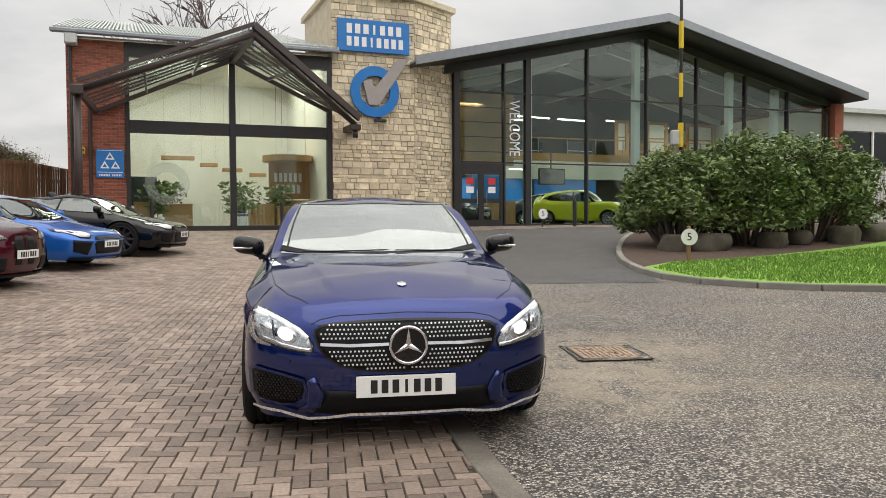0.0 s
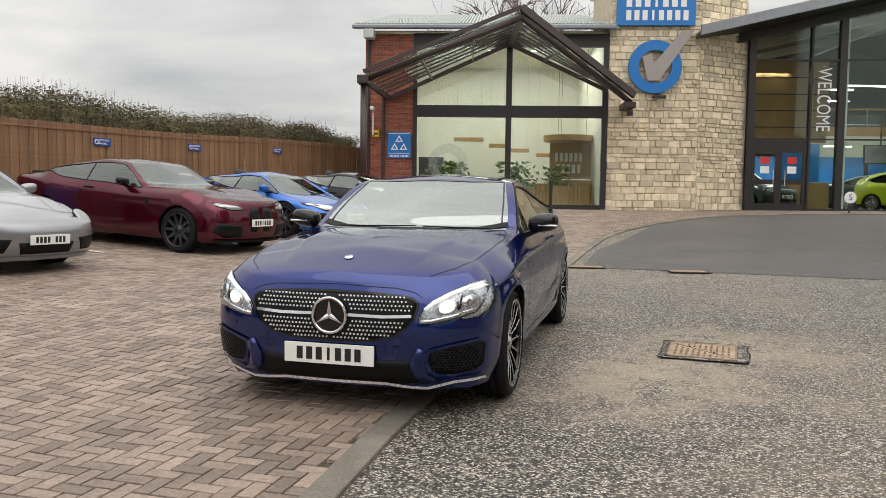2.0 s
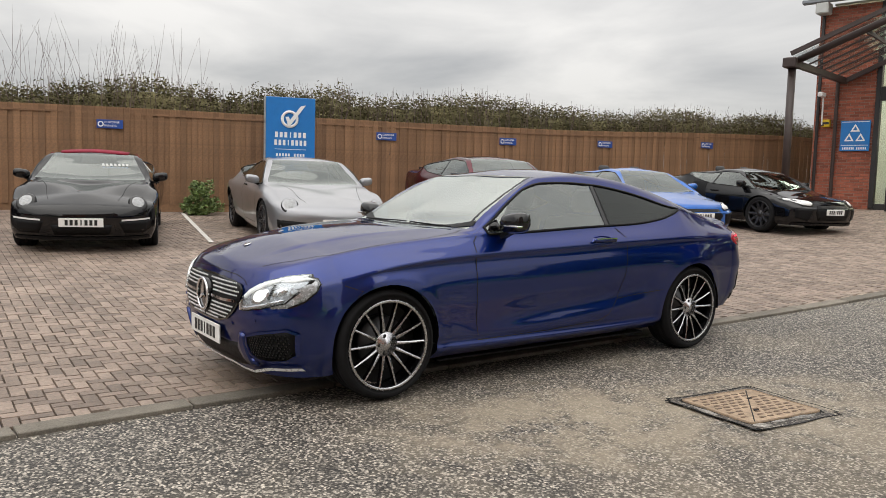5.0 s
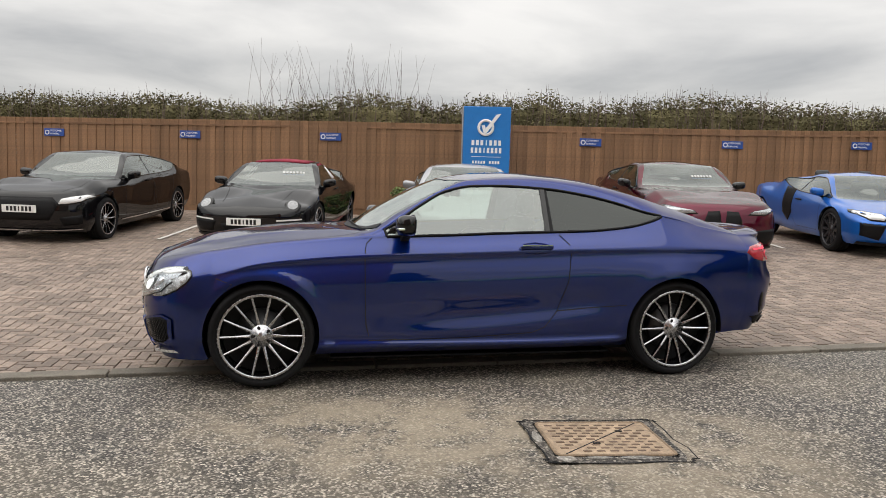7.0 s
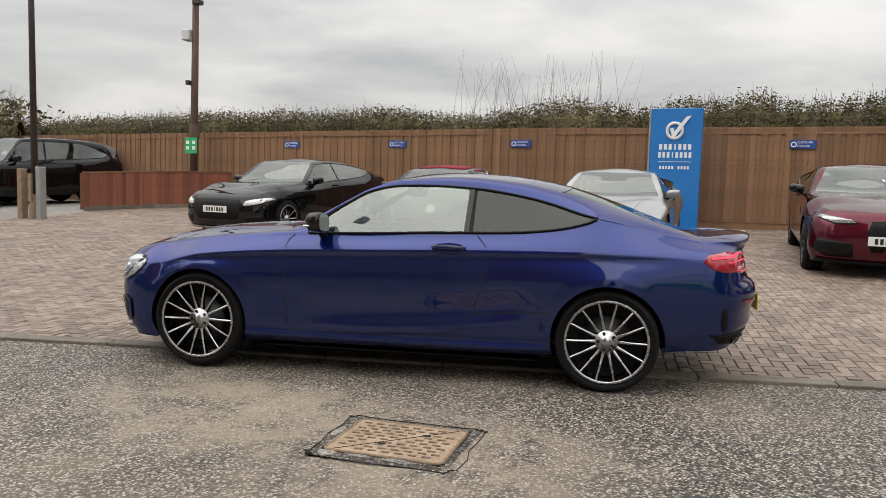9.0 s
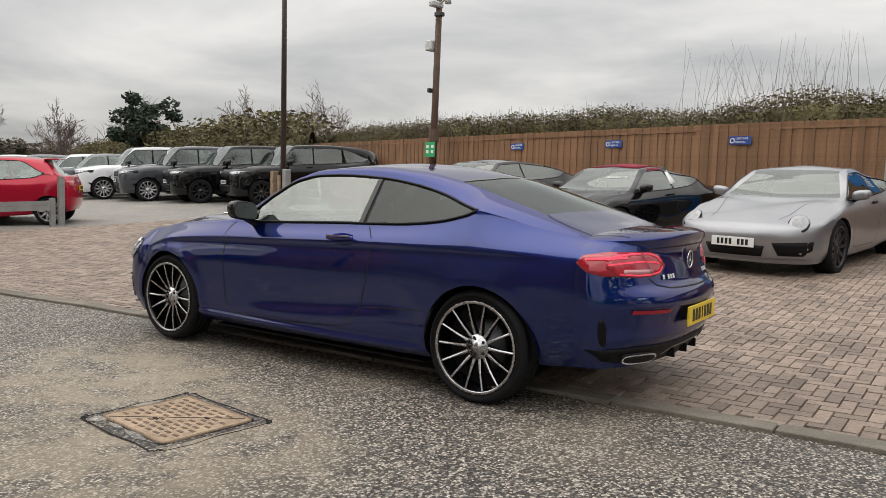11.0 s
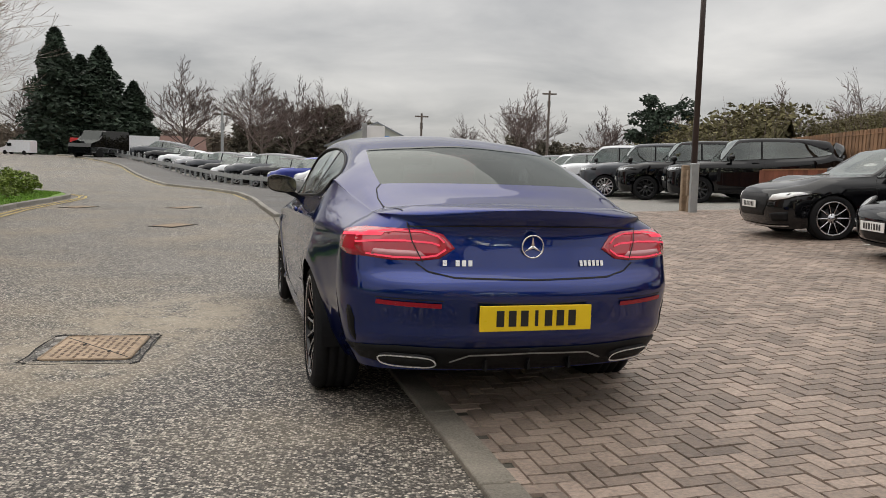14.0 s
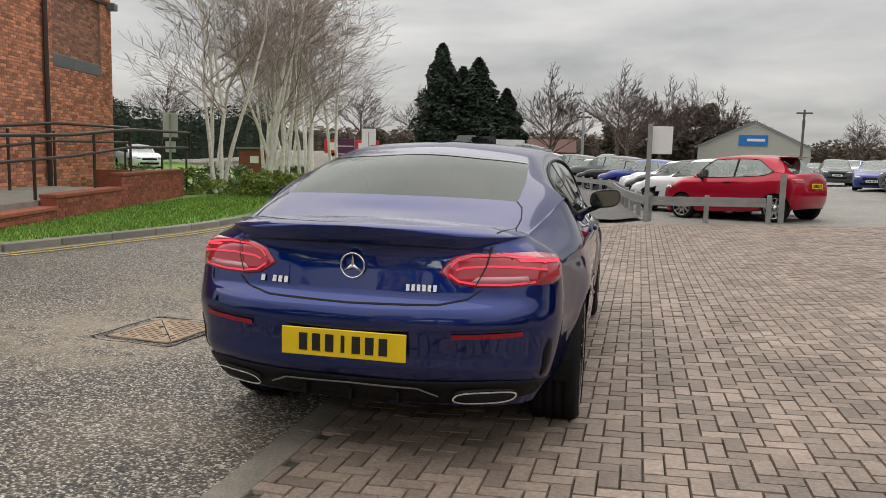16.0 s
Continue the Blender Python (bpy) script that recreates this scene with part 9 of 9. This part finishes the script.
def leafy(name, label, m, seed, w, d, h, base, n, size, leaf_m, stems=0, category="shrub", group="", clumps=26, low=.0, flat=.5):
    """A shrub of leaf clumps over stems, with an uneven outline."""
    rnd = random.Random(seed)
    root = thing(name, m, label, category, group)
    cs = []
    for _ in range(clumps):
        a, rr = rnd.random() * 6.28, math.sqrt(rnd.random())
        x, y = rr * math.cos(a), rr * math.sin(a)
        top = math.sqrt(max(0, 1 - .75 * rr * rr))
        z = base + (h - base) * (low + (1 - low) * rnd.random()) * top
        cs.append((x * w * .86, y * d * .86, z, (.16 + .16 * rnd.random()) * min(w, h)))
    V, F = [], []

    def spot(r):
        c = r.choice(cs)
        t = Vector((r.gauss(0, 1), r.gauss(0, 1), r.gauss(0, .8))).normalized() * c[3] * (.55 + .5 * r.random())
        return (c[0] + t.x, c[1] + t.y, max(base * .8, c[2] + t.z * .8))
    V, F = leaf_cloud(rnd, n, size, spot, flat=flat)
    joined("leaves", V, F, leaf_m, root)
    if stems:
        V, F = [], []
        for c in cs[:stems]:
            a = rnd.random() * 6.28
            p = Vector((c[0] * .35, c[1] * .35, 0))
            mid = Vector((c[0] * .7 + rnd.gauss(0, .05), c[1] * .7, c[2] * .45))
            stick(V, F, p, mid, .035, .026, 5)
            stick(V, F, mid, Vector(c[:3]), .026, .012, 5)
        tagged(joined("stem", V, F, M_BARK, root, "grey-brown bare stems"), kind="stuff")
    return root


# island shrubs over boulders
for k, (x, y, w, d, h) in enumerate(((5.75, 19.0, 1.35, 1.2, 2.35), (7.6, 19.4, 1.5, 1.3, 2.65), (9.6, 20.3, 1.55, 1.3, 2.7))):
    leafy("evergreen_shrub", "dense dark green evergreen shrub on many bare stems", pose(x, y, G(x, y) + .06), 20 + k, w * 1.08, d * 1.08, h, .46, 15000, .075, M_LEAF, 60, "shrub", "island shrubs", 110, .12)
for k, (x, y) in enumerate(((12.6, 21.6), (14.9, 22.4), (17.2, 23.4))):
    leafy("grey_green_shrub", "twiggy grey-green shrub on the island", pose(x, y, G(x, y) + .05), 40 + k, 1.4, 1.2, 1.6, .1, 2200, .075, M_HEDGE, 18, "shrub", "island shrubs", 30)


def boulder(x, y, sx, sy, sz, seed):
    rnd = random.Random(seed)
    bm = bmesh.new()
    bmesh.ops.create_icosphere(bm, subdivisions=3, radius=1)
    o = Vector((rnd.random() * 9, rnd.random() * 9, rnd.random() * 9))
    for v in bm.verts:
        n = noise.noise(v.co * 1.1 + o) * .35 + noise.noise(v.co * 3 + o) * .1
        v.co = v.co * (1 + n)
        v.co.z = max(-.5, min(.62, v.co.z))
        v.co = Vector((v.co.x * sx, v.co.y * sy, v.co.z * sz))
    me = from_bm("boulder", bm, M_ROCK, True)
    ob = new("boulder", me)
    ob.matrix_basis = pose(x, y, G(x, y) + .2, 0, 0, rnd.random() * 60)
    tagged(ob, "rough grey-brown boulder at the foot of the shrubs", "boulder", "island boulders")


for i, (x, y, sx, sz) in enumerate(((5.15, 17.6, .25, .6), (6.1, 17.9, .65, .6), (7.75, 18.4, .45, .55), (8.6, 19.1, .4, .5), (9.9, 19.2, .5, .7), (10.9, 19.8, .6, .65))):
    boulder(x + .2, y + .35, sx * .75, .38, sz * .72, 60 + i)

# hedge behind the fence: joined stuff
rnd = random.Random(5)


def hedge_run(path, width, h0, h1, per_m, size, name, label, material, base_off=0.0, twigs=6, low=.3):
    V, F, TV, TF = [], [], [], []
    prev_core = None
    for x, y, a in along(path, .5):
        g = G(max(x, -14), y) + base_off
        lump = .75 + .5 * noise.noise(Vector((x * .35, y * .35, 3))) + .25 * noise.noise(Vector((x * 1.3, y * 1.3, 7)))
        top = h0 + (h1 - h0) * max(0, min(1, lump))
        nx, ny = -math.sin(a), math.cos(a)

        def spot(r):
            t = r.random()
            wv = r.gauss(0, width * .3)
            zz = r.random() ** .8
            return (x + math.cos(a) * r.uniform(-.4, .4) + nx * wv, y + math.sin(a) * r.uniform(-.4, .4) + ny * wv, g + low + (top - low) * zz + r.gauss(0, .07))
        core = [(x + nx * o, y + ny * o, g + zz) for o, zz in ((-.22, low), (-.2, low + (top - low) * .62), (0, low + (top - low) * (.74 + .1 * rnd.random())), (.2, low + (top - low) * .62), (.22, low))]
        if prev_core:
            k = len(V)
            V += prev_core + core
            F += [(k + i, k + i + 1, k + i + 6, k + i + 5) for i in range(4)]
        prev_core = core
        v, f = leaf_cloud(rnd, int(per_m * .5), size, spot)
        k = len(V)
        V += v
        F += [tuple(i + k for i in q) for q in f]
        for _ in range(twigs):
            p = Vector((x + nx * rnd.gauss(0, width * .4), y + ny * rnd.gauss(0, width * .4), g + top * .5))
            q = p + Vector((rnd.gauss(0, .25), rnd.gauss(0, .25), top * (.40 + .2 * rnd.random())))
            stick(TV, TF, p, q, .007, .003, 3)
    k = len(V)
    ob = joined(name, V, F, material)
    tagged(ob, label, "hedge", kind="stuff")
    if TV:
        tw = joined("hedge_twigs", TV, TF, M_TWIG)
        tagged(tw, "bare winter twigs rising out of the hedge", "twigs", kind="stuff")


hedge_run([(x - 1.3, y) for x, y in FENCE[:9]] + [(-13.6, 19.5), (-14.2, 24), (-16, 30)], .9, 2.1, 2.85, 2600, .036, "hedge", "straggly winter hedge showing above the fence", M_HEDGE, 0, 30, 1.75)
hedge_run([(-14.5, -14), (-17, -26), (-21, -44), (-26, -62), (-32, -84)], 2.2, 2.4, 3.6, 420, .13, "hedge_far", "brown-green field hedge behind the car park", M_HEDGE, 0, 8)
hedge_run([(-34, -92), (-10, -98), (10, -100), (34, -100), (60, -96), (80, -80)], 3.0, 2.2, 4.4, 160, .26, "hedge_back", "far tangled hedge at the edge of the site", mat("far_hedge", (.16, .13, .1), .9, var=.4, scale=.4, piece=.5), 0, 6)
hedge_run([(27, -6), (34, -20), (44, -34), (56, -44)], 2.4, 2.6, 4.6, 260, .16, "hedge_side", "dark evergreen hedge behind the birches", M_CONIFER, 0, 2)
hedge_run([(40.6, -12.2), (36.6, -23), (33.6, -31.1), (32.3, -37.8)], 1.8, 2.4, 4.0, 300, .15, "hedge_kiosk", "dark evergreen hedge behind the brick kiosk", M_CONIFER, 0, 5)
# tall bare shoots rising from the hedge
for x, y, s in ((-14.2, 4.0, 1), (-14.0, 2.6, 2), (-14.3, 5.0, 3)):
    V, F = [], []
    r2 = random.Random(s)
    for _ in range(26):
        p = Vector((r2.gauss(0, .5), r2.gauss(0, .6), 1.5))
        stick(V, F, p, p + Vector((r2.gauss(0, .4), r2.gauss(0, .5), 1.7 + .9 * r2.random())), .006, .002, 3)
    rt = thing("bare_sapling", pose(x, y, G(-12, y)), "thin bare saplings above the fence", "sapling", "saplings")
    tagged(joined("shoot", V, F, M_TWIG, rt), kind="stuff")

# yellow-green low shrubs and birches beside the lawn
limes = [(9.3, -7.4), (10.0, -8.8), (9.8, -6.4), (10.9, -6.5), (11.3, -7.9), (10.6, -10.0), (12.4, -5.7), (11.8, -9.5), (12.9, -11.2), (12.0, -12.3), (9.8, -10.4), (10.4, -11.9)]
lime0 = leafy("low_shrub", "low spreading yellow-green shrub beside the lawn", pose(*limes[0], G(*limes[0]) + .05), 80, 1.0, .9, .62, .02, 2600, .05, M_LIME, 0, "shrub", "low shrubs", 24)
for k, (x, y) in enumerate(limes[1:]):
    o = copy_thing(lime0, pose(x, y, G(x, y) + .05, 0, 0, 53 * k))
dark0 = leafy("low_shrub", "low dark green shrub behind the lime shrubs", pose(11.2, -10.9, G(11, -11) + .05), 81, 1.2, 1.0, .8, .03, 2200, .055, M_LEAF, 0, "shrub", "low shrubs", 24)
for k, (x, y) in enumerate(((13.2, -7.2), (13.9, -9.5), (14.6, -5.8), (13.6, -13.5), (15.7, -11.8))):
    copy_thing(dark0, pose(x, y, G(x, y) + .05, 0, 0, 70 * k))
birch_a = bare_tree("birch", "white-barked silver birch, bare in winter", pose(12.1, -6.9, G(12.1, -6.9)), 11, 9.5, M_BIRCH, .005, depth=3, spread=.55, up=.3, kids=2, stems=3, r=.072, sway=.085, start=2, per=2, reach=.15, lift=.7, twig_m=M_BIRCHTWIG)
birch_b = bare_tree("birch", "white-barked silver birch, bare in winter", pose(11.9, -8.6, G(11.9, -8.6)), 12, 10, M_BIRCH, .005, depth=3, spread=.55, up=.3, kids=2, stems=2, r=.08, sway=.085, start=2, per=2, reach=.16, lift=.7, twig_m=M_BIRCHTWIG)
for k, (x, y, a, s) in enumerate(((11.9, -9.5, 200, 0), (13.5, -8.1, 70, 1), (12.7, -12.2, 130, 0), (13.9, -16.4, 250, 1), (14.5, -12.7, 20, 0), (13.2, -10.6, 320, 1), (15.4, -15.1, 170, 0), (16.7, -18.7, 100, 1))):
    copy_thing((birch_a, birch_b)[s], pose(x, y, G(x, y), 0, 0, a))


def conifer(m, seed, h, w):
    rnd = random.Random(seed)
    root = thing("conifer", m, "tall dark evergreen conifer far off", "tree", "conifers")
    V, F = [], []
    stick(V, F, Vector((0, 0, -.3)), Vector((0, 0, h * .97)), .28, .04, 7)
    joined("trunk", V, F, M_BARK, root)

    def spot(r):
        z = r.random() ** 1.25
        a = r.random() * 6.28
        ring = w * (1 - z) ** .72 * (.3 + .7 * r.random()) * (.84 + .16 * math.sin(z * 31 + 2.1 * a + 1.3 * seed))
        return (ring * math.cos(a), ring * math.sin(a), .6 + z * (h - .6) - ring * .18)
    V, F = leaf_cloud(rnd, 11000, .27, spot, flat=.35)
    joined("crown", V, F, M_CONIFER, root)
    return root


conifer(pose(27.0, -57.8, -.4), 1, 12.0, 4.6)
conifer(pose(24.0, -59.7, -.4), 2, 10.8, 5.2)
conifer(pose(26.2, -61.2, -.4), 3, 10.2, 4.8)
conifer(pose(21.6, -61.2, -.4), 4, 8.0, 3.6)
leafy("holly_tree", "dense dark green holly tree", pose(-18.9, -37.5, .1), 90, 2.5, 2.3, 6.4, .9, 4200, .2, M_CONIFER, 10, "tree", "", 40, .2)
oak = bare_tree("bare_tree", "bare spreading tree far off in winter", pose(18.2, -66, -.25), 31, 10.5, M_BARK, .018, depth=3, spread=.5, up=.5, kids=2, r=.24, start=2, per=4, reach=.25, lift=.9, rise_k=.06)
for x, y, a, s in ((12, -74, 40, .95), (9.5, -80, 120, 1.0), (6.5, -88, 200, 1.1), (3, -92, 300, 1.0), (14.5, -82, 20, 1.1), (-17, -80, 80, 1.0), (-20, -86, 160, .95), (-12, -90, 250, .7), (29, -70, 330, .8), (33, -66, 15, .7), (38, -62, 75, .8), (-28, -60, 45, .75), (-33, -50, 135, .8), (-30, -34, 215, .7), (-25, -70, 290, .7), (42, -52, 33, .8), (48, -44, 99, .75)):
    copy_thing(oak, pose(x, y, G(x, y), 0, 0, a) @ Matrix.Scale(s, 4))
ever0 = leafy("evergreen_clump", "brown-green ivy-clad trees far off", pose(7.3, -90, -.4), 95, 4.2, 3, 9.8, .4, 2600, .42, mat("far_evergreen", (.13, .115, .085), .9, var=.4, scale=.4, piece=.5), 12, "tree", "far trees", 40, .1)
for x, y, a, s in ((2.5, -94, 40, .8), (-17.5, -82, 90, .62), (-21, -80, 200, .55), (12, -92, 150, .75), (17, -93, 270, .7), (-25, -86, 10, .5), (58, -70, 60, .7), (66, -56, 130, .6), (50, -88, 220, .6)):
    copy_thing(ever0, pose(x, y, -.4, 0, 0, a) @ Matrix.Scale(s, 4))
# tree behind the hall roof and pines reflected beyond the road
copy_thing(oak, pose(-12.2, 42, .9, 0, 0, 77) @ Matrix.Scale(1.45, 4))
leafy("fence_shrub", "small bright green shrub at the foot of the fence", pose(-11.3, 5.6, G(-11.3, 5.6)), 97, .46, .42, .66, .02, 2600, .04, M_LEAF, 0, "shrub", "", 30)


# lawn blades: uncounted
def blades(name, outline, n, seed, label):
    rnd = random.Random(seed)
    xs, ys = [p[0] for p in outline], [p[1] for p in outline]
    V, F = [], []
    m = len(outline)
    while len(F) < n:
        x, y = rnd.uniform(min(xs), max(xs)), rnd.uniform(min(ys), max(ys))
        inside = False
        for i in range(m):
            (x0, y0), (x1, y1) = outline[i], outline[(i + 1) % m]
            if (y0 > y) != (y1 > y) and x < (x1 - x0) * (y - y0) / (y1 - y0) + x0:
                inside = not inside
        if not inside:
            continue
        a, h = rnd.random() * 6.28, .03 + .035 * rnd.random()
        z = G(x, y) + .083
        dx, dy = math.cos(a) * .012, math.sin(a) * .012
        k = len(V)
        V += [(x - dx, y - dy, z), (x + dx, y + dy, z), (x + rnd.gauss(0, .02), y + rnd.gauss(0, .02), z + h)]
        F.append((k, k + 1, k + 2))
    tagged(joined(name, V, F, M_GRASS), label, "grass", kind="stuff")


blades("grass_blades", [(6.45, 4.4), (6.5, 1.4), (7.2, -2.4), (7.8, -5.6), (8.2, -9.0), (9.0, -12.0), (10.5, -13.2), (11, -9), (11.2, -5), (10.0, -.8), (8.8, 3)], 26000, 1, "short grass blades of the side lawn")
blades("grass_blades_island", [(3.9, 14.4), (4.2, 13.0), (5.6, 12.0), (8.5, 11.6), (12, 11.8), (12, 19.5), (6.4, 16.3), (4.6, 15.5)], 26000, 2, "short grass blades of the island lawn")
far_pine = conifer(pose(42, -4, .0), 5, 9.5, 3.4)
for x, y, a, s in ((45, 2, 60, .9), (38, -11, 150, .8), (48, 10, 210, 1.0), (41, 19, 300, .9)):
    copy_thing(far_pine, pose(x, y, .0, 0, 0, a) @ Matrix.Scale(s, 4))

# ---- many small pieces: fence boards, bricks, stones, paving blocks ----
BOARD = from_bm("board", boxes((-.0585, .0585, -.0075, .0075, 0, 1.92), bev=.003), M_FENCE)
rnd = random.Random(12)
n_board = 0
extra = bmesh.new()
for x, y, a in along(FENCE, .108):
    m = pose(x, y, G(x, y), rnd.gauss(0, .08), rnd.gauss(0, .07), math.degrees(a)) @ pose(0, (.0085 if n_board % 2 else -.0085) + rnd.gauss(0, .001), .14)
    if -7.0 < y < 25.0:
        child("board", BOARD, fence, "", m)
    else:
        t = BOARD.copy()
        t.transform(m)
        extra.from_mesh(t)
        bpy.data.meshes.remove(t)
    n_board += 1
tagged(part("boarding", extra, M_FENCE, fence), kind="stuff")


def wall_pieces(root, name, material, x0, x1, z0, z1, y, bw, bh, joint, depth, parts, m=None, rough=0.0, seed=1, stagger=True, skip=None):
    """Coursed pieces on a wall face; the lowest courses are parts, the rest joined."""
    rnd = random.Random(seed)
    V, F = [], []
    unit = {}
    z, row, made = z0, 0, 0
    while z < z1 - .02:
        h = min(bh * (1 + (rnd.choice((-.35, -.1, .0, .3)) if rough else 0)), z1 - z)
        x = x0 - (bw / 2 if stagger and row % 2 else 0) - (rnd.random() * bw * .5 if rough else 0)
        while x < x1:
            w = bw * (1 + (rnd.choice((-.4, -.2, 0, .25, .5)) if rough else 0))
            a, b = max(x, x0), min(x + w, x1)
            if b - a > .03 and not (skip and skip((a + b) / 2, z + h / 2)):
                d = depth * (1 + (rnd.uniform(-.6, .8) if rough else rnd.uniform(-.15, .15)))
                e = min(.012 if rough else .004, (b - a) * .2, h * .2)
                q = [(a + joint / 2, z + joint / 2), (b - joint / 2, z + joint / 2), (b - joint / 2, z + h - joint / 2), (a + joint / 2, z + h - joint / 2)]
                jt = lambda: rnd.uniform(-.006, .006) if rough else 0
                back = [(u + jt(), y, v + jt()) for u, v in q]
                front = [(u + (e if i in (0, 3) else -e) + jt(), y - d, v + (e if i < 2 else -e) + jt()) for i, (u, v) in enumerate(q)]
                vs = back + front
                fs = [(4, 5, 6, 7), (0, 1, 5, 4), (1, 2, 6, 5), (2, 3, 7, 6), (3, 0, 4, 7)]
                if made < parts:
                    child(name, mesh_of(name, vs, fs, material), root, "", m)
                    made += 1
                else:
                    k = len(V)
                    V += vs
                    F += [tuple(i + k for i in f) for f in fs]
            x += w
        z += h
        row += 1
    if V:
        tagged(child("upper_" + name + "work", mesh_of("upper_" + name + "work", V, F, material), root, "", m), kind="stuff")


wall_pieces(hall, "brick", M_BRICK, .0, 1.5, .85, 6.35, 0, .225, .075, .010, .012, 300, seed=4)
wall_pieces(tower, "stone", M_STONE, 7.5, 10.25, .9, 8.35, 0, .27, .165, .014, .028, 200, rough=1, seed=5)
ch = Vector((11.97 - 10.25, .95 + .0, 0))
ang = math.degrees(math.atan2(.98, 1.71))
wall_pieces(tower, "stone", M_STONE, 0, 1.97, .9, 8.35, 0, .27, .165, .014, .028, 100, m=pose(10.24, .0, 0, 0, 0, ang), rough=1, seed=6)
wall_pieces(brick_house, "brick", M_BRICKORANGE, -6.5, 0, -.2, 3.15, -.07, .225, .075, .010, .012, 200, seed=8)
wall_pieces(brick_house, "brick", M_BRICKORANGE, -.75, 0, 3.15, 9.0, -.07, .225, .075, .010, .012, 50, seed=14)
wall_pieces(brick_house, "brick", M_BRICKORANGE, -6.5, -3.6, 3.15, 9.0, -.07, .225, .075, .010, .012, 50, seed=15)
# darker bricks in the panel set back between the pilasters
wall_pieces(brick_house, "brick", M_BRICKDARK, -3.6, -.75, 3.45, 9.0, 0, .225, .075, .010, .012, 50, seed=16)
wall_pieces(ramp_ob, "brick", M_BRICK, -4.6, -.3, -.3, .68, -2.58, .225, .075, .010, .012, 150, seed=9)
wall_pieces(ramp_ob, "brick", M_BRICK, -7.6, -4.6, -.3, .4, -2.58, .225, .075, .010, .012, 60, seed=10)
wall_pieces(ramp_ob, "brick", M_BRICK, -12, -7.6, -.3, .2, -2.58, .225, .075, .010, .012, 60, seed=11)

# block paving in right-angled herringbone
bed = area("paving", PAVE, .004, M_SAND, "brown clay block paving laid in herringbone", "paving", .5)


def in_poly(px, py, poly):
    inside = np.zeros(px.shape, bool)
    n = len(poly)
    for i in range(n):
        (x0, y0), (x1, y1) = poly[i], poly[(i + 1) % n]
        if y0 == y1:
            continue
        inside ^= ((y0 > py) != (y1 > py)) & (px < (x1 - x0) * (py - y0) / (y1 - y0) + x0)
    return inside


def paving_blocks():
    U, TH = .086, radians(8.7)
    rs = np.random.RandomState(4)
    rows = []
    k = np.arange(-480, 480)
    i, j = np.meshgrid(k, np.arange(-250, 250))
    ox, oy = (i - 2 * j).astype(float), (i + 2 * j).astype(float)
    for lx, ly, w, h in ((1.0, .5, 2.0, 1.0), (.5, 2.0, 1.0, 2.0)):
        rows.append(np.stack([(ox + lx).ravel(), (oy + ly).ravel(), np.full(ox.size, w), np.full(ox.size, h)], 1))
    B = np.concatenate(rows)
    c, s = math.cos(TH), math.sin(TH)
    X, Y = (B[:, 0] * c - B[:, 1] * s) * U - 4, (B[:, 0] * s + B[:, 1] * c) * U + 8
    poly = [(x + .005, y) for x, y in STRIP_PATH] + PAVE[len(STRIP_PATH):]
    keep = (X > -14) & (X < 7) & (Y > -7.5) & (Y < 30)
    B, X, Y = B[keep], X[keep], Y[keep]
    keep = in_poly(X, Y, poly)
    B, X, Y = B[keep], X[keep], Y[keep]
    n = len(X)
    hw, hh = B[:, 2] * U / 2 - .0022, B[:, 3] * U / 2 - .0022
    Z = Gv(X, Y)
    near = (X > -2.0) & (X < .3) & (Y > 2.5) & (Y < 4.4)
    pick = np.zeros(n, bool)
    pick[np.nonzero(near)[0][:300]] = True
    tilt = rs.normal(0, .006, (n, 2))
    lift = rs.normal(0, .0012, n)
    e = .0035
    V = np.zeros((n, 8, 3))
    for q, (sx, sy) in enumerate(((-1, -1), (1, -1), (1, 1), (-1, 1))):
        for lay_, (ins, z) in enumerate(((0, .006), (e, .022))):
            lx, ly = sx * (hw - ins), sy * (hh - ins)
            wx, wy = lx * c - ly * s, lx * s + ly * c
            V[:, q + 4 * lay_, 0], V[:, q + 4 * lay_, 1] = X + wx, Y + wy
            V[:, q + 4 * lay_, 2] = Gv(X + wx, Y + wy) + z + (lift + tilt[:, 0] * lx + tilt[:, 1] * ly if lay_ else 0)
    F0 = np.array([(4, 5, 6, 7), (0, 1, 5, 4), (1, 2, 6, 5), (2, 3, 7, 6), (3, 0, 4, 7)])
    rest = np.nonzero(~pick)[0]
    vs = V[rest].reshape(-1, 3)
    fs = (F0[None] + 8 * np.arange(len(rest))[:, None, None]).reshape(-1, 4)
    me = bpy.data.meshes.new("blocks")
    me.vertices.add(len(vs))
    me.vertices.foreach_set("co", vs.ravel())
    me.loops.add(fs.size)
    me.loops.foreach_set("vertex_index", fs.ravel())
    me.polygons.add(len(fs))
    me.polygons.foreach_set("loop_start", np.arange(0, fs.size, 4))
    me.update(calc_edges=True)
    me.validate()
    me.shade_flat()
    me.materials.append(M_BLOCK)
    tagged(child("further_blocks", me, bed), kind="stuff")
    for i in np.nonzero(pick)[0]:
        child("paving_block", mesh_of("paving_block", V[i], F0.tolist(), M_BLOCK), bed)


paving_blocks()
